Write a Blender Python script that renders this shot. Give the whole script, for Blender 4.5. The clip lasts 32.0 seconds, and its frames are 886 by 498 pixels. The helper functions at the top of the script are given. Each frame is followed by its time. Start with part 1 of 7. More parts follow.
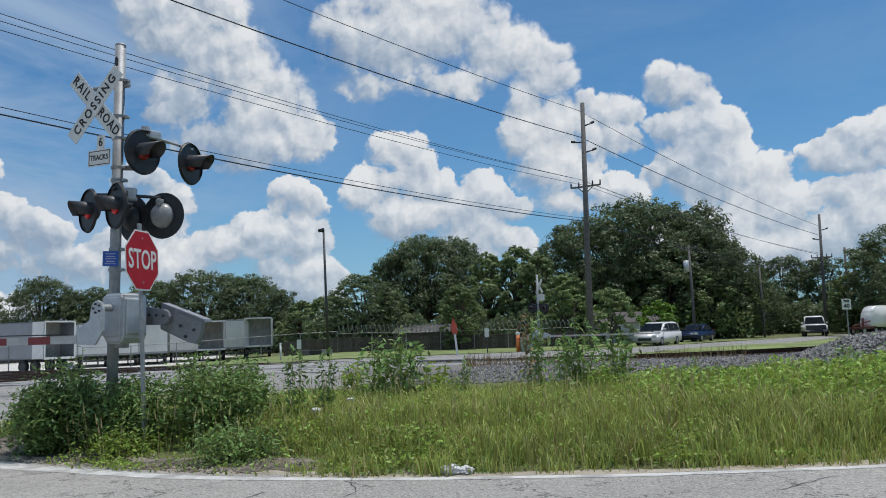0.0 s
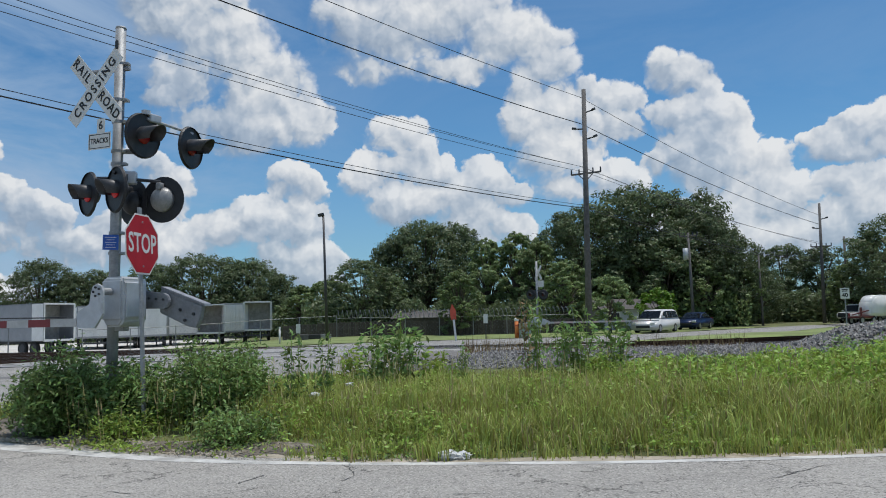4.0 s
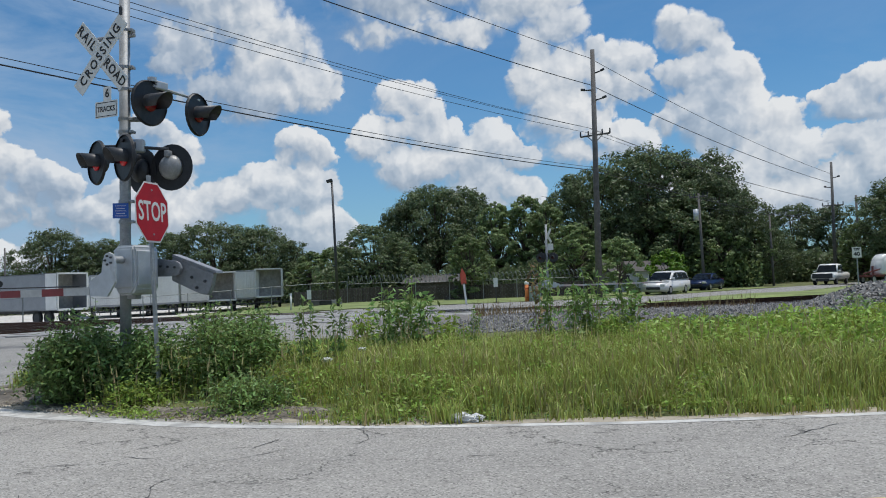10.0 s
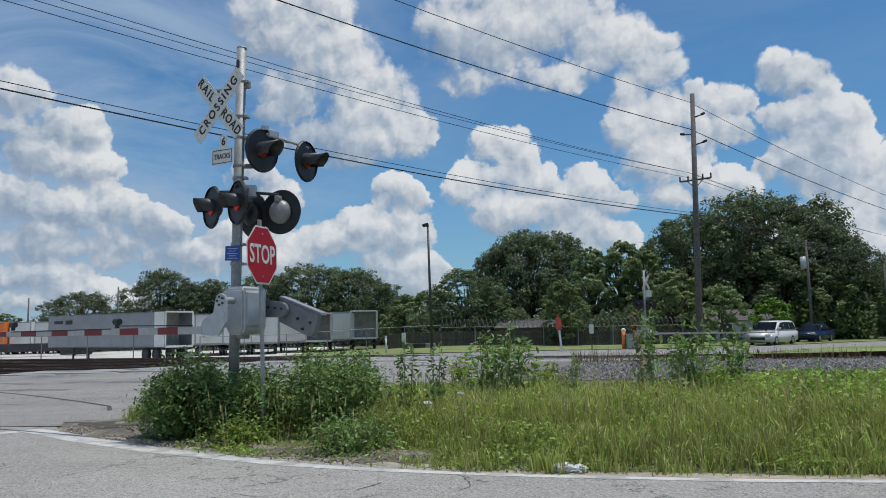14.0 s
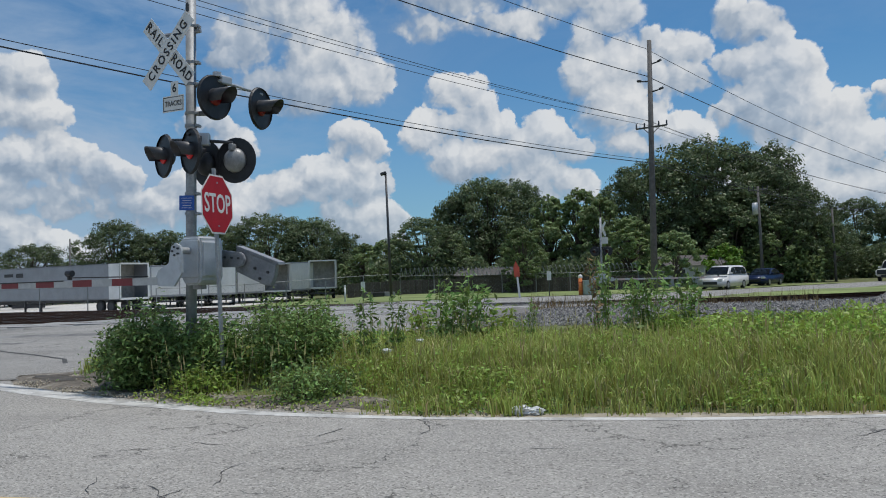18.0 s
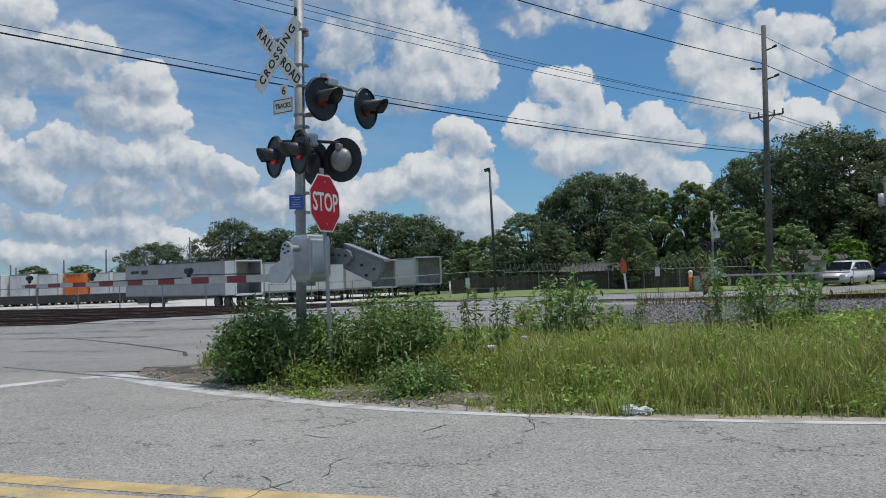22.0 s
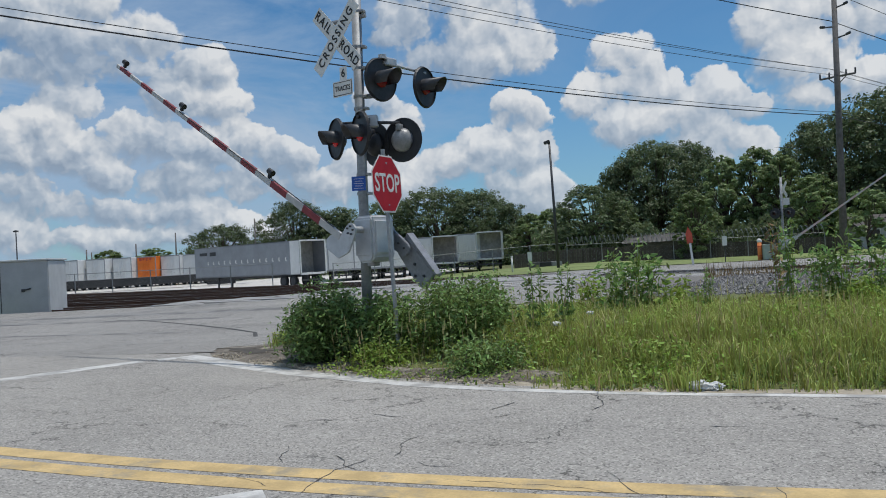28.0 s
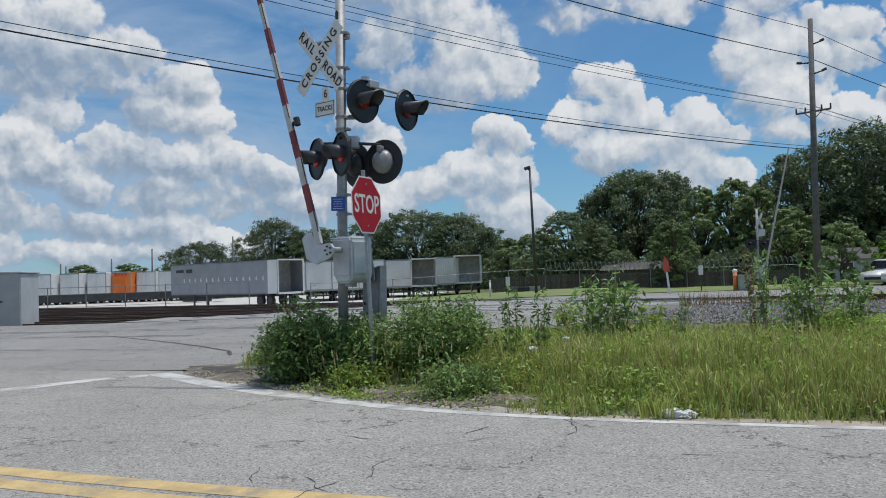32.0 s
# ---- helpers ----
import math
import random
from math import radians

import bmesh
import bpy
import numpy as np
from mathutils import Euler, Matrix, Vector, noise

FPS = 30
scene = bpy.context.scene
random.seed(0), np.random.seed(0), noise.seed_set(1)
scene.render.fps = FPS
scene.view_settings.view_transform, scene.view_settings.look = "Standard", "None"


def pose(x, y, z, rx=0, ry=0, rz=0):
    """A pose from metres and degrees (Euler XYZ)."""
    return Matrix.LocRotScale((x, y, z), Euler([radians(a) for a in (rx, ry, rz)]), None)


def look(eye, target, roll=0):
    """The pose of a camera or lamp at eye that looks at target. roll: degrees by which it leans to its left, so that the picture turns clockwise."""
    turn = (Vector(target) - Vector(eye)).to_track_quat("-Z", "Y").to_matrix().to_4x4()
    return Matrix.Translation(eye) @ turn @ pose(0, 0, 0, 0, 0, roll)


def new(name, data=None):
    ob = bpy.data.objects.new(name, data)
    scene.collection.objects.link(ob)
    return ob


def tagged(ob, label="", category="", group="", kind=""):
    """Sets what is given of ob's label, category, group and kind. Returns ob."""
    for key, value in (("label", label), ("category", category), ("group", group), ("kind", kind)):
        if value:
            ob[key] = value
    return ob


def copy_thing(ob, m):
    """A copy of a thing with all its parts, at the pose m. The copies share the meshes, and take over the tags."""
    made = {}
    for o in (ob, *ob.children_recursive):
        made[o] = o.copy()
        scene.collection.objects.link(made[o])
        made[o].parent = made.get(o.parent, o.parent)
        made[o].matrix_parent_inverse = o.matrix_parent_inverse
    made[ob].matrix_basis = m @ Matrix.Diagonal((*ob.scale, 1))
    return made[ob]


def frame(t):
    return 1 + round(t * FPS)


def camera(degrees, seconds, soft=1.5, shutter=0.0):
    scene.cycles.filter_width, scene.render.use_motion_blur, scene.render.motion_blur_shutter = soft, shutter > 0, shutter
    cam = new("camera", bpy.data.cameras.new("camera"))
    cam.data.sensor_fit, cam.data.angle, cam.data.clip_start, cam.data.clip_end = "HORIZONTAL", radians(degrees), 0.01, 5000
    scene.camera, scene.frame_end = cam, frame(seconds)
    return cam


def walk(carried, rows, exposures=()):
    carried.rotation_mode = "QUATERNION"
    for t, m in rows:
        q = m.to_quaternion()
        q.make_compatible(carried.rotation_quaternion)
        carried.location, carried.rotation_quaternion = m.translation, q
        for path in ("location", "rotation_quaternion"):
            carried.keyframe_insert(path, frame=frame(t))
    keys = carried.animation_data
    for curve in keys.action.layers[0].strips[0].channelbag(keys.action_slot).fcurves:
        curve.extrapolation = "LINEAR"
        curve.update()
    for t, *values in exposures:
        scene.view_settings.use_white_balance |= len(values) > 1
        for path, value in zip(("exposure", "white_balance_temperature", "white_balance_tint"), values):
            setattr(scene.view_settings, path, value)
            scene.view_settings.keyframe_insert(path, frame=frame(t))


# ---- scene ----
cam = camera(57.12, 32.0, soft=1.0)
# seconds, place, then tilt, lean and turn
PATH = [
    (0.0, 0.074, 0.011, 1.377, 95.88, 1.90, 0.85),
    (0.5, 0.068, 0.008, 1.387, 95.90, 1.00, -0.06),
    (1.0, 0.071, 0.011, 1.388, 95.54, 0.97, -0.58),
    (1.5, 0.081, 0.017, 1.385, 95.03, 1.15, -0.61),
    (2.0, 0.073, 0.007, 1.384, 94.76, 1.25, -0.61),
    (2.5, 0.074, 0.004, 1.381, 94.62, 1.20, -0.71),
    (3.0, 0.074, -0.000, 1.385, 94.58, 1.24, -0.49),
    (3.5, 0.075, -0.013, 1.389, 94.86, 1.33, 0.11),
    (5.5, 0.078, 0.012, 1.378, 94.46, 1.45, 1.92),
    (6.0, 0.080, 0.013, 1.377, 94.05, 1.39, 1.45),
    (6.5, 0.085, 0.014, 1.370, 93.60, 1.32, 0.97),
    (7.0, 0.088, 0.006, 1.374, 93.42, 1.36, 0.57),
    (7.5, 0.089, 0.019, 1.378, 93.13, 1.45, -0.06),
    (8.0, 0.092, 0.008, 1.380, 92.75, 1.73, -0.38),
    (8.5, 0.096, 0.001, 1.378, 92.62, 1.91, -0.37),
    (9.0, 0.090, 0.010, 1.379, 92.39, 1.89, -0.41),
    (9.5, 0.086, 0.014, 1.380, 92.38, 1.93, -0.32),
    (10.0, 0.061, 0.024, 1.382, 92.39, 2.15, 1.47),
    (10.5, 0.007, 0.027, 1.400, 92.00, 1.73, 8.01),
    (11.0, -0.006, 0.025, 1.415, 91.79, 1.28, 10.17),
    (11.5, -0.033, 0.020, 1.422, 92.17, 1.13, 11.34),
    (12.0, -0.028, 0.017, 1.429, 92.79, 1.05, 13.00),
    (12.5, -0.024, 0.029, 1.432, 93.38, 1.12, 12.60),
    (13.0, -0.031, 0.014, 1.427, 94.38, 0.74, 11.82),
    (13.5, -0.036, -0.001, 1.402, 95.00, 0.76, 10.84),
    (14.0, -0.040, -0.011, 1.397, 95.67, 0.98, 7.95),
    (14.5, -0.044, -0.002, 1.396, 95.94, 1.15, 7.14),
    (16.5, -0.031, 0.001, 1.388, 93.51, 1.14, 5.47),
    (17.0, -0.033, 0.003, 1.387, 92.76, 1.32, 5.27),
    (17.5, -0.037, -0.005, 1.388, 92.24, 1.50, 5.19),
    (18.0, -0.036, -0.007, 1.384, 92.00, 1.68, 5.08),
    (18.5, -0.039, -0.014, 1.384, 91.91, 1.90, 5.08),
    (19.0, -0.037, -0.010, 1.377, 91.80, 2.00, 5.20),
    (19.5, -0.029, -0.015, 1.390, 91.87, 2.19, 6.38),
    (20.0, -0.035, -0.032, 1.389, 91.93, 2.23, 10.32),
    (20.5, -0.038, -0.005, 1.400, 91.76, 2.05, 11.70),
    (21.0, -0.050, -0.007, 1.414, 91.94, 1.63, 12.65),
    (21.5, -0.050, -0.001, 1.404, 92.29, 1.29, 13.27),
    (22.0, -0.030, 0.011, 1.392, 91.94, 1.77, 12.43),
    (22.5, -0.036, -0.007, 1.395, 91.82, 2.75, 10.29),
    (23.0, -0.034, -0.023, 1.393, 91.88, 3.33, 9.92),
    (23.5, -0.038, -0.029, 1.394, 91.74, 3.66, 9.92),
    (24.0, -0.044, -0.019, 1.388, 91.56, 3.79, 10.02),
    (24.5, -0.037, -0.005, 1.389, 91.17, 3.99, 10.45),
    (26.5, -0.040, -0.003, 1.389, 89.95, 4.90, 12.34),
    (27.0, -0.047, -0.025, 1.407, 89.83, 4.60, 13.50),
    (27.5, -0.044, -0.012, 1.417, 89.59, 4.16, 15.80),
    (28.0, -0.050, -0.006, 1.437, 90.35, 3.17, 16.75),
    (28.5, -0.053, -0.011, 1.451, 91.60, 2.57, 16.70),
    (29.0, -0.055, -0.001, 1.450, 92.74, 2.27, 16.76),
    (29.5, -0.054, -0.003, 1.454, 93.36, 2.12, 17.30),
    (30.0, -0.052, -0.012, 1.443, 93.19, 1.99, 17.53),
    (30.5, -0.049, -0.007, 1.430, 92.96, 1.74, 17.32),
    (31.0, -0.048, -0.014, 1.430, 92.47, 1.78, 16.75),
    (31.5, -0.039, -0.014, 1.432, 92.10, 1.84, 16.10),
    (32.0, -0.036, -0.013, 1.432, 91.90, 1.80, 15.24),
]
walk(cam, [(t, pose(x, y, z, rx, ry, rz)) for t, x, y, z, rx, ry, rz in PATH], exposures=[(0.0, 0.0), (9.0, 0.0), (13.0, -0.06), (17.0, -0.12), (24.0, -0.15), (28.0, -0.10), (32.0, -0.05)])

# ---- sky and sun ----
SUN_AZ, SUN_EL = 60.0, 77.0          # degrees to the right of +y, and up


class Nodes:
    """Short-hand for building node trees."""

    def __init__(self, tree):
        self.tree = tree

    def add(self, kind, **given):
        n = self.tree.nodes.new(kind)
        for key, value in given.items():
            if key in n.inputs:
                sock = n.inputs[key]
                if isinstance(value, bpy.types.NodeSocket):
                    self.tree.links.new(value, sock)
                else:
                    sock.default_value = value
        return n

    def link(self, a, b):
        self.tree.links.new(a, b)

    def math(self, op, a, b=0.0, c=0.0, clamp=False):
        n = self.tree.nodes.new("ShaderNodeMath")
        n.operation, n.use_clamp = op, clamp
        for i, v in enumerate((a, b, c)):
            if isinstance(v, bpy.types.NodeSocket):
                self.tree.links.new(v, n.inputs[i])
            else:
                n.inputs[i].default_value = v
        return n.outputs[0]

    def vmath(self, op, a, b=None, scale=None):
        n = self.tree.nodes.new("ShaderNodeVectorMath")
        n.operation = op
        for i, v in enumerate((a, b)):
            if v is None:
                continue
            if isinstance(v, bpy.types.NodeSocket):
                self.tree.links.new(v, n.inputs[i])
            else:
                n.inputs[i].default_value = v
        if scale is not None:
            n.inputs["Scale"].default_value = scale
        return n.outputs["Value"] if op in ("DOT_PRODUCT", "LENGTH", "DISTANCE") else n.outputs["Vector"]

    def mix(self, factor, a, b, blend="MIX"):
        n = self.tree.nodes.new("ShaderNodeMix")
        n.data_type, n.blend_type = "RGBA", blend
        for i, v in ((0, factor), (6, a), (7, b)):
            if isinstance(v, bpy.types.NodeSocket):
                self.tree.links.new(v, n.inputs[i])
            else:
                n.inputs[i].default_value = v if i == 0 else (*v[:3], 1)
        return n.outputs[2]

    def noise(self, vec, scale, detail=4.0, rough=0.55, distortion=0.0):
        n = self.tree.nodes.new("ShaderNodeTexNoise")
        if vec is not None:
            self.tree.links.new(vec, n.inputs["Vector"])
        n.inputs["Scale"].default_value, n.inputs["Detail"].default_value = scale, detail
        n.inputs["Roughness"].default_value, n.inputs["Distortion"].default_value = rough, distortion
        return n

    def ramp(self, factor, stops):
        n = self.tree.nodes.new("ShaderNodeValToRGB")
        r = n.color_ramp
        while len(r.elements) < len(stops):
            r.elements.new(0.5)
        for e, (at, colour) in zip(r.elements, stops):
            e.position, e.color = at, (*colour, 1) if len(colour) == 3 else colour
        self.tree.links.new(factor, n.inputs[0])
        return n.outputs[0]

    def smooth(self, v, a, b):
        n = self.tree.nodes.new("ShaderNodeMapRange")
        n.interpolation_type = "SMOOTHSTEP"
        self.tree.links.new(v, n.inputs[0])
        n.inputs[1].default_value, n.inputs[2].default_value = a, b
        return n.outputs[0]


SKY_STRENGTH, SKY_TINT = 0.10, (0.44, 0.79, 0.98)
# cumulus heaps: turn to the right, height, half width and half height, in degrees
LEFT_TOP = [(-19.3, 20.6, 3.4, 2.4), (-16.0, 18.7, 3.4, 3.2), (-12.9, 15.8, 3.5, 2.8), (-10.0, 13.9, 1.8, 1.8), (-18.2, 16.3, 2.5, 2.0), (-14.5, 13.5, 4.5, 1.8), (-19.9, 15.0, 1.0, 0.7), (-16.7, 21.9, 3.0, 1.6), (-21.2, 21.1, 2.1, 1.6)]
MIDDLE_TOP = [(-4.0, 20.0, 5.1, 3.2), (0.5, 20.7, 4.7, 2.4), (4.1, 19.2, 3.8, 2.0), (-5.7, 17.4, 2.9, 1.2), (-1.2, 17.3, 4.6, 1.1), (7.0, 19.2, 1.9, 1.0), (-7.2, 21.1, 2.1, 1.8), (-1.9, 22.6, 5.2, 1.6)]
MIDDLE_LOW = [(-3.9, 12.8, 2.2, 1.5), (-2.6, 11.2, 2.0, 1.6), (-5.0, 10.5, 2.2, 1.8), (-6.2, 10.1, 1.6, 1.4), (-1.2, 10.4, 1.4, 1.3), (2.6, 9.7, 1.8, 1.6), (4.1, 8.6, 1.6, 1.0), (0.9, 8.4, 2.4, 1.8), (-3.1, 8.1, 3.6, 1.8), (1.3, 6.8, 3.2, 1.6), (3.7, 6.3, 2.4, 1.6)]
LEFT_LOW = [(-11.5, 9.5, 1.7, 1.4), (-10.1, 9.2, 1.3, 1.0), (-13.2, 7.1, 2.8, 1.8), (-16.2, 6.5, 2.8, 1.8), (-19.8, 8.5, 2.0, 2.2), (-10.6, 7.0, 2.4, 2.0), (-11.4, 4.3, 3.2, 1.6), (-18.4, 5.2, 3.2, 2.0), (-9.9, 3.5, 2.4, 1.6), (-22.2, 5.5, 2.8, 2.0), (-25.6, 4.8, 3.6, 1.4), (-21.0, 10.0, 2.0, 1.6)]
BEHIND_POLE = [(6.9, 17.3, 2.3, 1.6), (6.0, 15.5, 1.9, 1.8), (5.3, 13.6, 1.8, 1.4), (7.9, 14.2, 2.5, 2.4), (11.9, 14.7, 1.7, 1.3), (11.4, 12.7, 2.2, 1.2), (7.8, 11.2, 3.0, 1.8), (9.3, 9.0, 3.6, 1.8), (11.6, 9.2, 2.0, 1.4), (10.0, 15.6, 1.0, 0.8)]
TALL_RIGHT = [(15.0, 16.4, 1.2, 1.3), (16.7, 15.5, 1.9, 1.4), (17.8, 15.4, 1.7, 1.4), (16.7, 13.2, 2.7, 1.6), (18.5, 12.6, 1.8, 2.2), (16.3, 11.1, 2.2, 1.8), (18.4, 9.7, 3.0, 2.4), (21.2, 9.0, 2.0, 1.8), (22.2, 7.1, 2.4, 2.0), (19.4, 7.0, 3.2, 2.0), (17.5, 6.0, 3.6, 2.0), (23.5, 5.2, 2.4, 1.6), (14.3, 10.2, 0.9, 0.8), (20.3, 4.6, 3.2, 1.6)]
FAR_RIGHT = [(25.1, 10.6, 2.0, 0.9), (27.1, 11.1, 2.2, 1.2), (29.0, 11.0, 2.0, 1.6), (30.5, 10.4, 2.4, 1.6), (27.6, 9.8, 4.0, 0.7), (25.9, 7.8, 1.6, 1.4), (27.9, 8.0, 2.0, 1.2), (27.1, 5.9, 3.2, 2.0), (29.3, 6.1, 2.8, 2.4), (25.2, 5.4, 2.4, 1.6)]
LEFT_UP = [(-43.8, 16.2, 3.3, 2.2), (-39.5, 17.1, 2.1, 1.3), (-40.9, 14.8, 4.5, 2.0), (-36.3, 15.4, 2.1, 1.6), (-42.2, 12.9, 4.1, 1.2), (-45.4, 17.7, 2.1, 2.4), (-38.1, 13.1, 2.9, 1.2)]
LEFT_MID = [(-42.7, 9.7, 2.0, 1.7), (-43.9, 7.9, 2.8, 1.8), (-40.9, 7.6, 2.4, 1.6), (-38.9, 6.2, 1.6, 1.0), (-37.1, 8.8, 2.0, 1.6), (-35.7, 8.4, 1.8, 1.8), (-34.5, 11.6, 2.4, 1.3), (-32.5, 13.0, 2.6, 1.4), (-32.8, 7.9, 1.8, 1.6), (-34.3, 5.8, 2.8, 1.4), (-45.1, 8.9, 1.2, 1.2), (-31.6, 10.9, 2.2, 1.5)]
LEFT_FILL = [(-30.5, 8.2, 2.4, 1.8), (-27.4, 6.8, 2.2, 1.6), (-41.5, 11.2, 2.4, 1.2), (-46.5, 12.5, 2.2, 2.0), (-47.5, 7.5, 2.4, 2.2)]
LEFT_BASE = [(-42.6, 4.3, 4.4, 1.1), (-38.6, 3.9, 4.4, 1.0), (-34.7, 3.9, 3.6, 1.2), (-44.9, 2.9, 3.2, 1.2), (-29.8, 5.5, 2.0, 1.4), (-39.3, 2.1, 6.0, 1.0), (-31.4, 2.3, 4.0, 1.4), (-43.9, 5.4, 2.4, 1.0)]


def make_world():
    world = bpy.data.worlds.new("sky")
    world.use_nodes = True
    scene.world = world
    n = Nodes(world.node_tree)
    world.node_tree.nodes.clear()
    out, back = n.add("ShaderNodeOutputWorld"), n.add("ShaderNodeBackground", Strength=SKY_STRENGTH)
    n.link(back.outputs[0], out.inputs[0])
    sky = n.add("ShaderNodeTexSky")
    sky.sky_type, sky.sun_disc = "NISHITA", False
    sky.sun_elevation, sky.sun_rotation = radians(SUN_EL), radians(SUN_AZ)
    sky.air_density, sky.dust_density, sky.ozone_density = 1.0, 0.3, 3.0
    d = n.add("ShaderNodeTexCoord").outputs["Generated"]
    sep = n.add("ShaderNodeSeparateXYZ", Vector=d)
    turn = n.math("MULTIPLY", n.math("ARCTAN2", sep.outputs["X"], sep.outputs["Y"]), 57.2958)
    up = n.math("MULTIPLY", n.math("ARCSINE", sep.outputs["Z"]), 57.2958)
    flat = n.add("ShaderNodeCombineXYZ", X=turn, Y=up).outputs[0]
    # ragged directions give the heaps their cauliflower outlines
    half = (0.5, 0.5, 0.5)
    wobble = n.noise(flat, 0.30, 7.0, 0.60)
    bent = n.vmath("ADD", flat, n.vmath("SCALE", n.vmath("SUBTRACT", wobble.outputs["Color"], half), scale=2.6))
    near, weight, slope = None, None, None
    for to_right, high, wide, tall in LEFT_TOP + MIDDLE_TOP + MIDDLE_LOW + LEFT_LOW + BEHIND_POLE + TALL_RIGHT + FAR_RIGHT + LEFT_UP + LEFT_MID + LEFT_FILL + LEFT_BASE:
        off = n.vmath("MULTIPLY", n.vmath("SUBTRACT", bent, (to_right, high, 0.0)), (1 / wide, 1 / tall, 0.0))
        r2 = n.vmath("DOT_PRODUCT", off, off)
        w = n.math("POWER", 0.06, r2)
        lean = n.math("MULTIPLY", n.vmath("DOT_PRODUCT", off, (0.35, 0.94, 0.0)), w)
        near = r2 if near is None else n.math("MINIMUM", near, r2)
        weight = w if weight is None else n.math("ADD", weight, w)
        slope = lean if slope is None else n.math("ADD", slope, lean)
    slope = n.math("DIVIDE", slope, n.math("ADD", weight, 0.0005))
    cover = n.math("MAXIMUM", n.math("SUBTRACT", 1.15, near), -1.5)

    def billow(where):
        """Rounded bumps upon bumps."""
        total = None
        for scale, amount in ((0.24, 0.80), (0.62, 0.42), (1.45, 0.24), (3.4, 0.12)):
            v = n.add("ShaderNodeTexVoronoi", Vector=where, Scale=scale, Smoothness=0.30)
            v.feature, v.voronoi_dimensions = "SMOOTH_F1", "2D"
            p = n.math("MULTIPLY_ADD", n.math("POWER", v.outputs["Distance"], 2.0), -1.5 * amount, amount * 0.32)
            total = p if total is None else n.math("ADD", total, p)
        return total

    soft = n.vmath("ADD", flat, n.vmath("SCALE", n.vmath("SUBTRACT", wobble.outputs["Color"], half), scale=1.6))
    puff = billow(soft)
    puff_sunward = billow(n.vmath("ADD", soft, (0.35, 0.75, 0.0)))
    loose = n.noise(d, 3.0, 6.0, 0.6)
    behind = n.smooth(sep.outputs["Y"], 0.5, 0.2)
    cover = n.math("MAXIMUM", cover, n.math("MULTIPLY_ADD", behind, n.math("MULTIPLY_ADD", loose.outputs[0], 8.0, -2.6), -1.6))
    depth = n.math("ADD", n.math("MINIMUM", cover, 1.0), n.math("MULTIPLY", puff, 1.15))
    fray = n.noise(flat, 1.3, 6.0, 0.68)
    depth = n.math("ADD", depth, n.math("MULTIPLY_ADD", fray.outputs[0], 0.30, -0.15))
    left = n.smooth(turn, -2.0, -30.0)
    # crisp sunlit tops, wispy undersides
    lit = n.math("ADD", n.math("MULTIPLY", slope, 0.70), n.math("MULTIPLY", n.math("SUBTRACT", puff, puff_sunward), n.math("MULTIPLY_ADD", left, 0.35, 1.25)))
    crisp = n.math("MULTIPLY", n.smooth(lit, -0.55, 0.20), n.math("MULTIPLY_ADD", n.smooth(up, 13.0, 18.5), -0.45, 1.0))
    mask = n.math("DIVIDE", depth, n.math("MULTIPLY_ADD", crisp, -0.95, 1.20), clamp=True)
    mask = n.smooth(mask, 0.0, 1.0)
    lumps = n.noise(flat, 0.13, 3.0, 0.5)
    mask = n.math("MULTIPLY", mask, n.math("SUBTRACT", 1.0, n.math("MULTIPLY", n.math("MULTIPLY_ADD", left, 0.05, 0.10), n.smooth(lumps.outputs[0], 0.35, 0.65))))
    # thin veil, more of it to the left and low down
    veil = n.noise(n.vmath("MULTIPLY", flat, (0.05, 0.13, 0.0)), 1.0, 7.0, 0.62, 0.8)
    low = n.smooth(up, 24.0, 0.0)
    thin = n.math("MULTIPLY", n.smooth(veil.outputs[0], 0.30, 0.66), n.math("MULTIPLY_ADD", left, 0.70, 0.16), clamp=True)
    thin = n.math("MAXIMUM", thin, n.math("MULTIPLY", n.math("MULTIPLY", low, low), 0.34))
    grey = n.math("ADD", n.math("MULTIPLY_ADD", lit, -0.78, 0.42), n.math("MULTIPLY", left, 0.16))
    grey = n.math("ADD", grey, n.math("MULTIPLY_ADD", lumps.outputs[0], 0.9, -0.45))
    grey = n.math("ADD", grey, n.math("MULTIPLY_ADD", fray.outputs[0], 0.12, -0.06), clamp=True)
    white = n.ramp(grey, [(0.0, (7.6, 7.8, 8.0)), (0.28, (6.1, 6.5, 7.0)), (0.62, (4.1, 4.8, 5.7)), (1.0, (2.7, 3.45, 4.5))])
    colour = n.mix(thin, n.mix(1.0, sky.outputs[0], SKY_TINT, "MULTIPLY"), (3.4, 4.6, 6.3))
    colour = n.mix(mask, colour, white)
    n.link(colour, back.inputs[0])


make_world()

sun = new("sun", bpy.data.lights.new("sun", "SUN"))
sun.data.energy, sun.data.angle, sun.data.color = 3.35, radians(1.8), (1.0, 0.96, 0.9)
_a, _e = radians(SUN_AZ), radians(SUN_EL)
sun.matrix_world = look((60 * math.sin(_a) * math.cos(_e), 60 * math.cos(_a) * math.cos(_e), 60 * math.sin(_e)), (0, 0, 0))

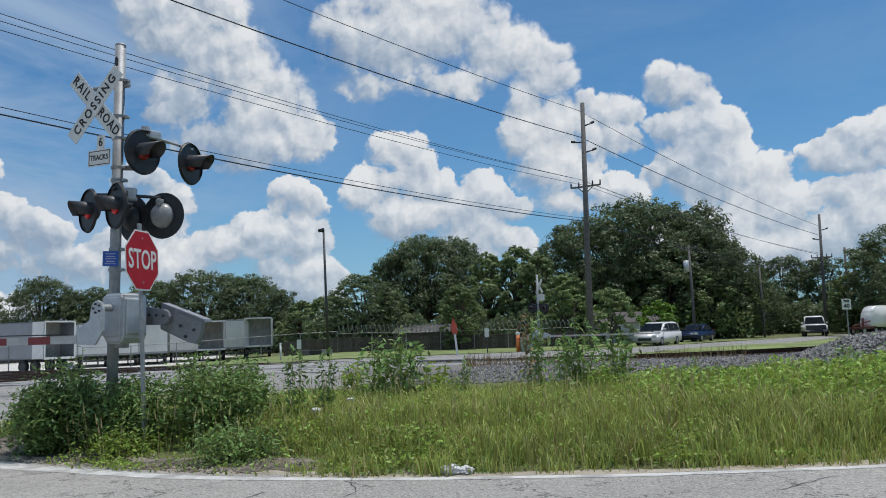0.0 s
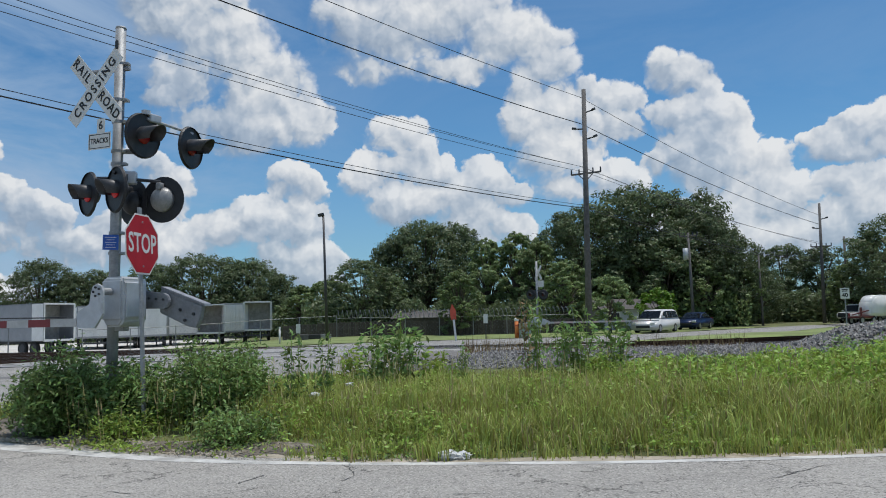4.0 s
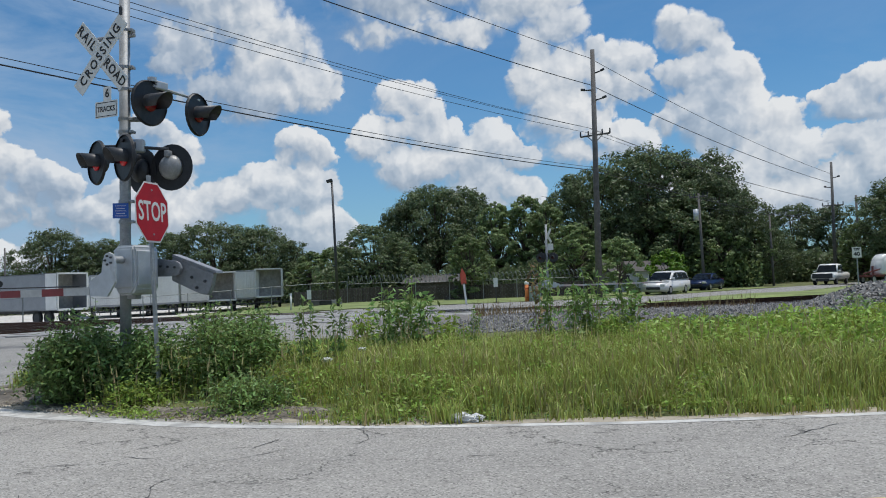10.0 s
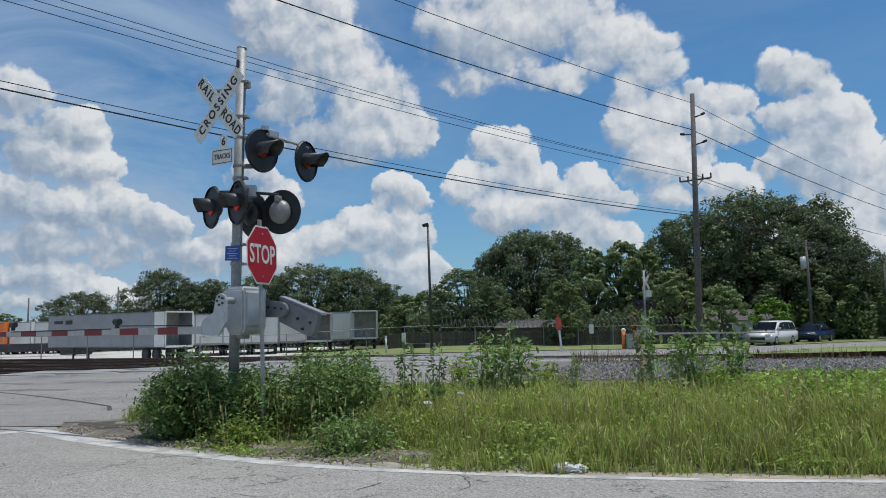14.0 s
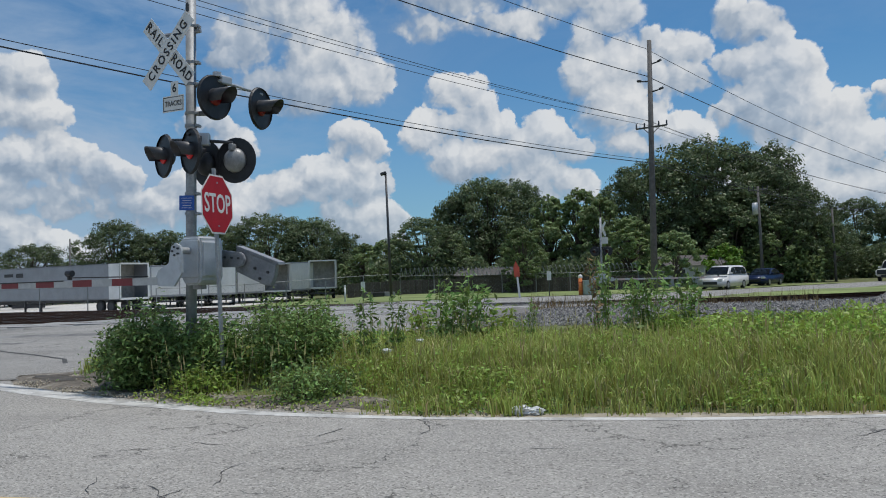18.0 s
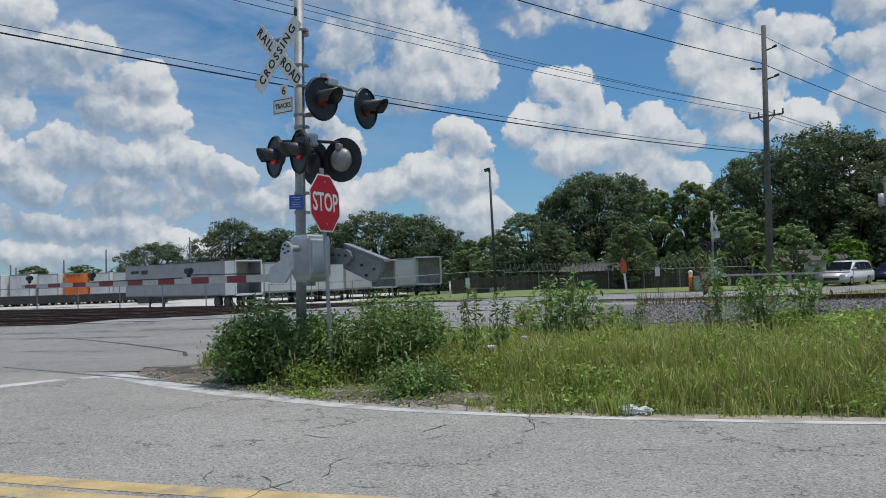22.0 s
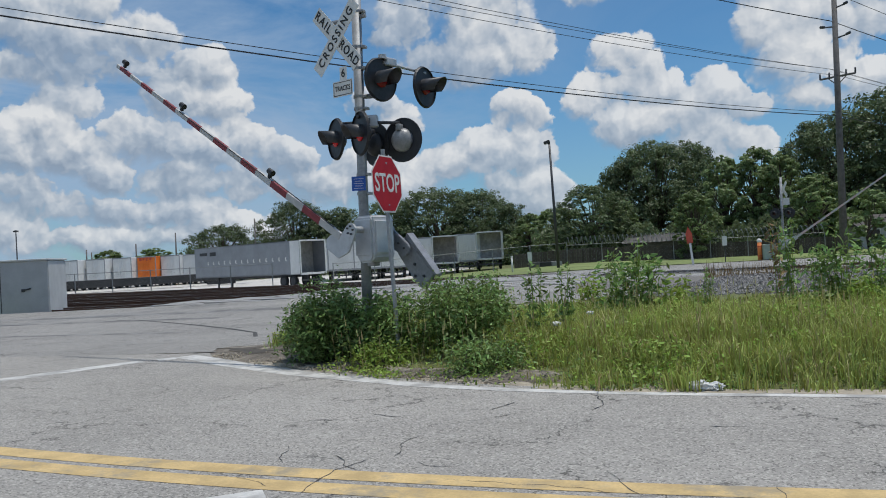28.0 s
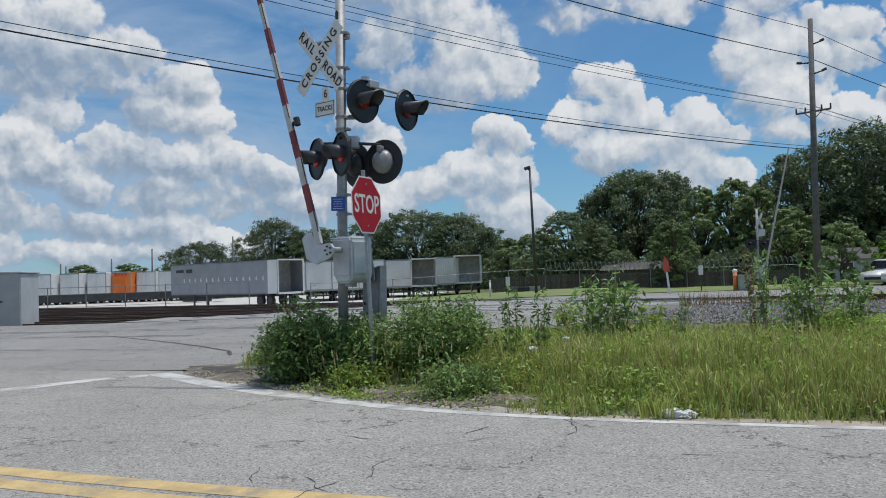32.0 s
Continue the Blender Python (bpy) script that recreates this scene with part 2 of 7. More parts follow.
# ---- materials ----
def material(name, base, rough=0.7, metal=0.0, var=0.15, scale=6.0, bump=0.2, fine=60.0, dirt=None, dirt_at=0.62, per_piece=0.0, coord="Object", spec=0.5, leaf=0.0):
    """A surface with two scales of variation, a little relief and, if given, dirt in patches."""
    m = bpy.data.materials.new(name)
    m.use_nodes = True
    n = Nodes(m.node_tree)
    b = m.node_tree.nodes["Principled BSDF"]
    where = n.add("ShaderNodeTexCoord").outputs[coord]
    one, two = n.noise(where, scale, 5.0, 0.6), n.noise(where, fine, 3.0, 0.6)
    dark, light = [c * (1 - var) for c in base], [min(1.0, c * (1 + var)) for c in base]
    colour = n.mix(n.smooth(one.outputs[0], 0.3, 0.7), dark, light)
    colour = n.mix(n.math("MULTIPLY", n.smooth(two.outputs[0], 0.35, 0.75), min(1.0, var * 2)), colour, [c * 0.6 for c in base])
    if dirt:
        patch = n.noise(where, scale * 0.45, 6.0, 0.7)
        colour = n.mix(n.math("MULTIPLY", n.smooth(patch.outputs[0], dirt_at - 0.06, dirt_at + 0.1), 0.85), colour, dirt)
    if per_piece:
        r = n.add("ShaderNodeObjectInfo").outputs["Random"]
        hsv = n.add("ShaderNodeHueSaturation", Color=colour, Value=n.math("MULTIPLY_ADD", r, 2 * per_piece, 1 - per_piece))
        colour = hsv.outputs[0]
    if leaf:
        r = n.add("ShaderNodeNewGeometry").outputs["Random Per Island"]
        hsv = n.add("ShaderNodeHueSaturation", Color=colour, Value=n.math("MULTIPLY_ADD", r, 2 * leaf, 1 - leaf), Hue=n.math("MULTIPLY_ADD", r, 0.05, 0.475))
        colour = hsv.outputs[0]
    n.link(colour, b.inputs["Base Color"])
    n.link(n.math("MULTIPLY_ADD", two.outputs[0], 0.2, rough - 0.1, clamp=True), b.inputs["Roughness"])
    b.inputs["Metallic"].default_value, b.inputs["Specular IOR Level"].default_value = metal, spec
    if bump:
        bp = n.add("ShaderNodeBump", Strength=bump, Distance=0.02, Height=two.outputs[0])
        n.link(bp.outputs[0], b.inputs["Normal"])
    return m


def glow(name, colour, strength):
    m = bpy.data.materials.new(name)
    m.use_nodes = True
    b = m.node_tree.nodes["Principled BSDF"]
    b.inputs["Base Color"].default_value = (*colour, 1)
    b.inputs["Emission Color"].default_value, b.inputs["Emission Strength"].default_value = (*colour, 1), strength
    b.inputs["Roughness"].default_value = 0.25
    return m


def leafy(name, base, vary=0.35, gloss=0.5):
    """Leaves: light passes through them in part; each leaf has its own shade."""
    m = bpy.data.materials.new(name)
    m.use_nodes = True
    n = Nodes(m.node_tree)
    nt = m.node_tree
    b = nt.nodes["Principled BSDF"]
    r = n.add("ShaderNodeNewGeometry").outputs["Random Per Island"]
    r2 = n.add("ShaderNodeObjectInfo").outputs["Random"]
    patch = n.noise(n.add("ShaderNodeTexCoord").outputs["Object"], 0.9, 3.0)
    val = n.math("ADD", n.math("MULTIPLY_ADD", r, 2 * vary, 1 - vary), n.math("MULTIPLY_ADD", patch.outputs[0], 0.6, -0.3))
    val = n.math("ADD", val, n.math("MULTIPLY_ADD", r2, 0.3, -0.15))
    hsv = n.add("ShaderNodeHueSaturation", Color=(*base, 1), Value=val, Hue=n.math("MULTIPLY_ADD", r, 0.05, 0.475))
    n.link(hsv.outputs[0], b.inputs["Base Color"])
    b.inputs["Roughness"].default_value, b.inputs["Specular IOR Level"].default_value = gloss, 0.3
    tr = n.add("ShaderNodeBsdfTranslucent", Color=hsv.outputs[0])
    mix = n.add("ShaderNodeMixShader", Fac=0.35)
    n.link(b.outputs[0], mix.inputs[1])
    n.link(tr.outputs[0], mix.inputs[2])
    n.link(mix.outputs[0], nt.nodes["Material Output"].inputs[0])
    return m


def asphalt_material(name, base, crack=True, streaky=0.45):
    m = bpy.data.materials.new(name)
    m.use_nodes = True
    n = Nodes(m.node_tree)
    b = m.node_tree.nodes["Principled BSDF"]
    w = n.add("ShaderNodeTexCoord").outputs["Object"]
    grit = n.add("ShaderNodeTexVoronoi", Vector=w, Scale=70.0)
    speck = n.noise(w, 140.0, 2.0)
    patch = n.noise(w, 0.35, 5.0, 0.6)
    streak = n.noise(n.vmath("MULTIPLY", w, (0.25, 1.6, 1.0)), 0.9, 4.0, 0.6)
    stone = n.add("ShaderNodeSeparateColor", Color=grit.outputs["Color"])
    colour = n.mix(n.smooth(patch.outputs[0], 0.3, 0.7), [c * 0.86 for c in base], [c * 1.12 for c in base])
    colour = n.mix(n.math("MULTIPLY", n.smooth(streak.outputs[0], 0.5, 0.8), streaky), colour, [c * 0.68 for c in base])
    colour = n.mix(n.math("MULTIPLY", n.smooth(stone.outputs[0], 0.62, 0.95), 0.55), colour, [min(1, c * 1.75) for c in base])
    colour = n.mix(n.math("MULTIPLY", n.smooth(stone.outputs[1], 0.70, 0.95), 0.7), colour, [c * 0.30 for c in base])
    height = n.math("ADD", grit.outputs["Distance"], n.math("MULTIPLY", speck.outputs[0], 0.4))
    if crack:
        bendy = n.vmath("ADD", w, n.vmath("SCALE", n.noise(w, 1.1, 5.0, 0.7).outputs["Color"], scale=1.1))
        net = n.add("ShaderNodeTexVoronoi", Vector=bendy, Scale=0.55)
        net.feature = "DISTANCE_TO_EDGE"
        gap = n.noise(w, 0.8, 2.0)
        line = n.math("MULTIPLY", n.smooth(net.outputs["Distance"], 0.008, 0.002), n.smooth(gap.outputs[0], 0.47, 0.55))
        short = n.add("ShaderNodeTexVoronoi", Vector=n.vmath("ADD", n.vmath("MULTIPLY", w, (0.55, 2.1, 1.0)), n.vmath("SCALE", n.noise(w, 2.5, 4.0, 0.7).outputs["Color"], scale=0.8)), Scale=0.9)
        short.feature = "DISTANCE_TO_EDGE"
        line2 = n.math("MULTIPLY", n.smooth(short.outputs["Distance"], 0.014, 0.004), n.smooth(n.noise(w, 1.9, 3.0).outputs[0], 0.56, 0.62))
        line = n.math("MAXIMUM", line, n.math("MULTIPLY", line2, 0.9))
        colour = n.mix(n.math("MULTIPLY", line, 0.78), colour, [c * 0.16 for c in base])
        height = n.math("SUBTRACT", height, n.math("MULTIPLY", line, 3.0))
    n.link(colour, b.inputs["Base Color"])
    b.inputs["Roughness"].default_value = 0.85
    b.inputs["Specular IOR Level"].default_value = 0.3
    n.link(n.add("ShaderNodeBump", Strength=0.5, Distance=0.006, Height=height).outputs[0], b.inputs["Normal"])
    return m


M = dict(
    asphalt=asphalt_material("worn asphalt", (0.305, 0.292, 0.268)),
    asphalt_side=asphalt_material("worn side road asphalt", (0.262, 0.254, 0.238), True, 0.75),
    ground=material("dry grass and soil", (0.13, 0.145, 0.05), 0.95, var=0.35, scale=0.6, fine=14.0, dirt=(0.27, 0.225, 0.15), dirt_at=0.60, bump=0.4),
    lawn=material("mown lawn", (0.19, 0.235, 0.075), 0.95, var=0.3, scale=0.3, fine=9.0, dirt=(0.22, 0.2, 0.1), dirt_at=0.66),
    sand=material("pale sandy soil", (0.38, 0.335, 0.265), 0.95, var=0.25, scale=3.0, fine=30.0, dirt=(0.2, 0.17, 0.11), dirt_at=0.58),
    tar=material("black tar", (0.055, 0.054, 0.052), 0.8, var=0.3, scale=3.0),
    tyre_mark=material("rubber marked asphalt", (0.15, 0.147, 0.143), 0.85, var=0.3, scale=2.0, fine=70.0, dirt=(0.26, 0.255, 0.245), dirt_at=0.5),
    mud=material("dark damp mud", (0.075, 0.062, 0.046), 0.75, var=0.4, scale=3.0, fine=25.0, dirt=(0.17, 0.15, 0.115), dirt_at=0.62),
    dirt=material("crumbled dirt and gravel", (0.145, 0.125, 0.10), 0.95, var=0.4, scale=4.0, fine=22.0, bump=0.6, dirt=(0.32, 0.29, 0.24), dirt_at=0.54),
    yard=material("pale concrete yard", (0.55, 0.53, 0.49), 0.9, var=0.12, scale=0.4, fine=9.0),
    white_paint=material("worn white road paint", (0.55, 0.545, 0.52), 0.85, var=0.16, scale=4.0, fine=45.0, dirt=(0.30, 0.295, 0.28), dirt_at=0.52),
    yellow_paint=material("worn yellow road paint", (0.55, 0.40, 0.185), 0.85, var=0.18, scale=3.5, fine=45.0, dirt=(0.28, 0.245, 0.18), dirt_at=0.56),
    galv=material("galvanised steel", (0.33, 0.345, 0.36), 0.62, 0.35, var=0.16, scale=9.0, fine=50.0, bump=0.05),
    alu=material("grey painted aluminium", (0.50, 0.52, 0.545), 0.5, 0.35, var=0.10, scale=5.0, fine=40.0, bump=0.05, dirt=(0.33, 0.33, 0.33), dirt_at=0.64),
    cast=material("grey cast iron paint", (0.27, 0.28, 0.30), 0.5, 0.3, var=0.15, scale=6.0, fine=40.0, bump=0.08, dirt=(0.16, 0.155, 0.15), dirt_at=0.6),
    dark_metal=material("dark weathered steel", (0.06, 0.062, 0.068), 0.5, 0.4, var=0.2, scale=12.0),
    black=material("matt black paint", (0.022, 0.023, 0.027), 0.5, 0.0, var=0.3, scale=10.0, bump=0.05),
    visor=material("faded black visor", (0.045, 0.047, 0.053), 0.45, 0.0, var=0.25, scale=14.0, bump=0.05),
    sign_white=material("weathered white sign sheet", (0.70, 0.70, 0.68), 0.5, var=0.07, scale=9.0, bump=0.02, dirt=(0.5, 0.49, 0.45), dirt_at=0.66),
    sign_red=material("faded red sign sheet", (0.42, 0.012, 0.022), 0.5, var=0.08, scale=7.0, bump=0.02, spec=0.25),
    sign_blue=material("blue sign sheet", (0.022, 0.10, 0.42), 0.5, var=0.08, scale=9.0, bump=0.02),
    letter=material("black lettering", (0.02, 0.02, 0.022), 0.6, var=0.1, bump=0),
    red_band=material("red reflective band", (0.22, 0.028, 0.032), 0.5, var=0.12, scale=8.0, bump=0.02),
    faded_band=material("faded pink band", (0.55, 0.42, 0.40), 0.6, var=0.1, scale=8.0, bump=0.02),
    white_band=material("white reflective band", (0.47, 0.47, 0.46), 0.5, var=0.1, scale=8.0, bump=0.02),
    red_lens=glow("red signal glass", (0.16, 0.008, 0.010), 0.06),
    lit_lens=glow("glowing red signal glass", (0.40, 0.008, 0.012), 0.16),
    dark_lens=material("dark red glass", (0.06, 0.012, 0.012), 0.3, var=0.1, bump=0),
    clear_lens=material("cloudy clear housing", (0.27, 0.275, 0.28), 0.35, var=0.2, scale=10.0),
    wood_pole=material("grey weathered pole wood", (0.125, 0.12, 0.118), 0.85, var=0.25, scale=4.0, fine=40.0),
    steel_rail=material("worn rail steel", (0.42, 0.41, 0.40), 0.35, 0.8, var=0.12, scale=6.0),
    rust=material("rusty rail side", (0.115, 0.06, 0.038), 0.85, var=0.35, scale=10.0),
    bed=material("dark stony track bed", (0.165, 0.15, 0.135), 0.95, var=0.35, scale=3.0, fine=25.0, bump=0.5, dirt=(0.3, 0.28, 0.25), dirt_at=0.68),
    bed_pale=material("pale crushed stone bed", (0.17, 0.16, 0.15), 0.95, var=0.3, scale=5.0, fine=22.0, bump=0.6),
    tie=material("creosoted sleeper wood", (0.055, 0.045, 0.04), 0.9, var=0.3, scale=7.0, per_piece=0.3),
    stone=material("pale grey ballast stone", (0.245, 0.235, 0.225), 0.85, var=0.2, scale=8.0, leaf=0.45),
    concrete=material("weathered concrete", (0.30, 0.295, 0.285), 0.9, var=0.14, scale=1.5, fine=30.0, dirt=(0.2, 0.19, 0.18), dirt_at=0.64),
    bung=material("pale grey cabinet paint", (0.42, 0.43, 0.44), 0.6, var=0.08, scale=1.5, fine=20.0, dirt=(0.25, 0.25, 0.24), dirt_at=0.66),
    # the same cabinet paint with sunlight put into its colour
    bung_sunlit=material("cabinet paint lightened for the sun", (0.58, 0.59, 0.58), 0.6, var=0.07, scale=1.5, fine=20.0),
    trailer_white=material("white trailer side", (0.70, 0.71, 0.70), 0.45, var=0.08, scale=0.8, fine=12.0, dirt=(0.45, 0.43, 0.4), dirt_at=0.62),
    trailer_grey=material("dull aluminium trailer side", (0.27, 0.285, 0.31), 0.45, 0.3, var=0.1, scale=0.8, fine=12.0),
    orange=material("orange box paint", (0.80, 0.19, 0.02), 0.5, var=0.1, scale=1.0),
    # brown with shade in it, for the inside of an open white trailer
    brown=material("brown of a shaded trailer inside", (0.24, 0.12, 0.10), 0.6, var=0.15, scale=1.0),
    dark_inside=material("dark trailer inside", (0.05, 0.05, 0.05), 0.9, var=0.2, scale=1.0),
    # grey standing in for trailer insides lit through the roof
    trailer_inside=material("mottled grey of a lit trailer inside", (0.34, 0.335, 0.32), 0.8, var=0.3, scale=0.9, fine=6.0, dirt=(0.30, 0.27, 0.24), dirt_at=0.6),
    tyre=material("black tyre rubber", (0.02, 0.02, 0.02), 0.85, var=0.2, scale=9.0),
    rim=material("alloy rim", (0.5, 0.5, 0.52), 0.35, 0.8, var=0.1, scale=9.0, bump=0),
    silver=material("silver car paint", (0.62, 0.62, 0.61), 0.35, 0.05, var=0.03, scale=2.0, bump=0, spec=0.6),
    navy=material("dark blue car paint", (0.008, 0.018, 0.06), 0.3, 0.0, var=0.05, scale=2.0, bump=0, spec=0.4),
    car_white=material("white vehicle paint", (0.72, 0.72, 0.70), 0.3, 0.0, var=0.03, scale=2.0, bump=0),
    maroon=material("dull maroon paint", (0.16, 0.04, 0.035), 0.5, 0.0, var=0.2, scale=3.0),
    glass=material("dark car glass", (0.02, 0.023, 0.026), 0.1, 0.0, var=0.1, bump=0, spec=0.45),
    bark=material("brown bark", (0.10, 0.078, 0.06), 0.9, var=0.3, scale=6.0),
    fence_dark=material("dark weathered fence board", (0.085, 0.07, 0.058), 0.9, var=0.25, scale=3.0, per_piece=0.25),
    chain=material("dull grey fence wire", (0.30, 0.31, 0.31), 0.55, 0.5, var=0.1),
    house_wall=material("pale grey house wall", (0.44, 0.46, 0.47), 0.8, var=0.08, scale=1.0),
    house_roof=material("brown shingle roof", (0.095, 0.088, 0.085), 0.9, var=0.2, scale=2.0),
    marker_red=material("faded red marker", (0.55, 0.09, 0.05), 0.6, var=0.12),
    green_box=material("pale green signal cabinet", (0.34, 0.40, 0.36), 0.6, var=0.1),
    orange_plastic=material("orange plastic", (0.75, 0.22, 0.06), 0.6, var=0.12),
    litter=material("crumpled white plastic", (0.62, 0.63, 0.62), 0.4, var=0.1, scale=9.0),
    wire=material("black cable", (0.02, 0.02, 0.022), 0.6, var=0.1, bump=0),
    oak=leafy("dark oak leaves", (0.125, 0.165, 0.078)),
    oak2=leafy("mid green leaves", (0.20, 0.265, 0.105)),
    lime=leafy("bright green leaves", (0.15, 0.26, 0.035)),
    bush=leafy("green bush leaves", (0.215, 0.31, 0.10), 0.5),
    weed=leafy("fresh green weed leaves", (0.28, 0.375, 0.075), 0.5),
    grass=leafy("tall grass blades", (0.345, 0.38, 0.10), 0.45, 0.6),
    straw=leafy("dry straw blades", (0.42, 0.36, 0.17), 0.3, 0.7),
    rusty_weed=leafy("rust brown dry weeds", (0.30, 0.215, 0.115), 0.3, 0.8),
)

# ---- building helpers ----
def mesh_of(name, bm, mats, smooth=False):
    me = bpy.data.meshes.new(name)
    bm.to_mesh(me)
    bm.free()
    for m in mats if isinstance(mats, (list, tuple)) else [mats]:
        me.materials.append(m)
    if smooth:
        for p in me.polygons:
            p.use_smooth = True
    return me


def part(name, bm, mat, parent=None, label="", at=None, smooth=False):
    """One mesh object from a bmesh, under a thing or a part."""
    ob = new(name, mesh_of(name, bm, mat, smooth))
    if parent is not None:
        ob.parent = parent
    if at is not None:
        ob.matrix_basis = at
    if label:
        tagged(ob, label)
    return ob


def thing(name, label, category, at=None, group="", kind=""):
    ob = tagged(new(name), label, category, group, kind)
    if at is not None:
        ob.matrix_basis = at
    return ob


def box(bm, size, at=None, bevel=0.0, mat=0):
    g = bmesh.ops.create_cube(bm, size=1.0)
    vs = g["verts"]
    bmesh.ops.scale(bm, vec=size, verts=vs)
    if bevel:
        es = list({e for v in vs for e in v.link_edges})
        r = bmesh.ops.bevel(bm, geom=es, offset=bevel, segments=2, affect="EDGES", profile=0.5)
        vs = list({v for f in r["faces"] for v in f.verts} | {v for v in vs if v.is_valid})
    if at is not None:
        bmesh.ops.transform(bm, matrix=at if isinstance(at, Matrix) else Matrix.Translation(at), verts=vs)
    if mat:
        for f in {f for v in vs for f in v.link_faces}:
            f.material_index = mat
    return vs


def rod(bm, a, b, r0, r1=None, seg=8, mat=0):
    """A tapered bar from a to b."""
    a, b = Vector(a), Vector(b)
    r1 = r0 if r1 is None else r1
    d = b - a
    q = d.to_track_quat("Z", "Y").to_matrix().to_4x4()
    m = Matrix.Translation((a + b) / 2) @ q
    g = bmesh.ops.create_cone(bm, cap_ends=True, segments=seg, radius1=r0, radius2=r1, depth=d.length, matrix=m)
    if mat:
        for f in {f for v in g["verts"] for f in v.link_faces}:
            f.material_index = mat
    return g["verts"]


def prism(bm, outline, depth, at=None, mat=0):
    """A flat outline in x and z, thickened along y."""
    front = [bm.verts.new((x, -depth / 2, z)) for x, z in outline]
    back = [bm.verts.new((x, depth / 2, z)) for x, z in outline]
    fs = [bm.faces.new(front), bm.faces.new(back[::-1])]
    k = len(outline)
    for i in range(k):
        fs.append(bm.faces.new((front[i], back[i], back[(i + 1) % k], front[(i + 1) % k])))
    for f in fs:
        f.material_index = mat
    if at is not None:
        bmesh.ops.transform(bm, matrix=at, verts=front + back)
    bmesh.ops.recalc_face_normals(bm, faces=fs)
    return front + back


def words(name, text, size, mat, parent, at, bold=0.0, wide=1.0, space=1.0):
    """Writing as a flat mesh, facing -y in the pose at."""
    c = bpy.data.curves.new(name, "FONT")
    c.body, c.size, c.align_x, c.align_y, c.extrude, c.offset, c.resolution_u = text, size, "CENTER", "CENTER", 0.0015, bold, 3
    c.space_character = space
    tmp = bpy.data.objects.new(name, c)
    me = bpy.data.meshes.new_from_object(tmp)
    bpy.data.objects.remove(tmp)
    me.materials.clear()
    me.materials.append(mat)
    ob = new(name, me)
    ob.parent = parent
    ob.matrix_basis = at @ pose(0, 0, 0, 90, 0, 0) @ Matrix.Diagonal((wide, 1, 1, 1))
    return ob


def facing(nx, ny):
    """Turn about z so that local -y looks along (nx, ny)."""
    return Matrix.Rotation(math.atan2(ny, nx) + math.pi / 2, 4, "Z")


def cloud(name, verts, faces, mats, parent=None, kind="", label="", index=None):
    me = bpy.data.meshes.new(name)
    me.from_pydata(verts, [], faces)
    for m in mats if isinstance(mats, (list, tuple)) else [mats]:
        me.materials.append(m)
    if index is not None:
        me.polygons.foreach_set("material_index", index)
    ob = new(name, me)
    if parent is not None:
        ob.parent = parent
    if label or kind:
        tagged(ob, label, kind=kind)
    return ob


def leaves_mesh(name, spots, size, rng, mat, long=1.7, out=None, up=0.8, loose=0.8):
    """Leaves at the spots (x, y, z): each a folded diamond, turned partly outwards, partly to the sky."""
    c = np.asarray(spots, float)
    n = len(c)
    face = rng.normal(0, loose, (n, 3)) + np.array([0.0, 0.0, up])
    if out is not None:
        face += out
    face /= np.linalg.norm(face, axis=1)[:, None]
    d = np.cross(face, rng.normal(0, 1, (n, 3)))
    d /= np.linalg.norm(d, axis=1)[:, None]
    s = np.cross(face, d)
    w = size * rng.uniform(0.6, 1.3, (n, 1))
    fold = face * w * 0.16
    v = np.stack([c - d * w * long / 2, c + s * w * 0.42 + fold, c + d * w * long / 2, c - s * w * 0.42 + fold], 1).reshape(-1, 3)
    me = bpy.data.meshes.new(name)
    me.vertices.add(n * 4)
    me.vertices.foreach_set("co", v.ravel())
    me.loops.add(n * 4)
    me.loops.foreach_set("vertex_index", np.arange(n * 4))
    me.polygons.add(n)
    me.polygons.foreach_set("loop_start", np.arange(n) * 4)
    me.update(calc_edges=True)
    me.materials.append(mat)
    return me


# ---- lie of the land ----
def ramp01(v, a, b):
    t = min(1.0, max(0.0, (v - a) / (b - a)))
    return t * t * (3 - 2 * t)


# the side road's two edges, the crossing track's line and the main road's kerb line
def edge_left(y):
    return -22.5 + (y - 25.0) * 1.08


def edge_right(y):
    return -7.6 + (y - 12.4) * 0.70 if y < 23 else 0.0 + (y - 23.0) * 0.70


VERGE = [float(v) for v in np.interp(np.arange(-9.0, 1.65, 0.1), [-8.6, -8.0, -7.25, -6.5, -5.6, -4.9, -3.6, -3.0, -2.1, -0.9, 0.1, 1.6], [11.9, 11.5, 11.0, 10.45, 9.9, 9.47, 8.85, 8.54, 8.26, 8.02, 7.90, 7.78])]
VERGE = [float(v) for v in np.convolve([VERGE[0]] * 3 + VERGE + [VERGE[-1]] * 3, np.ones(7) / 7, "valid")]


def verge_line(x):
    """y of the main road's painted edge."""
    if x > 1.6:
        return 7.78 + 0.0125 * (x - 1.6) ** 2
    i = max(0, min(len(VERGE) - 2, int((x + 9.0) / 0.1)))
    return VERGE[i] + (VERGE[i + 1] - VERGE[i]) * ((x + 9.0) / 0.1 - i)


def paved(x, y, grow=0.0):
    if y < verge_line(max(x, -7.6)) + grow and x > -7.6:
        return True
    if x <= -7.6 + grow and y < 12.4:
        return True
    if y >= 8 and edge_left(y) - grow < x < edge_right(max(y, 12.4)) + grow and y < 120:
        return True
    if x < -7.6 and y < 24.2 + grow:
        return True
    return False


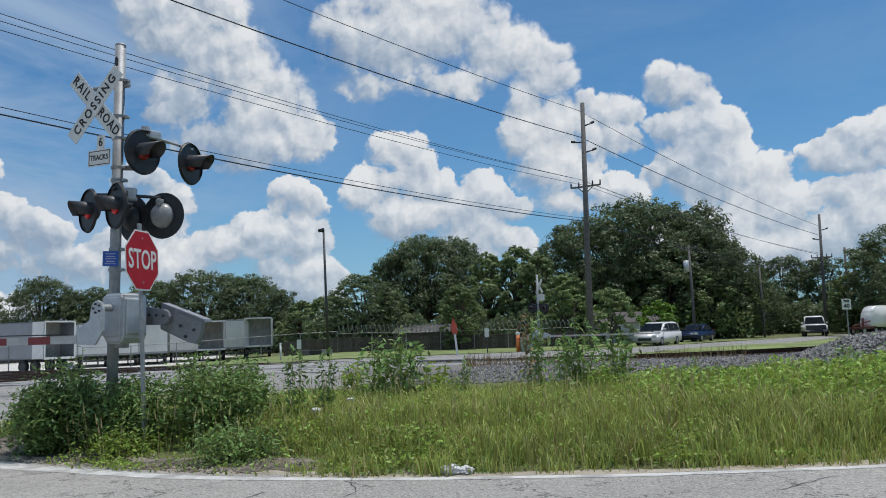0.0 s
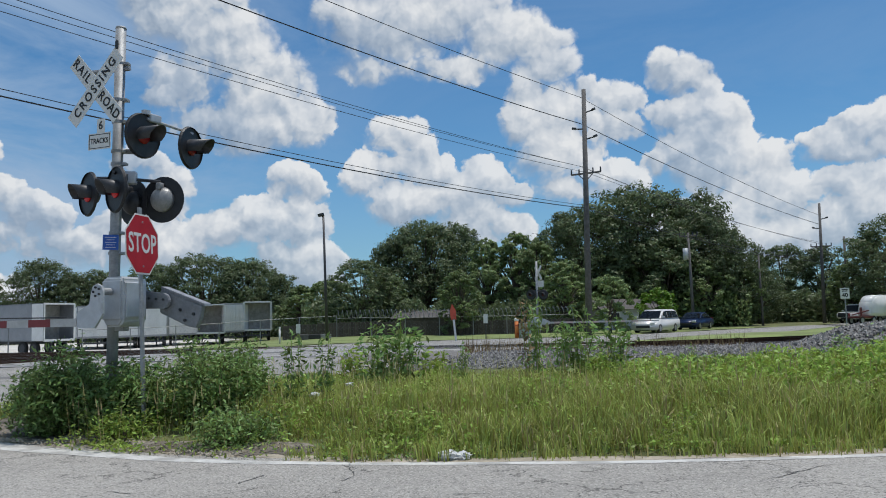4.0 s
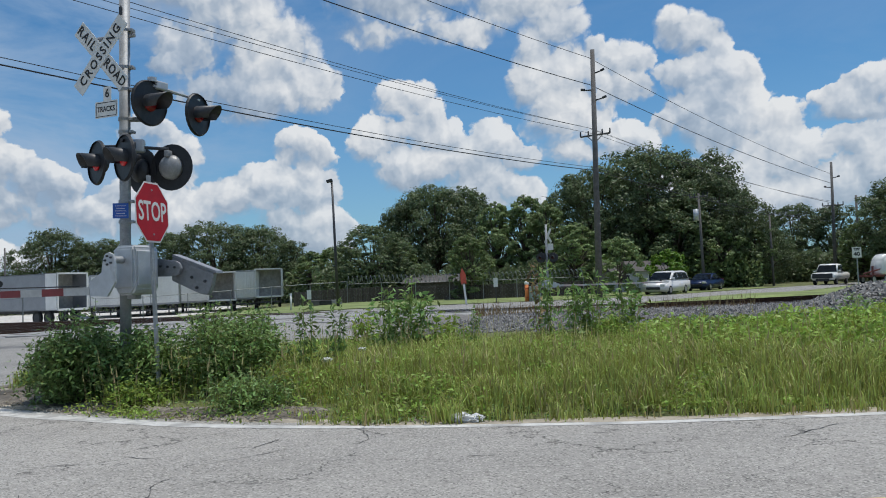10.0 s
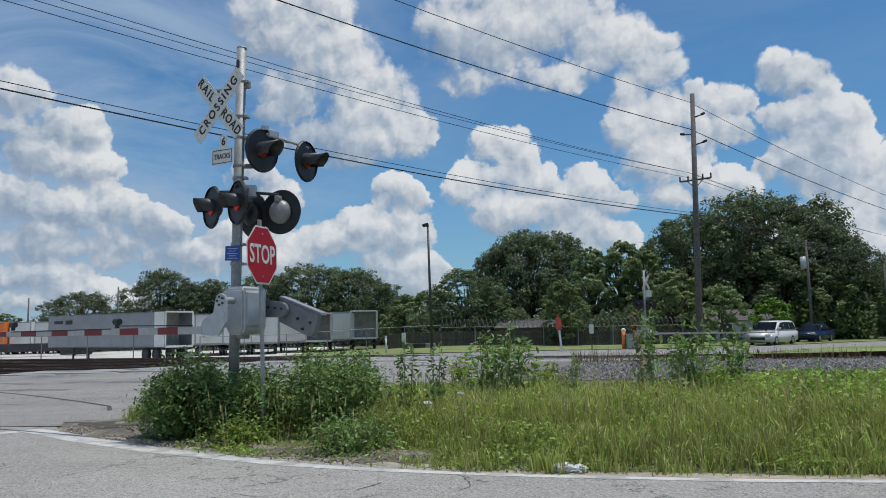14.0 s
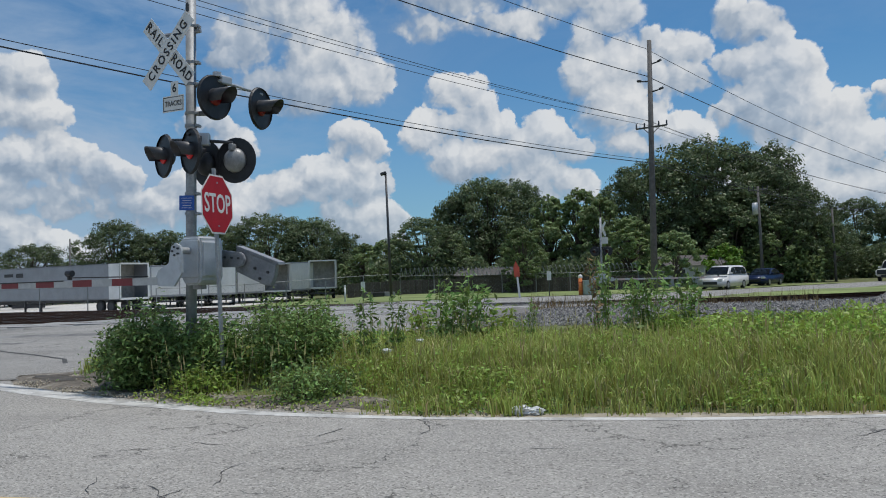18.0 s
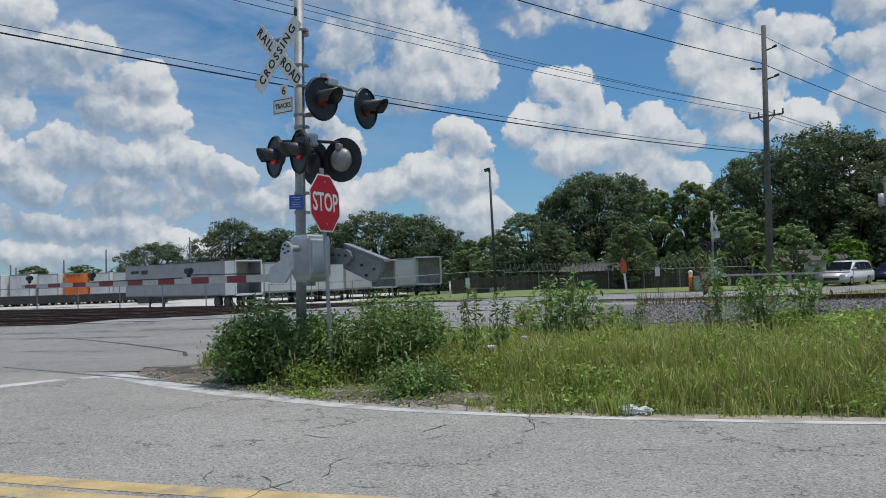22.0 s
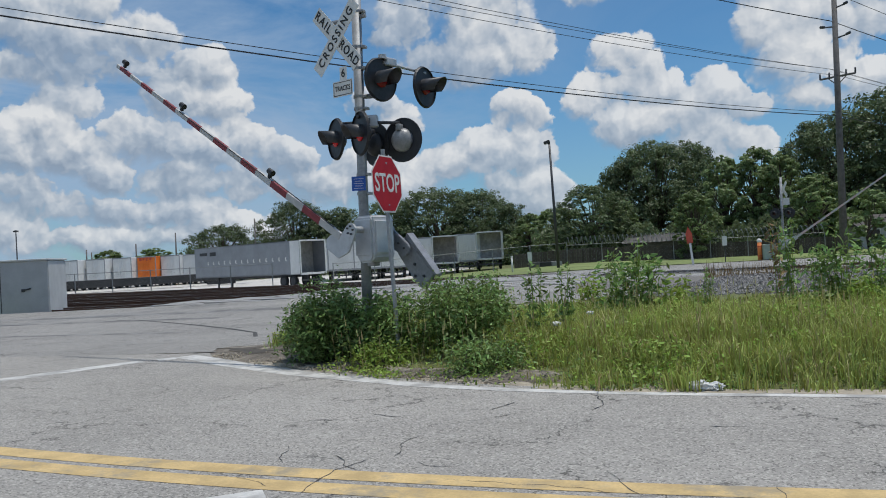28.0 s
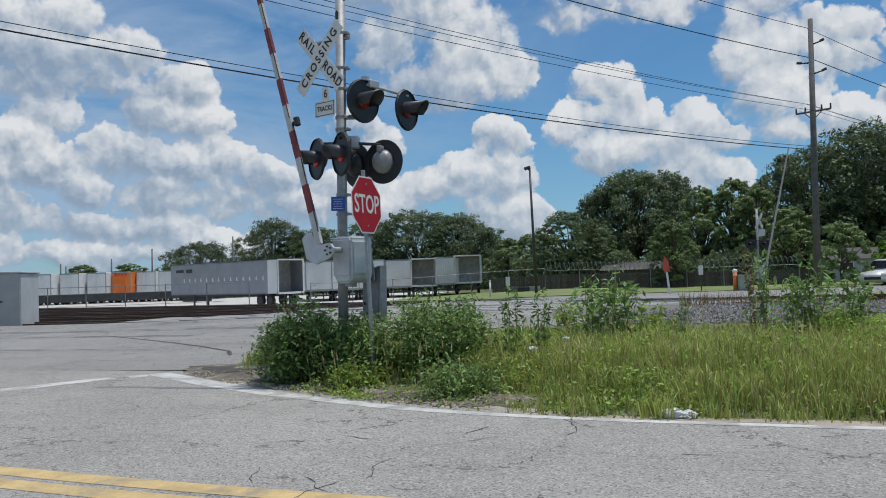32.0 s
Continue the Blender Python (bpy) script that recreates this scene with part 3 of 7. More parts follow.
def track_line(x, k=0):
    """y of the middle of railway track k."""
    side = 4.4 * min(k, 1) + 4.4 * max(0, k - 1) * (1 - ramp01(x, -24.0, 4.0))
    return 26.7 + side + (0.026 * (x - 5) ** 2 if 5 < x < 14 else 2.1 + (x - 14) * 0.45 if x >= 14 else 0.0015 * (x - 5) ** 2)


def height(x, y):
    lift = ramp01(y, 16.0, 24.0) * (1 - 0.85 * ramp01(y, 36.0, 54.0))
    z = 0.28 * lift * ramp01(x, -26.0, -4.0)
    isle = ramp01(y - verge_line(max(x, -7.0)), 0.2, 2.2) * (1 - ramp01(y, 16.0, 21.0)) * ramp01(x, -7.6, -6.0)
    if not paved(x, y):
        z += 0.14 * isle
        z -= 0.20 * ramp01(y, track_line(x) - 2.4, track_line(x) - 1.5) * (1 - ramp01(y, track_line(x, 4) + 1.6, track_line(x, 4) + 3.0)) * (abs(x) < 160)
    z -= 0.62 * ramp01(-x, 8.0, 26.0) * ramp01(y, 42.0, 60.0)
    z -= 0.13 * ramp01(y, 46.0, 60.0) * ramp01(x, -8.0, 2.0)
    return z


LEVELS = {}


def level(x, y, step=0.1):
    """The land's height, remembered on a fine grid."""
    key = (round(x / step), round(y / step), step)
    if key not in LEVELS:
        LEVELS[key] = height(key[0] * step, key[1] * step)
    return LEVELS[key]

# ---- ground, roads, tracks ----
def axis(a, b, fine, far, step):
    v = list(np.arange(a, b + 1e-6, fine))
    s, x = step, b
    while x < far:
        x += s
        s *= 1.35
        v.append(x)
    s, x = step, a
    while x > -far:
        x -= s
        s *= 1.35
        v.insert(0, x)
    return v


def sheet(name, xs, ys, keep, lift, mats, label="", jag=0.0):
    vid, verts, faces = {}, [], []

    def vert(i, j):
        if (i, j) not in vid:
            x, y = xs[i], ys[j]
            vid[i, j] = len(verts)
            verts.append((x, y, lift(x, y)))
        return vid[i, j]

    for i in range(len(xs) - 1):
        for j in range(len(ys) - 1):
            if keep((xs[i] + xs[i + 1]) / 2, (ys[j] + ys[j + 1]) / 2):
                faces.append((vert(i, j), vert(i + 1, j), vert(i + 1, j + 1), vert(i, j + 1)))
    ob = cloud(name, verts, faces, mats)
    for p in ob.data.polygons:
        p.use_smooth = True
    return tagged(ob, label, name.split("_")[0], kind="structure")


def ground_height(x, y):
    z = height(x, y)
    if not paved(x, y, 0.0):
        if -40 < x < 40 and y < 40:
            gap = ramp01(y - verge_line(max(x, -7.6)), 0.25, 0.9)
            z += 0.02 * noise.noise((x * 0.9, y * 0.9, 0.0)) * gap - 0.03 * (1 - gap)
        return z
    return z - 0.035


sheet("ground", axis(-32, 32, 0.4, 2500, 1.5), axis(-4, 48, 0.4, 2500, 1.5), lambda x, y: True, ground_height, M["ground"], "dry grass and sandy soil that runs to the horizon")
sheet("lawn", axis(-60, 60, 1.5, 61, 1.5), [v for v in np.arange(30, 74, 1.0)], lambda x, y: not paved(x, y, 0.6) and -24 < x < 60 and y > track_line(x, 4) + 2.0, lambda x, y: height(x, y) + 0.03, M["lawn"], "mown green lawn beside the far fence")
sheet("yard", list(np.arange(-140, -20, 3.0)), list(np.arange(47, 131, 3.0)), lambda x, y: x < -14 - (y - 47) * 0.25 and not paved(x, y, 1.0), lambda x, y: height(x, y) + 0.04, M["yard"], "pale sunlit concrete freight yard")


def road_strip(name, rows, mats, label, category="road"):
    """A sheet between two edges: rows of (x left, x right, y) with the land's height."""
    verts, faces, k = [], [], 24
    for xl, xr, y in rows:
        for i in range(k + 1):
            x = xl + (xr - xl) * i / k
            verts.append((x, y, height(x, y)))
    for r in range(len(rows) - 1):
        for i in range(k):
            a = r * (k + 1) + i
            faces.append((a, a + 1, a + k + 2, a + k + 1))
    ob = cloud(name, verts, faces, mats)
    for p in ob.data.polygons:
        p.use_smooth = True
    return tagged(ob, label, category, kind="structure")


def main_road():
    verts, faces, cols = [], [], []
    xs = list(np.arange(-70, -12, 4.0)) + list(np.arange(-12, 14, 0.35)) + list(np.arange(14, 120, 5.0))
    for x in xs:
        top = verge_line(max(x, -7.6)) + 0.28 + 0.10 * noise.noise((x * 1.3, 0.0, 3.0)) + 0.05 * noise.noise((x * 5.0, 0.0, 7.0))
        if x < -7.6:
            top = 11.9
        ys = [-6 + (top + 6) * (j / 30) for j in range(31)]
        cols.append(len(verts))
        verts += [(x, y, height(x, y) if y < top - 0.6 else 0.0) for y in ys]
    for a, b in zip(cols, cols[1:]):
        faces += [(a + j, b + j, b + j + 1, a + j + 1) for j in range(30)]
    ob = cloud("road_main", verts, faces, M["asphalt"])
    for p in ob.data.polygons:
        p.use_smooth = True
    tagged(ob, "worn pale grey cracked asphalt road", "road", kind="structure")


main_road()
road_strip("road_side", [(-70.0 if y < 24.0 else edge_left(y), edge_right(y) if y >= 12.4 else -7.0, y) for y in np.concatenate([np.arange(11.9, 26, 0.7), np.arange(26, 120, 2.0)])],
           M["asphalt_side"], "pale grey asphalt side road over the railway crossing")


def stripe(name, pts, width, mat, label, lift=0.003):
    """A painted line along points (x, y)."""
    verts, faces = [], []
    for i, (x, y) in enumerate(pts):
        a, b = pts[max(0, i - 1)], pts[min(len(pts) - 1, i + 1)]
        d = Vector((b[0] - a[0], b[1] - a[1])).normalized()
        for s in (-0.5, 0.5):
            px, py = x - d.y * width * s, y + d.x * width * s
            verts.append((px, py, (max(height(px, py), 0) if py > 13 else 0.0) + lift))
    faces = [(2 * i, 2 * i + 2, 2 * i + 3, 2 * i + 1) for i in range(len(pts) - 1)]
    return tagged(cloud(name, verts, faces, mat), label, "road marking", kind="structure")


def tapered(name, pts, widths, mat, label, lift=0.006):
    """A painted line that narrows along its way."""
    verts = []
    for i, (x, y) in enumerate(pts):
        a, b = pts[max(0, i - 1)], pts[min(len(pts) - 1, i + 1)]
        d = Vector((b[0] - a[0], b[1] - a[1])).normalized()
        for s in (-0.5, 0.5):
            w = widths[i] * s + 0.012 * noise.noise((x * 4.0, y * 4.0, s * 9.0))
            verts.append((x - d.y * w, y + d.x * w, lift))
    return tagged(cloud(name, verts, [(2 * i, 2 * i + 2, 2 * i + 3, 2 * i + 1) for i in range(len(pts) - 1)], mat), label, "road marking", kind="structure")


_xs = list(np.arange(-8.0, 40, 0.15))
tapered("trim_edge_line", [(x, verge_line(x)) for x in _xs], [0.14 + 0.22 * (1 - ramp01(x, -6.5, -0.5)) for x in _xs], M["white_paint"], "worn white painted edge line curving round the corner", 0.003)
stripe("trim_edge_line_side", [(-8.45, 10.95), (-8.7, 10.5), (-9.34, 9.35), (-11.0, 7.0), (-13.0, 4.6)], 0.36, M["white_paint"], "worn white painted line across the side road")
stripe("trim_corner_dash", [(-8.02, 11.28), (-8.22, 11.08)], 0.30, M["white_paint"], "short worn white dash at the corner")
_xs = list(np.arange(-1.6, 40, 0.12))
tapered("ground_sand_strip", [(x, verge_line(x) + 0.20 + 0.04 * noise.noise((x * 1.7, 0, 4))) for x in _xs], [max(0.06, 0.24 + 0.20 * noise.noise((x * 1.1, 2.0, 0)) + 0.14 * noise.noise((x * 5.0, 7.0, 0))) for x in _xs], M["sand"], "thin ragged strip of pale sand beside the edge line", 0.0016)


def yellow(x):
    return 4.72 + (0.0145 if x < 0.5 else 0.010) * (x - 0.5) ** 2


for shift in (-0.15, 0.15):
    stripe("trim_centre_line", [(x, yellow(x) + shift) for x in np.arange(-16, 30, 0.25)], 0.215, M["yellow_paint"], "worn yellow double centre line")
stripe("trim_road_joint", [(-30.0, 22.6), (-22.0, 21.2), (-14.8, 19.3), (-11.8, 17.5), (-10.2, 16.4), (-8.9, 15.3), (-8.3, 14.3), (-8.1, 13.4)], 0.09, M["tar"], "dark tarred joint across the side road", 0.004)
for x0, y0, x1, y1, w in ((-30, 22.6, -9, 20.6, 0.7), (-34, 20.8, -12, 18.9, 0.35), (-26, 17.0, -11, 15.6, 0.25)):
    stripe("trim_tyre_mark", [(x0 + (x1 - x0) * k / 8, y0 + (y1 - y0) * k / 8 + 0.15 * math.sin(k)) for k in range(9)], w, M["tyre_mark"], "dark tyre marks on the asphalt", 0.003)


def patch(name, label, mat, cx, cy, rx, ry, turn, lift, seed, rough=0.35):
    """A thin ragged patch that follows the ground."""
    verts, faces, k, rings = [(cx, cy, ground_height(cx, cy) + lift)], [], 36, 5
    c, s = math.cos(radians(turn)), math.sin(radians(turn))
    for q in range(1, rings + 1):
        for i in range(k):
            a = 2 * math.pi * i / k
            r = 1 + rough * noise.noise((math.cos(a) * 1.5 + seed, math.sin(a) * 1.5, seed)) + 0.4 * rough * noise.noise((math.cos(a) * 6 + seed, math.sin(a) * 6, seed))
            u, v = rx * r * math.cos(a) * q / rings, ry * r * math.sin(a) * q / rings
            x, y = cx + u * c - v * s, cy + u * s + v * c
            verts.append((x, y, max(ground_height(x, y), height(x, y) if paved(x, y) else -9.0) + (lift if q < rings else -0.03)))
    faces = [(0, 1 + i, 1 + (i + 1) % k) for i in range(k)]
    for q in range(rings - 1):
        b = 1 + q * k
        faces += [(b + i, b + k + i, b + k + (i + 1) % k, b + (i + 1) % k) for i in range(k)]
    ob = cloud(name, verts, faces, mat)
    for p in ob.data.polygons:
        p.use_smooth = True
    return tagged(ob, label, "ground", kind="structure")


patch("ground_corner_dirt", "crumbled grey-brown dirt at the road corner", M["dirt"], -6.1, 11.35, 2.3, 0.95, -33, 0.016, 9.0, 0.4)
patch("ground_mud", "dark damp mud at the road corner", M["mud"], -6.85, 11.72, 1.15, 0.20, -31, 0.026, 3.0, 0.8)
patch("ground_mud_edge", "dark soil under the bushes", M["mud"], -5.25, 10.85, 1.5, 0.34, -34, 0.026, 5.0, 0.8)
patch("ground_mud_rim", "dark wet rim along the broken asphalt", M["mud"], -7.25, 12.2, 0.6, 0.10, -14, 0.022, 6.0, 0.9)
for i, cx in enumerate((-4.5, -3.6, -2.8, -2.0)):
    patch("ground_bare_dirt", "bare crumbled dirt along the verge", M["dirt"], cx, verge_line(cx) + 0.62, 0.75, 0.26, -24 + 5 * i, 0.020, 40.0 + i, 0.7)
_sand = np.random.default_rng(5)
for i in range(14):
    cx = -5.6 + i * 0.36 + _sand.normal(0, 0.15)
    wide = _sand.uniform(0.18, 0.55) * (1.4 if cx < -2 else 1.0)
    patch("ground_sand", "pale sandy soil beside the road edge", M["sand"], cx, verge_line(cx) + _sand.uniform(0.30, 0.55), wide, _sand.uniform(0.05, 0.11) * (1.8 if cx < -2 else 1), -25 if cx < -1 else 2, 0.018, 11.0 + i, 0.7)


def crack(x, y, heading, length, width, seed):
    """A thin dark crack that wanders over the asphalt from a start point."""
    rng = np.random.default_rng(seed)
    a, verts, n = radians(heading), [], max(4, int(length / 0.05))
    bend = 0.0
    for i in range(n + 1):
        bend = 0.75 * bend + rng.normal(0, 0.28)
        h = a + bend
        w = 0.65 * width * rng.uniform(0.4, 1.2) * min(1.0, 6.0 * i / n + 0.1, 6.0 * (n - i) / n + 0.1)
        verts += [(x - math.sin(h) * w / 2, y + math.cos(h) * w / 2, 0.0042), (x + math.sin(h) * w / 2, y - math.cos(h) * w / 2, 0.0042)]
        x, y = x + math.cos(h) * length / n, y + math.sin(h) * length / n
    tagged(cloud("trim_crack", verts, [(2 * i, 2 * i + 2, 2 * i + 3, 2 * i + 1) for i in range(n)], M["tar"]), "thin dark crack in the asphalt", "crack", kind="structure")


# start, heading, length and width of the long cracks
for i, row in enumerate(((-2.15, 6.17, 258, 0.78, 0.014), (-2.31, 5.42, 256, 0.95, 0.016), (-2.66, 5.51, -18, 0.6, 0.014), (-1.94, 5.34, -35, 0.4, 0.013), (-3.12, 4.89, -10, 0.45, 0.01), (-0.62, 5.25, -60, 0.6, 0.013),
                         (-1.62, 4.94, -7, 1.8, 0.009), (0.37, 5.05, -88, 0.45, 0.01), (-1.05, 8.0, -95, 0.95, 0.022), (-1.85, 7.12, 45, 0.5, 0.02), (-2.11, 6.55, 15, 0.9, 0.014), (0.03, 6.56, -5, 0.3, 0.03),
                         (-3.44, 6.65, 20, 0.35, 0.022), (-3.13, 5.74, -42, 0.6, 0.013), (-2.91, 6.98, -35, 0.4, 0.018), (2.6, 6.9, 20, 1.1, 0.018), (3.9, 6.2, 170, 0.8, 0.015))):
    crack(*row, 60 + i)
stripe("trim_lane_arrow", [(-2.95, 4.45), (-2.4, 3.7), (-1.9, 3.0)], 0.55, M["white_paint"], "worn white painted road symbol")

# ---- near crossing signal ----
FRONT = Vector((-0.407, -0.914, 0))        # towards traffic on the side road
ARM_DIR = Vector((-0.914, 0.407, 0))       # from the mast out over the side road


def disc(bm, r, thick, at, seg=28, mat=0):
    g = bmesh.ops.create_cone(bm, cap_ends=True, segments=seg, radius1=r, radius2=r, depth=thick, matrix=at @ pose(0, 0, 0, 90, 0, 0))
    for f in {f for v in g["verts"] for f in v.link_faces}:
        f.material_index = mat


def signal_lamp(parent, place, nx, ny, back_glass=False, glass="red_lens", reach=0.36, tube=0.125):
    """A flashing lamp: black round backing, glass, long hood and a rear housing. It looks along (nx, ny)."""
    at = Matrix.Translation(place) @ facing(nx, ny)
    bm = bmesh.new()
    disc(bm, 0.31, 0.012, Matrix.Identity(4))
    rim = bmesh.ops.create_cone(bm, cap_ends=False, segments=28, radius1=0.312, radius2=0.295, depth=0.035, matrix=pose(0, -0.012, 0, 90, 0, 0))
    lamp = part("flashing_lamp", bm, M["black"], parent, "round black flashing lamp with a long hood", at)
    bm = bmesh.new()
    g = bmesh.ops.create_uvsphere(bm, u_segments=20, v_segments=8, radius=0.115)
    bmesh.ops.scale(bm, vec=(1, 0.28, 1), verts=g["verts"])
    part("glass", bm, M[glass], lamp, "dark red signal glass", pose(0, -0.02, 0), True)
    bm = bmesh.new()
    # hood: a tube open below, longest at the top
    ring, k = [], 22
    for i in range(k + 1):
        a = radians(-32 + 244 * i / k)
        far = reach * (0.66 + 0.36 * max(0.0, (math.sin(a) + 0.45) / 1.45))
        for rad in (tube, tube - 0.007):
            ring.append([bm.verts.new((rad * math.cos(a), y, rad * math.sin(a) - 0.10 * (-y) * 0.45)) for y in (-0.006, -far)])
    for i in range(k):
        o0, i0, o1, i1 = ring[2 * i], ring[2 * i + 1], ring[2 * i + 2], ring[2 * i + 3]
        bm.faces.new((o0[0], o1[0], o1[1], o0[1]))
        bm.faces.new((i0[0], i0[1], i1[1], i1[0]))
        bm.faces.new((o0[1], o1[1], i1[1], i0[1]))
    part("hood", bm, M["visor"], lamp, "faded black lamp hood", None, True)
    bm = bmesh.new()
    g = bmesh.ops.create_uvsphere(bm, u_segments=20, v_segments=10, radius=0.17)
    for v in g["verts"]:
        v.co.y = max(v.co.y, 0.0) * 0.85
    box(bm, (0.07, 0.10, 0.09), (0, 0.08, 0.17), 0.012)
    part("housing", bm, M["clear_lens"] if back_glass else M["dark_metal"], lamp, "rounded rear lamp housing", pose(0, 0.006, 0), True)
    return lamp


def band(bm, z, r, x=0.0):
    """A clamp band round the mast with its bolt lug."""
    bmesh.ops.create_cone(bm, cap_ends=True, segments=16, radius1=r + 0.012, radius2=r + 0.012, depth=0.04, matrix=Matrix.Translation((x, 0, z)))
    box(bm, (0.05, 0.11, 0.035), (x + r + 0.03, 0, z), 0.005)


def frame_lines(plate, wide, tall):
    """A thin black border line on a plate."""
    for x, z, w, h in ((0, tall / 2 - 0.02, wide - 0.03, 0.009), (0, -tall / 2 + 0.02, wide - 0.03, 0.009), (wide / 2 - 0.018, 0, 0.009, tall - 0.04), (-wide / 2 + 0.018, 0, 0.009, tall - 0.04)):
        bm = bmesh.new()
        box(bm, (w, 0.002, h), (x, -0.0035, z))
        part("border_line", bm, M["letter"], plate)


def crossing_signal():
    base = Vector((-4.44, 10.70, height(-4.44, 10.70)))
    s = thing("crossing_signal", "galvanised railway crossing signal mast with crossbuck and black flashing lamps", "crossing signal", Matrix.Translation(base) @ pose(0, 0, 0, 0, 1.0, 0))
    z0 = base.z
    bm = bmesh.new()
    rod(bm, (0, 0, -0.2), (0, 0, 5.41 - z0), 0.072, 0.070, 20)
    bmesh.ops.create_cone(bm, cap_ends=True, segments=20, radius1=0.074, radius2=0.066, depth=0.03, matrix=Matrix.Translation((0, 0, 5.42 - z0)))
    part("mast", bm, M["galv"], s, "round galvanised steel mast", None, True)
    for z in (4.92, 4.42, 4.12, 3.72, 3.55, 3.34, 2.62, 2.35):
        bm = bmesh.new()
        band(bm, z - z0, 0.072)
        part("clamp_band", bm, M["galv"], s)
    bm = bmesh.new()
    prism(bm, [(-0.025, -0.06), (0.025, -0.06), (0.025, 0.04), (0.0, 0.07), (-0.025, 0.04)], 0.01)
    part("inspection_plate", bm, M["dark_metal"], s, "dark plate near the mast top", Matrix.Translation((0, 0, 5.17 - z0)) @ facing(-0.3, -0.95) @ pose(0, -0.075, 0))
    # crossbuck
    turn = facing(FRONT.x, FRONT.y)
    cb = Matrix.Translation(Vector((-0.24, -0.16, 4.54 - z0))) @ turn
    bm = bmesh.new()
    prism(bm, [(-0.59, -0.1125), (0.59, -0.1125), (0.59, 0.1125), (-0.59, 0.1125)], 0.004)
    blade = part("crossbuck_blade", bm, M["sign_white"], s, "white crossbuck board with black lettering", cb @ pose(0, -0.012, 0, 0, 46, 0))
    words("lettering", "RAIL", 0.175, M["letter"], blade, pose(-0.37, -0.006, 0), 0.003, 0.95, 1.30)
    words("lettering", "ROAD", 0.175, M["letter"], blade, pose(0.36, -0.006, 0), 0.003, 0.90, 1.15)
    bm = bmesh.new()
    prism(bm, [(-0.59, -0.1125), (0.59, -0.1125), (0.59, 0.1125), (-0.59, 0.1125)], 0.004)
    blade = part("crossbuck_blade", bm, M["sign_white"], s, "white crossbuck board with black lettering", cb @ pose(0, -0.022, 0, 0, -46, 0))
    words("lettering", "CROSSING", 0.175, M["letter"], blade, pose(0, -0.006, 0), 0.003, 0.93, 1.34)
    bm = bmesh.new()
    rod(bm, (0.14, 0.0, 4.86 - z0), (-0.50, 0.02, 4.80 - z0), 0.032, 0.032, 8)
    part("crossbuck_bracket", bm, M["cast"], s)
    bm = bmesh.new()
    rod(bm, (0.02, -0.06, 4.40 - z0), (-0.16, -0.14, 4.44 - z0), 0.024, 0.024, 8)
    part("crossbuck_bracket", bm, M["cast"], s)
    # tracks plate
    tk = Matrix.Translation((-0.18, -0.16, 3.83 - z0)) @ turn
    bm = bmesh.new()
    box(bm, (0.40, 0.004, 0.22), (0, 0, 0))
    plate = part("tracks_plate", bm, M["sign_white"], s, "white plate reading TRACKS", tk)
    words("lettering", "TRACKS", 0.10, M["letter"], plate, pose(0, -0.005, 0), 0.001, 0.86)
    frame_lines(plate, 0.40, 0.22)
    bm = bmesh.new()
    box(bm, (0.14, 0.004, 0.19), (0, 0, 0))
    plate = part("number_of_tracks_plate", bm, M["sign_white"], s, "small white plate reading 6", tk @ pose(0.02, 0, 0.205))
    words("lettering", "6", 0.16, M["letter"], plate, pose(0, -0.005, 0), 0.002)
    # upper pair, turned towards the main road
    nx, ny = 0.90, -0.43
    ax = Vector((0.43, 0.90, 0))
    for d, tx, ty in ((0.14, nx, ny), (1.04, 0.97, -0.24)):
        signal_lamp(s, Vector((0.24, -0.05, 3.95 - z0)) + ax * d, tx, ty)
    bm = bmesh.new()
    rod(bm, (0, -0.02, 3.72 - z0), Vector((0.26, 0.05, 3.74 - z0)) + ax * 0.1, 0.035, 0.035, 10)
    part("lamp_arm", bm, M["galv"], s, "galvanised lamp arm")
    bm = bmesh.new()
    rod(bm, Vector((0.27, 0.0, 4.20 - z0)) + ax * 0.14, Vector((0.25, 0.0, 4.17 - z0)) + ax * 1.04, 0.022, 0.022, 8)
    box(bm, (0.20, 0.13, 0.12), Matrix.Translation(Vector((0.26, 0.02, 4.22 - z0)) + ax * 0.26) @ facing(nx, ny), 0.02)
    bmesh.ops.create_cone(bm, cap_ends=True, segments=12, radius1=0.06, radius2=0.06, depth=0.06, matrix=Matrix.Translation(Vector((0.26, 0.0, 4.28 - z0)) + ax * 0.14))
    part("junction_box", bm, M["alu"], s, "grey junction box above the lamps")
    # lower front pair, turned to the side road
    for p in ((-0.52, 0.33, 3.20), (0.10, -0.24, 3.17)):
        signal_lamp(s, Vector((p[0], p[1], p[2] - z0)), -0.70, -0.71, glass="lit_lens", reach=0.27)
    # lower back pair, seen from behind
    signal_lamp(s, Vector((0.61, 0.05, 3.07 - z0)), 0.22, 0.975, True)
    signal_lamp(s, Vector((0.13, 0.26, 3.06 - z0)), 0.55, 0.83)
    bm = bmesh.new()
    rod(bm, (0, 0, 3.36 - z0), (-0.43, 0.32, 3.42 - z0), 0.022, 0.022, 8)
    rod(bm, (0, 0, 3.36 - z0), (0.58, 0.02, 3.31 - z0), 0.022, 0.022, 8)
    rod(bm, (0, 0, 3.40 - z0), (0.07, -0.28, 3.40 - z0), 0.022, 0.022, 8)
    part("lamp_arm", bm, M["dark_metal"], s, "dark lamp arm")
    bm = bmesh.new()
    box(bm, (0.22, 0.14, 0.17), Matrix.Translation((0.15, 0.0, 3.36 - z0)) @ facing(0.2, -0.95), 0.02)
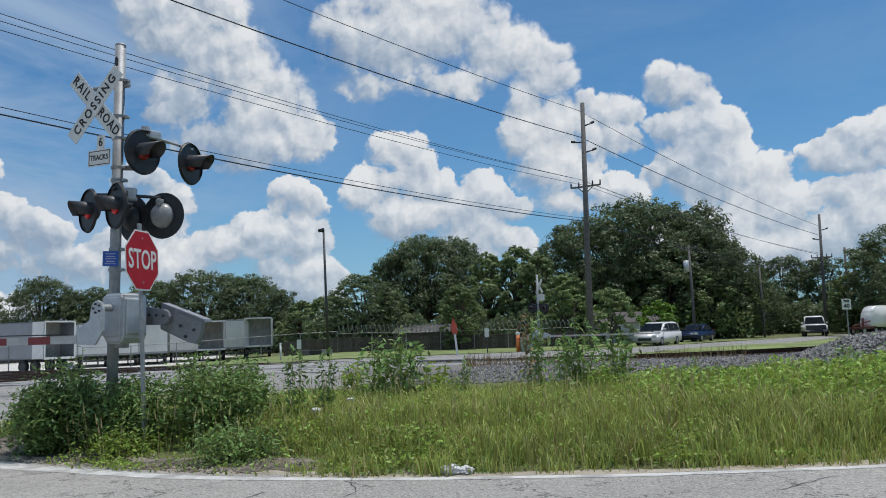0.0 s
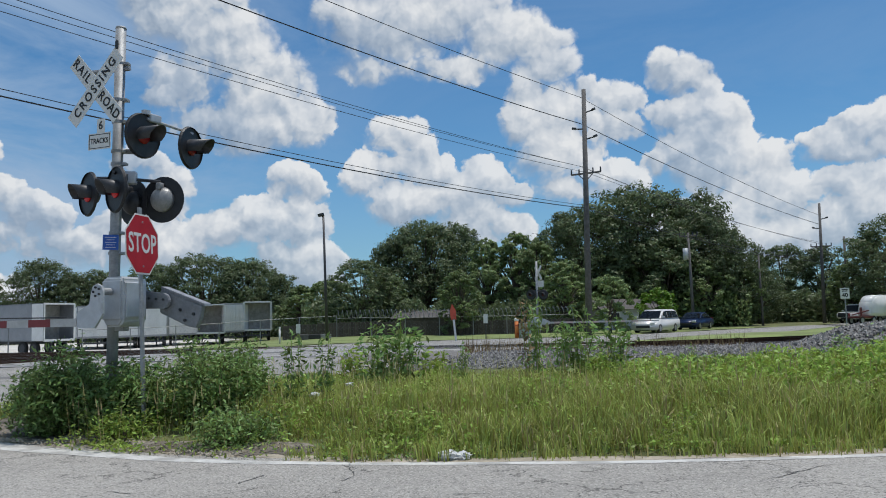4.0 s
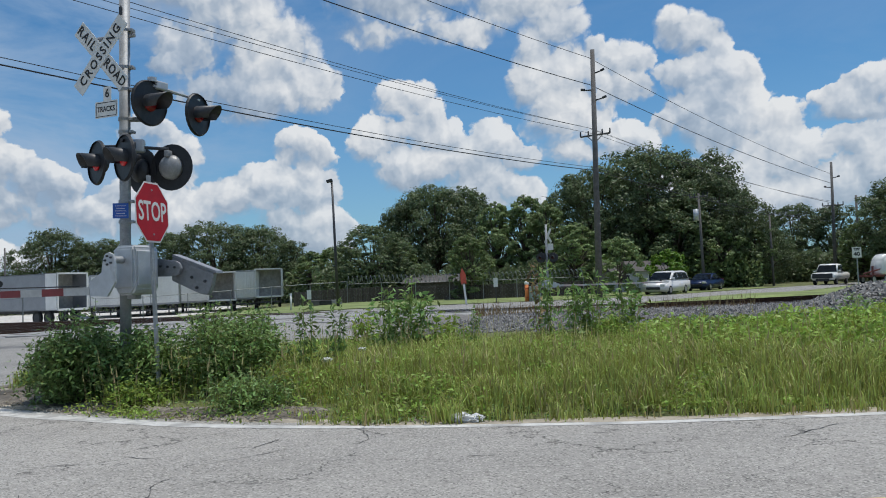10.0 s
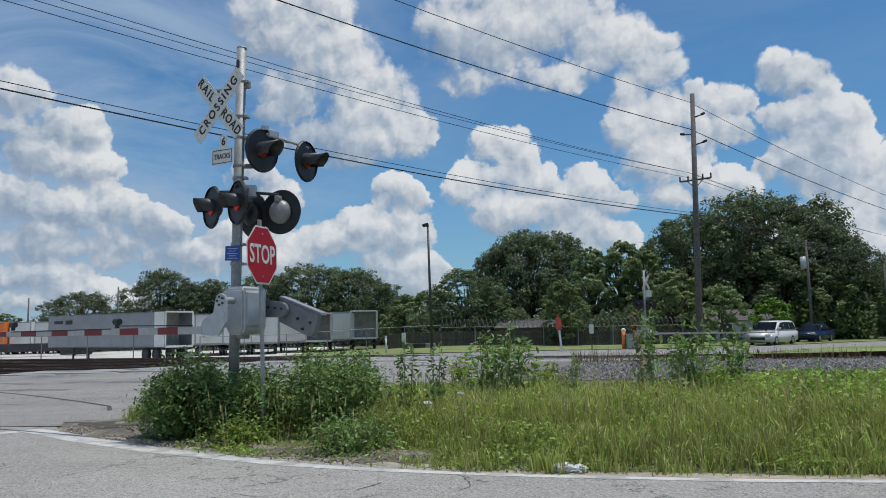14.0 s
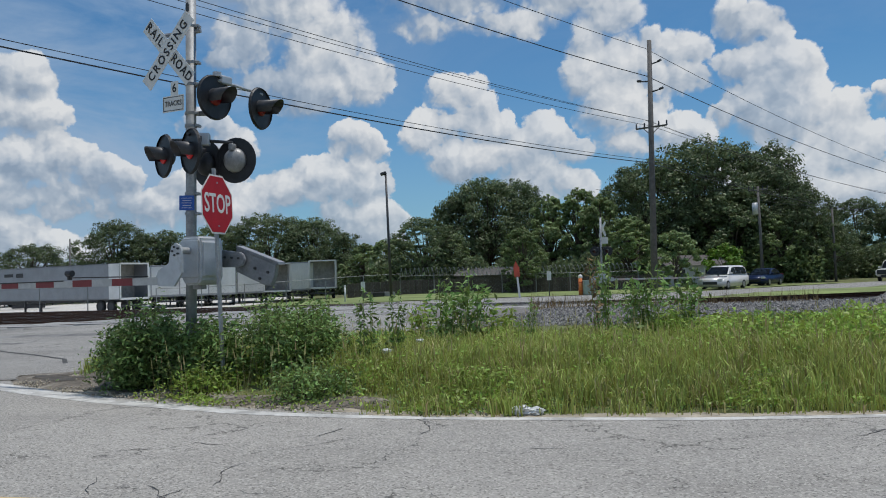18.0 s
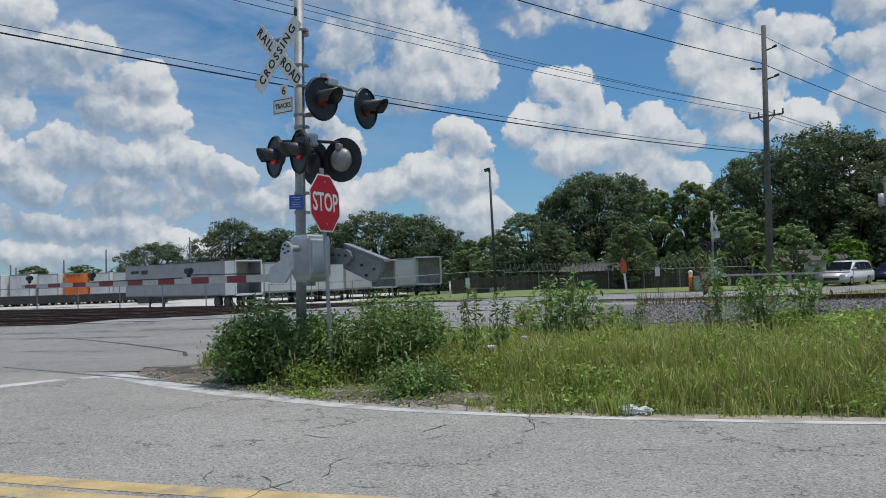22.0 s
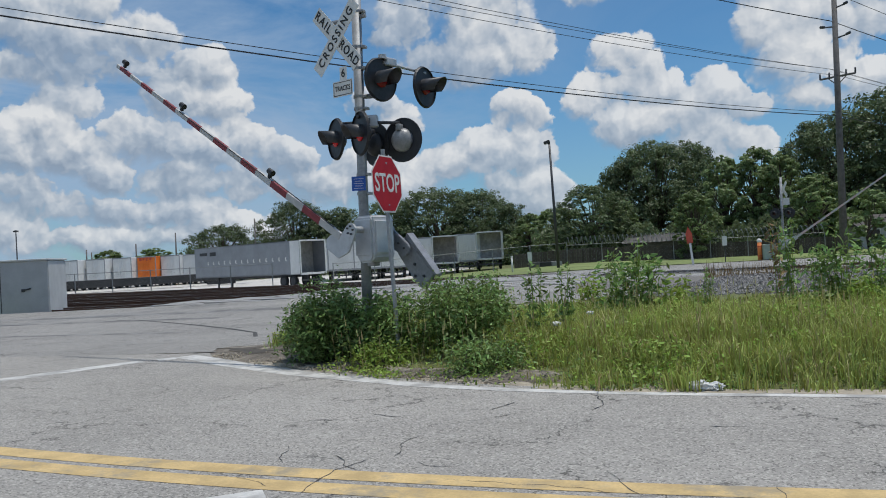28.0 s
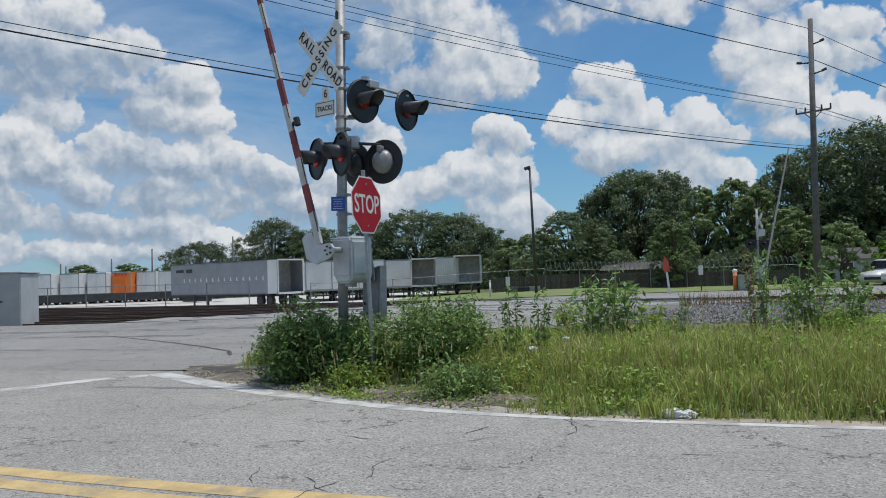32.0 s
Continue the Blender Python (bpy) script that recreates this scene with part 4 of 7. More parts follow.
    part("junction_box", bm, M["alu"], s, "grey junction box between the lamps")
    # blue notice
    bm = bmesh.new()
    box(bm, (0.20, 0.004, 0.20), (0, 0, 0))
    plate = part("blue_notice", bm, M["sign_blue"], s, "small blue notice with pale lines", Matrix.Translation((-0.02, -0.10, 2.49 - z0)) @ facing(0.15, -0.99))
    bm = bmesh.new()
    for i in range(5):
        box(bm, (0.14 - 0.03 * (i % 2), 0.002, 0.006), (0, -0.0035, 0.065 - 0.033 * i))
    part("notice_lines", bm, M["sign_white"], plate)
    return s


crossing_signal()


# ---- gate ----
HUB = Vector((-4.15, 10.45, 1.82))


def gate_machine():
    g = thing("gate_machine", "grey metal crossing gate machine box clamped on the signal mast", "gate machine", Matrix.Translation((-4.165, 10.45, 1.70)) @ facing(FRONT.x, FRONT.y) @ Matrix.Diagonal((0.9, 0.9, 0.9, 1)))
    bm = bmesh.new()
    prism(bm, [(-0.20, -0.24), (-0.12, -0.36), (0.14, -0.36), (0.21, -0.26), (0.21, 0.29), (0.17, 0.35), (-0.16, 0.35), (-0.20, 0.29)], 0.46)
    bmesh.ops.bevel(bm, geom=list(bm.edges), offset=0.03, segments=3, affect="EDGES")
    part("case", bm, M["alu"], g, "grey painted cast case with rounded edges")
    bm = bmesh.new()
    box(bm, (0.34, 0.02, 0.54), (0.0, -0.238, 0.02), 0.008)
    part("cover", bm, M["alu"], g)
    bm = bmesh.new()
    box(bm, (0.02, 0.36, 0.48), (0.217, 0.0, 0.02), 0.006)
    part("side_cover", bm, M["alu"], g)
    bm = bmesh.new()
    rod(bm, (0, -0.43, 0.14), (0, 0.40, 0.14), 0.05, 0.05, 14)
    part("shaft", bm, M["galv"], g)
    bm = bmesh.new()
    box(bm, (0.16, 0.12, 0.10), (-0.05, 0.0, -0.37), 0.01)
    part("bracket", bm, M["galv"], g)
    return g


gate_machine()


def gate_arm():
    """The swinging part: local x runs out along the arm, y is the shaft, origin at the hub."""
    g = thing("crossing_gate", "red and white striped crossing gate arm with grey counterweights", "crossing gate", Matrix.Translation(HUB))
    bm = bmesh.new()
    prism(bm, [(-0.10, 0.0), (-0.07, 0.07), (0, 0.10), (0.07, 0.07), (0.10, 0.0), (0.13, -0.15), (0.32, -0.24), (0.37, -0.33), (0.33, -0.44), (0.04, -0.45), (-0.10, -0.28)], 0.03)
    plate = part("arm_plate", bm, M["alu"], g, "grey arm support plate with a round hub", pose(0, 0.45, 0))
    for a in range(5):
        bm = bmesh.new()
        rod(bm, (0.055 * math.cos(a * 1.26), 0.01, 0.055 * math.sin(a * 1.26)), (0.055 * math.cos(a * 1.26), 0.035, 0.055 * math.sin(a * 1.26)), 0.014, 0.014, 8)
        part("bolt", bm, M["dark_metal"], plate)
    bm = bmesh.new()
    prism(bm, [(0.08, 0.04), (0.08, -0.21), (-0.36, -0.22), (-0.42, -0.20), (-0.46, -0.12), (-0.43, -0.05), (-0.37, -0.02)], 0.045)
    bmesh.ops.bevel(bm, geom=list(bm.edges), offset=0.008, segments=2, affect="EDGES")
    lever = part("counterweight_lever", bm, M["cast"], g, "grey counterweight lever with a rounded end", pose(0, -0.31, 0))
    for x, z in ((-0.12, -0.08), (-0.24, -0.09), (-0.36, -0.10)):
        bm = bmesh.new()
        rod(bm, (x, 0.02, z), (x, 0.04, z), 0.016, 0.016, 8)
        part("bolt", bm, M["dark_metal"], lever)
    bm = bmesh.new()
    prism(bm, [(-0.24, 0.04), (-0.94, -0.20), (-0.90, -0.36), (-0.83, -0.48), (-0.70, -0.46), (-0.22, -0.27)], 0.07)
    bmesh.ops.bevel(bm, geom=list(bm.edges), offset=0.010, segments=2, affect="EDGES")
    slab = part("counterweight", bm, M["cast"], g, "grey bolted counterweight slab", pose(0, -0.40, 0))
    for x, z in ((-0.80, -0.30), (-0.58, -0.24), (-0.66, -0.38)):
        bm = bmesh.new()
        rod(bm, (x, 0.03, z), (x, 0.055, z), 0.02, 0.02, 8)
        part("bolt", bm, M["dark_metal"], slab)
    bm = bmesh.new()
    prism(bm, [(-0.25, 0.075), (-0.97, -0.17), (-0.975, -0.205), (-0.24, 0.045)], 0.13)
    part("flange", bm, M["cast"], slab, "pale flange along the slab", pose(0, -0.03, 0))
    # the beam: a spine with bands of red and white, tapering; it swings on the plate
    bm = bmesh.new()
    box(bm, (6.6, 0.02, 0.05), (3.6, 0, 0), 0.004)
    beam = part("beam", bm, M["alu"], g, "slim striped gate beam", pose(0, 0.45, -0.375))
    x, i, end, first = 0.34, 0, 7.0, True
    while x < end - 0.02:
        step = 0.405 if not first else 0.46
        first = False
        x2 = min(end, x + step)
        bm = bmesh.new()

        def half(v):
            return 0.052 - 0.020 * v / 6.9

        vs = []
        for xx in (x, x2):
            h = half(xx)
            vs.append([bm.verts.new((xx, yy, zz)) for yy, zz in ((-0.022, -h), (0.022, -h), (0.022, h), (-0.022, h))])
        for k in range(4):
            bm.faces.new((vs[0][k], vs[0][(k + 1) % 4], vs[1][(k + 1) % 4], vs[1][k]))
        bm.faces.new(vs[0][::-1])
        bm.faces.new(vs[1])
        part("beam_band", bm, M["red_band"] if i % 2 else M["white_band"], beam)
        x, i = x2, i + 1
    for lx in (2.1, 4.7, 6.75):
        bm = bmesh.new()
        box(bm, (0.05, 0.05, 0.07), (0, 0, 0.035), 0.008)
        rod(bm, (-0.055, 0, 0.09), (0.055, 0, 0.09), 0.045, 0.045, 12)
        part("arm_lamp", bm, M["black"], beam, "small black gate arm lamp", pose(lx, 0, 0.055))
    bm = bmesh.new()
    rod(bm, (0.5, 0.03, 0.065), (2.1, 0.03, 0.085), 0.008, 0.008, 6)
    rod(bm, (2.2, 0.03, 0.045), (4.7, 0.03, 0.035), 0.008, 0.008, 6)
    part("lamp_cable", bm, M["wire"], beam)
    return g, beam


GATE, GATE_BEAM = gate_arm()


def gate_pose(up):
    """The arm raised by up degrees from level."""
    c = Matrix.Rotation(math.atan2(ARM_DIR.y, ARM_DIR.x), 4, "Z")
    return Matrix.Translation(HUB) @ c @ pose(0, 0, 0, 0, -up, 0) @ Matrix.Diagonal((1, 1, 1, 1))


# ---- stop sign ----
def stop_sign():
    s = thing("stop_sign", "faded red octagonal stop sign on a leaning steel post", "stop sign", Matrix.Translation((-3.80, 10.18, 0.08)) @ pose(0, 0, 0, 0, -1.6, 0))
    bm = bmesh.new()
    box(bm, (0.055, 0.035, 2.8), (0, 0, 1.4), 0.004)
    part("post", bm, M["galv"], s, "galvanised channel post", facing(0.985, -0.17))
    at = Matrix.Translation((0.0, 0, 2.33)) @ facing(0.985, -0.17) @ pose(0, -0.03, 0)
    r = 0.381 / math.cos(math.pi / 8)
    for rad, y, mat, nm in ((r, 0, "sign_white", "sign_board"), (r * 0.945, -0.003, "sign_red", "red_face")):
        bm = bmesh.new()
        prism(bm, [(rad * math.cos(math.pi / 8 + k * math.pi / 4), rad * math.sin(math.pi / 8 + k * math.pi / 4)) for k in range(8)], 0.003)
        ob = part(nm, bm, M[mat], s, "", at @ pose(0, y, 0))
    words("lettering", "STOP", 0.345, M["sign_white"], s, at @ pose(0, -0.006, 0.0), 0.005, 0.78)
    for z in (-0.28, 0.28):
        bm = bmesh.new()
        rod(bm, (0, -0.005, z), (0, -0.015, z), 0.012, 0.012, 8)
        part("bolt", bm, M["galv"], s, at=at)
    return s


stop_sign()

# ---- trees ----
def crown_width(u, low):
    """How wide a crown is at the share u of the tree's height, 1 at its widest."""
    mid = low + 0.40 * (1 - low)
    if u > mid:
        return math.sqrt(max(0.0, 1 - ((u - mid) / (1.0 - mid)) ** 2.2))
    return 0.70 + 0.30 * max(0.0, (u - low) / (mid - low))


def tree_kind(name, seed, spread, tall, lobes, leaf, mat, count, low=0.15, ragged=0.12, open_crown=0.0):
    """A tree: tapered trunk, limbs, and a crown of boughs, each a heap of leaf sprays with gaps between. Returns the thing."""
    rng = np.random.default_rng(seed)
    t = thing(name, "broad leafy tree", "tree")
    bm = bmesh.new()
    trunk_top = tall * (low + 0.25)
    lean = (rng.normal(0, 0.25), rng.normal(0, 0.25))
    rod(bm, (0, 0, -0.3), (lean[0], lean[1], trunk_top), 0.030 * tall, 0.018 * tall, 9)
    spots, outs = [], []
    per_lobe = 11
    per = max(6, int(count / (lobes * per_lobe)))
    for k in range(lobes):
        a = k * 2.39996 + rng.normal(0, 0.35)
        u = low + (0.97 - low) * ((k + 0.5) / lobes) ** 0.80
        r = spread * rng.uniform(0.17, 0.27) * (1.1 - 0.25 * u)
        edge = spread * crown_width(u, low) * rng.uniform(1 - 2.2 * ragged, 1 + ragged)
        f = max(0.0, edge - r * 0.8) * (1.0 if rng.random() < 0.78 else rng.uniform(0.3, 0.8))
        c = np.array([f * math.cos(a), f * math.sin(a), u * tall - r * 0.55])
        if k % 2 == 0 or open_crown:
            mid = Vector((c[0] * 0.45, c[1] * 0.45, (trunk_top * 0.85 + c[2]) / 2))
            rod(bm, (lean[0] * 0.7, lean[1] * 0.7, trunk_top * rng.uniform(0.55, 0.95)), mid, 0.012 * tall, 0.007 * tall, 6)
            rod(bm, mid, tuple(c), 0.007 * tall, 0.003 * tall, 5)
        away = np.array([math.cos(a), math.sin(a), 0.25]) * (0.6 if f > r else 0.1)
        for q in range(per_lobe):
            d = rng.normal(0, 1, 3) + away + np.array([0, 0, 0.35])
            d /= np.linalg.norm(d)
            sub = c + d * r * rng.uniform(0.65, 1.12) * np.array([1.0, 1.0, 0.8])
            size = r * rng.uniform(0.30, 0.52) * (1 - 0.25 * open_crown)
            e = rng.normal(0, 1, (per, 3))
            e /= np.linalg.norm(e, axis=1)[:, None]
            rad = size * rng.uniform(0.15, 1.0, (per, 1)) ** 0.5
            rad *= np.where(rng.random((per, 1)) < 0.10, rng.uniform(1.1, 1.7, (per, 1)), 1.0)
            spots.append(sub + e * rad * np.array([1.15, 1.15, 0.62]))
            outs.append(0.75 * e + 0.45 * d)
    part("trunk", bm, M["bark"], t, "brown trunk and limbs")
    spots, outs = np.concatenate(spots), np.concatenate(outs)
    ob = new("crown", leaves_mesh("crown", spots, leaf, rng, mat, 1.6, outs, 0.45, 0.45))
    ob.parent = t
    return t


def plant(kind, rows, group):
    """Copies of a kind at (x, y, scale, turn, widen)."""
    first = True
    for x, y, s, turn, wide in rows:
        m = pose(x, y, height(x, y) - 0.1, 0, 0, turn) @ Matrix.Diagonal((s * wide, s * wide, s, 1))
        if first:
            kind.matrix_basis = m
            kind.scale = (s * wide, s * wide, s)
            first = False
            tagged(kind, group=group)
        else:
            c = copy_thing(kind, pose(x, y, height(x, y) - 0.1, 0, 0, turn))
            c.scale = (s * wide, s * wide, s)


def at_az(az, d):
    return d * math.sin(radians(az)), d * math.cos(radians(az))


def woods():
    oak_a = tree_kind("oak_tree", 11, 5.4, 10.0, 90, 0.155, M["oak"], 24000, 0.10, 0.13)
    oak_b = tree_kind("oak_tree", 23, 4.6, 10.0, 64, 0.17, M["oak"], 16000, 0.10, 0.17)
    ash = tree_kind("leafy_tree", 31, 3.4, 10.0, 44, 0.19, M["oak2"], 13000, 0.14, 0.20, 0.4)
    tagged(oak_a, "large dark green oak with a broad dense crown")
    tagged(oak_b, "dark green oak with an uneven crown")
    tagged(ash, "mid green tree with a looser crown")

    def row(items):
        out = []
        for i, (az, d, top_el, wide) in enumerate(items):
            x, y = at_az(az, d)
            h = 1.4 + d * math.tan(radians(top_el)) - height(x, y)
            out.append((x, y, h / 9.9, 57.0 * i, wide))
        return out

    # turn, distance, height of the top in degrees, widening
    plant(oak_a, row([(12.6, 90, 8.75, 1.05), (15.4, 93, 8.3, 0.95), (9.2, 88, 7.7, 0.85), (17.6, 88, 6.6, 0.8), (-1.9, 92, 7.0, 0.90), (0.1, 94, 6.8, 0.75),
                      (-17.0, 122, 4.75, 1.25), (-27.0, 132, 4.4, 0.95), (-31.9, 150, 2.9, 1.3), (29.6, 95, 6.0, 1.1), (-13.9, 120, 4.5, 0.95)]), "trees along the far side")
    plant(oak_b, row([(-3.9, 90, 6.0, 0.75), (14.6, 86, 5.6, 1.2), (10.2, 90, 4.8, 1.0), (-20.2, 124, 4.2, 1.2), (-23.7, 128, 3.7, 1.2), (22.0, 118, 4.3, 1.0), (24.2, 118, 4.1, 1.1), (27.6, 104, 4.6, 0.9), (-29.4, 145, 1.8, 1.4),
                      (-6.3, 77, 4.35, 1.25), (18.9, 86, 4.6, 0.8), (20.4, 98, 3.0, 1.0), (-25.3, 130, 3.3, 1.2), (-12.1, 118, 3.4, 1.0), (32.6, 95, 6.0, 1.2)]), "trees along the far side")
    plant(ash, row([(4.5, 82, 6.0, 0.95), (2.6, 84, 5.6, 0.85), (6.1, 80, 5.5, 0.85), (0.5, 68, 3.45, 1.1), (7.8, 72, 3.9, 1.2), (-9.4, 98, 2.8, 1.3), (-10.6, 100, 2.6, 1.3), (17.2, 84, 3.6, 1.1), (19.5, 86, 3.0, 1.1),
                    (25.8, 98, 2.9, 1.2), (-39.0, 168, 1.5, 2.0), (-36.4, 165, 1.5, 2.2), (-46.0, 180, 0.9, 2.0), (-4.4, 80, 3.2, 1.3), (13.4, 86, 3.8, 1.1), (-8.3, 84, 3.0, 1.3), (-42.5, 175, 1.0, 2.2)]), "smaller trees in front")


woods()


# ---- grass island ----
def island_spot(rng, x0, x1, y0, y1):
    while True:
        x, y = rng.uniform(x0, x1), rng.uniform(y0, y1)
        if not paved(x, y, 0.1) and y < 18.4 and not (x < -4.7 and y < 10.7 - 0.6 * (x + 4.7)):
            return x, y


def blades(name, count, box4, tall, mats, seed, label, width=0.012, patchy=0.35, lean=0.5):
    """Grass in tufts: blades that bow outwards from a common foot."""
    rng = np.random.default_rng(seed)
    verts, faces, idx = [], [], []
    done = 0
    while done < count:
        x0, y0 = island_spot(rng, *box4)
        per = int(rng.integers(5, 16))
        done += per
        bare = 1 - ramp01(x0, -2.2, -0.6)
        edge = ramp01(y0 - verge_line(max(x0, -7.0)), 0.12 + 0.5 * bare, 1.1 + 1.2 * bare)
        if x0 > 3 and y0 > 10.0 and rng.random() < 0.75 * ramp01(x0, 3, 6) * ramp01(y0, 10.0, 11.6):
            continue
        if rng.random() > 0.62 - 0.58 * bare + (0.38 + 0.58 * bare) * edge:
            continue
        n = noise.noise((x0 * 0.7, y0 * 0.7, 5.0))
        n2 = noise.noise((x0 * 2.3, y0 * 2.3, 9.0))
        if rng.random() < patchy * (0.6 - 1.3 * n - 0.9 * n2):
            continue
        size = tall * (1 - 0.5 * ramp01(y0, 13.0, 16.0)) * rng.uniform(0.55, 1.15) * (0.55 - 0.2 * bare + (0.45 + 0.2 * bare) * edge) * (1 + 0.45 * n + 0.4 * n2)
        dry = rng.random() < 0.03 + 0.40 * max(0, n2 - 0.1) * (y0 < 11)
        wind = rng.normal(0, 0.25, 2)
        for q in range(per):
            x, y = x0 + rng.normal(0, 0.05), y0 + rng.normal(0, 0.05)
            h = size * rng.uniform(0.45, 1.1)
            a = rng.uniform(0, 2 * math.pi)
            bx, by = math.cos(a) + wind[0], math.sin(a) + wind[1]
            bow = lean * h * rng.uniform(0.2, 1.3)
            drop = h * rng.uniform(0.0, 0.35) * min(1.0, bow / (0.6 * h))
            w = width * rng.uniform(0.6, 1.4)
            z = level(x, y) - 0.02
            px, py = -by * w / 2, bx * w / 2
            k = len(verts)
            verts += [(x - px, y - py, z), (x + px, y + py, z), (x + bx * bow * 0.38 - px * 0.8, y + by * bow * 0.38 - py * 0.8, z + h * 0.68), (x + bx * bow * 0.38 + px * 0.8, y + by * bow * 0.38 + py * 0.8, z + h * 0.68), (x + bx * bow, y + by * bow, z + h - drop)]
            faces += [(k, k + 1, k + 3, k + 2), (k + 2, k + 3, k + 4)]
            m = 1 if (dry and rng.random() < 0.8) or rng.random() < 0.04 else 0
            idx += [m, m]
    return tagged(cloud(name, verts, faces, mats, index=idx), label, "grass", kind="stuff")


blades("tall_grass", 190000, (-6.8, 15, 8.0, 15.0), 0.42, [M["grass"], M["straw"]], 3, "tall uncut green grass with dry straw stalks", 0.0105, 0.35, 0.42)
blades("back_grass", 26000, (-6, 20, 14.0, 19.5), 0.36, [M["grass"], M["straw"]], 4, "tall green grass behind the verge", 0.02)


def seed_heads():
    """Thin stalks with small seed heads that stand above the grass."""
    rng = np.random.default_rng(77)
    verts, faces = [], []
    for i in range(1300):
        x, y = island_spot(rng, -5, 13, 8.9, 15.0)
        z, h, a = level(x, y), rng.uniform(0.4, 0.72), rng.uniform(0, 6.28)
        c, s = math.cos(a), math.sin(a)
        tip = (x + c * h * rng.uniform(0.05, 0.4), y + s * h * rng.uniform(0.05, 0.4), z + h)
        for w, f0, f1 in ((0.003, 0.0, 1.0), (0.009, 0.8, 1.03)):
            k = len(verts)
            p0 = (x + (tip[0] - x) * f0, y + (tip[1] - y) * f0, z + h * f0)
            p1 = (x + (tip[0] - x) * f1, y + (tip[1] - y) * f1, z + h * f1)
            verts += [(p0[0] - s * w, p0[1] + c * w, p0[2]), (p0[0] + s * w, p0[1] - c * w, p0[2]), p1]
            faces.append((k, k + 1, k + 2))
    tagged(cloud("seed_stalks", verts, faces, M["straw"]), "thin dry seed stalks above the grass", "grass", kind="stuff")


seed_heads()


def bush(name, label, x, y, r, tall, seed, mat, leaf=0.07, count=5200, group="", stems=14):
    rng = np.random.default_rng(seed)
    t = thing(name, label, "bush", pose(x, y, height(x, y) - 0.03), group)
    bm = bmesh.new()
    pts = []
    per = count // stems
    for k in range(stems):
        a, f = rng.uniform(0, 2 * math.pi), math.sqrt(rng.uniform(0.02, 1))
        top = Vector((r * f * math.cos(a), r * f * math.sin(a), tall * rng.uniform(0.55, 1.05) * (1 - 0.35 * f * f)))
        foot = Vector((top.x * 0.35, top.y * 0.35, 0))
        mid = foot.lerp(top, 0.5) + Vector((rng.normal(0, 0.05), rng.normal(0, 0.05), 0))
        rod(bm, foot, mid, 0.012, 0.008, 5)
        rod(bm, mid, top, 0.008, 0.003, 5)
        u = rng.uniform(0.08, 1.03, per)
        for q in u:
            p = foot.lerp(top, q)
            s = 0.05 + 0.145 * (1 - abs(q - 0.42))
            pts.append((p.x + rng.normal(0, s), p.y + rng.normal(0, s), max(0.03, p.z + rng.normal(0, s * 0.6))))
    tagged(part("stem_tangle", bm, M["bark"], t), kind="stuff")
    ob = new("foliage", leaves_mesh("foliage", pts, leaf, rng, mat, 2.2, None, 0.75, 0.7))
    ob.parent = t
    return t


bush("bush", "leafy green bush beside the crossing signal mast", -5.0, 10.6, 0.58, 1.15, 1, M["bush"], 0.036, 13000, stems=30)
bush("bush", "sparse leafy bush at the foot of the mast", -4.15, 10.5, 0.55, 0.95, 2, M["bush"], 0.036, 7500, stems=20)
bush("bush", "dense rounded green bush beside the stop sign", -3.0, 10.6, 0.66, 1.1, 3, M["bush"], 0.034, 14000, stems=34)
bush("bush", "low green weeds at the foot of the stop sign", -3.9, 9.8, 0.42, 0.34, 5, M["weed"], 0.03, 1900)
bush("bush", "low green weeds on the verge", -2.4, 9.35, 0.45, 0.36, 6, M["bush"], 0.03, 3000)


def weed_kind(seed, tall, stems, leaf, mat, count, spread):
    rng = np.random.default_rng(seed)
    t = thing("weed", "tall leafy green weed", "weed", group="tall weeds")
    bm, pts = bmesh.new(), []
    for k in range(stems):
        a = rng.uniform(0, 6.28)
        top = Vector((spread * rng.uniform(0.1, 1) * math.cos(a), spread * rng.uniform(0.1, 1) * math.sin(a), tall * rng.uniform(0.65, 1.0)))
        foot = Vector((rng.normal(0, 0.05), rng.normal(0, 0.05), -0.02))
        rod(bm, foot, top, 0.009, 0.003, 5)
        for q in np.linspace(0.12, 1.02, count):
            p = foot.lerp(top, q)
            w = 0.03 + 0.13 * spread / 0.35 * (1.1 - q)
            pts.append((p.x + rng.normal(0, w), p.y + rng.normal(0, w), p.z + rng.normal(0, 0.02)))
    tagged(part("stem_tangle", bm, M["weed"], t), kind="stuff")
    o = new("foliage", leaves_mesh("foliage", pts, leaf, rng, mat, 2.2, None, 0.7, 0.7))
    o.parent = t
    return t


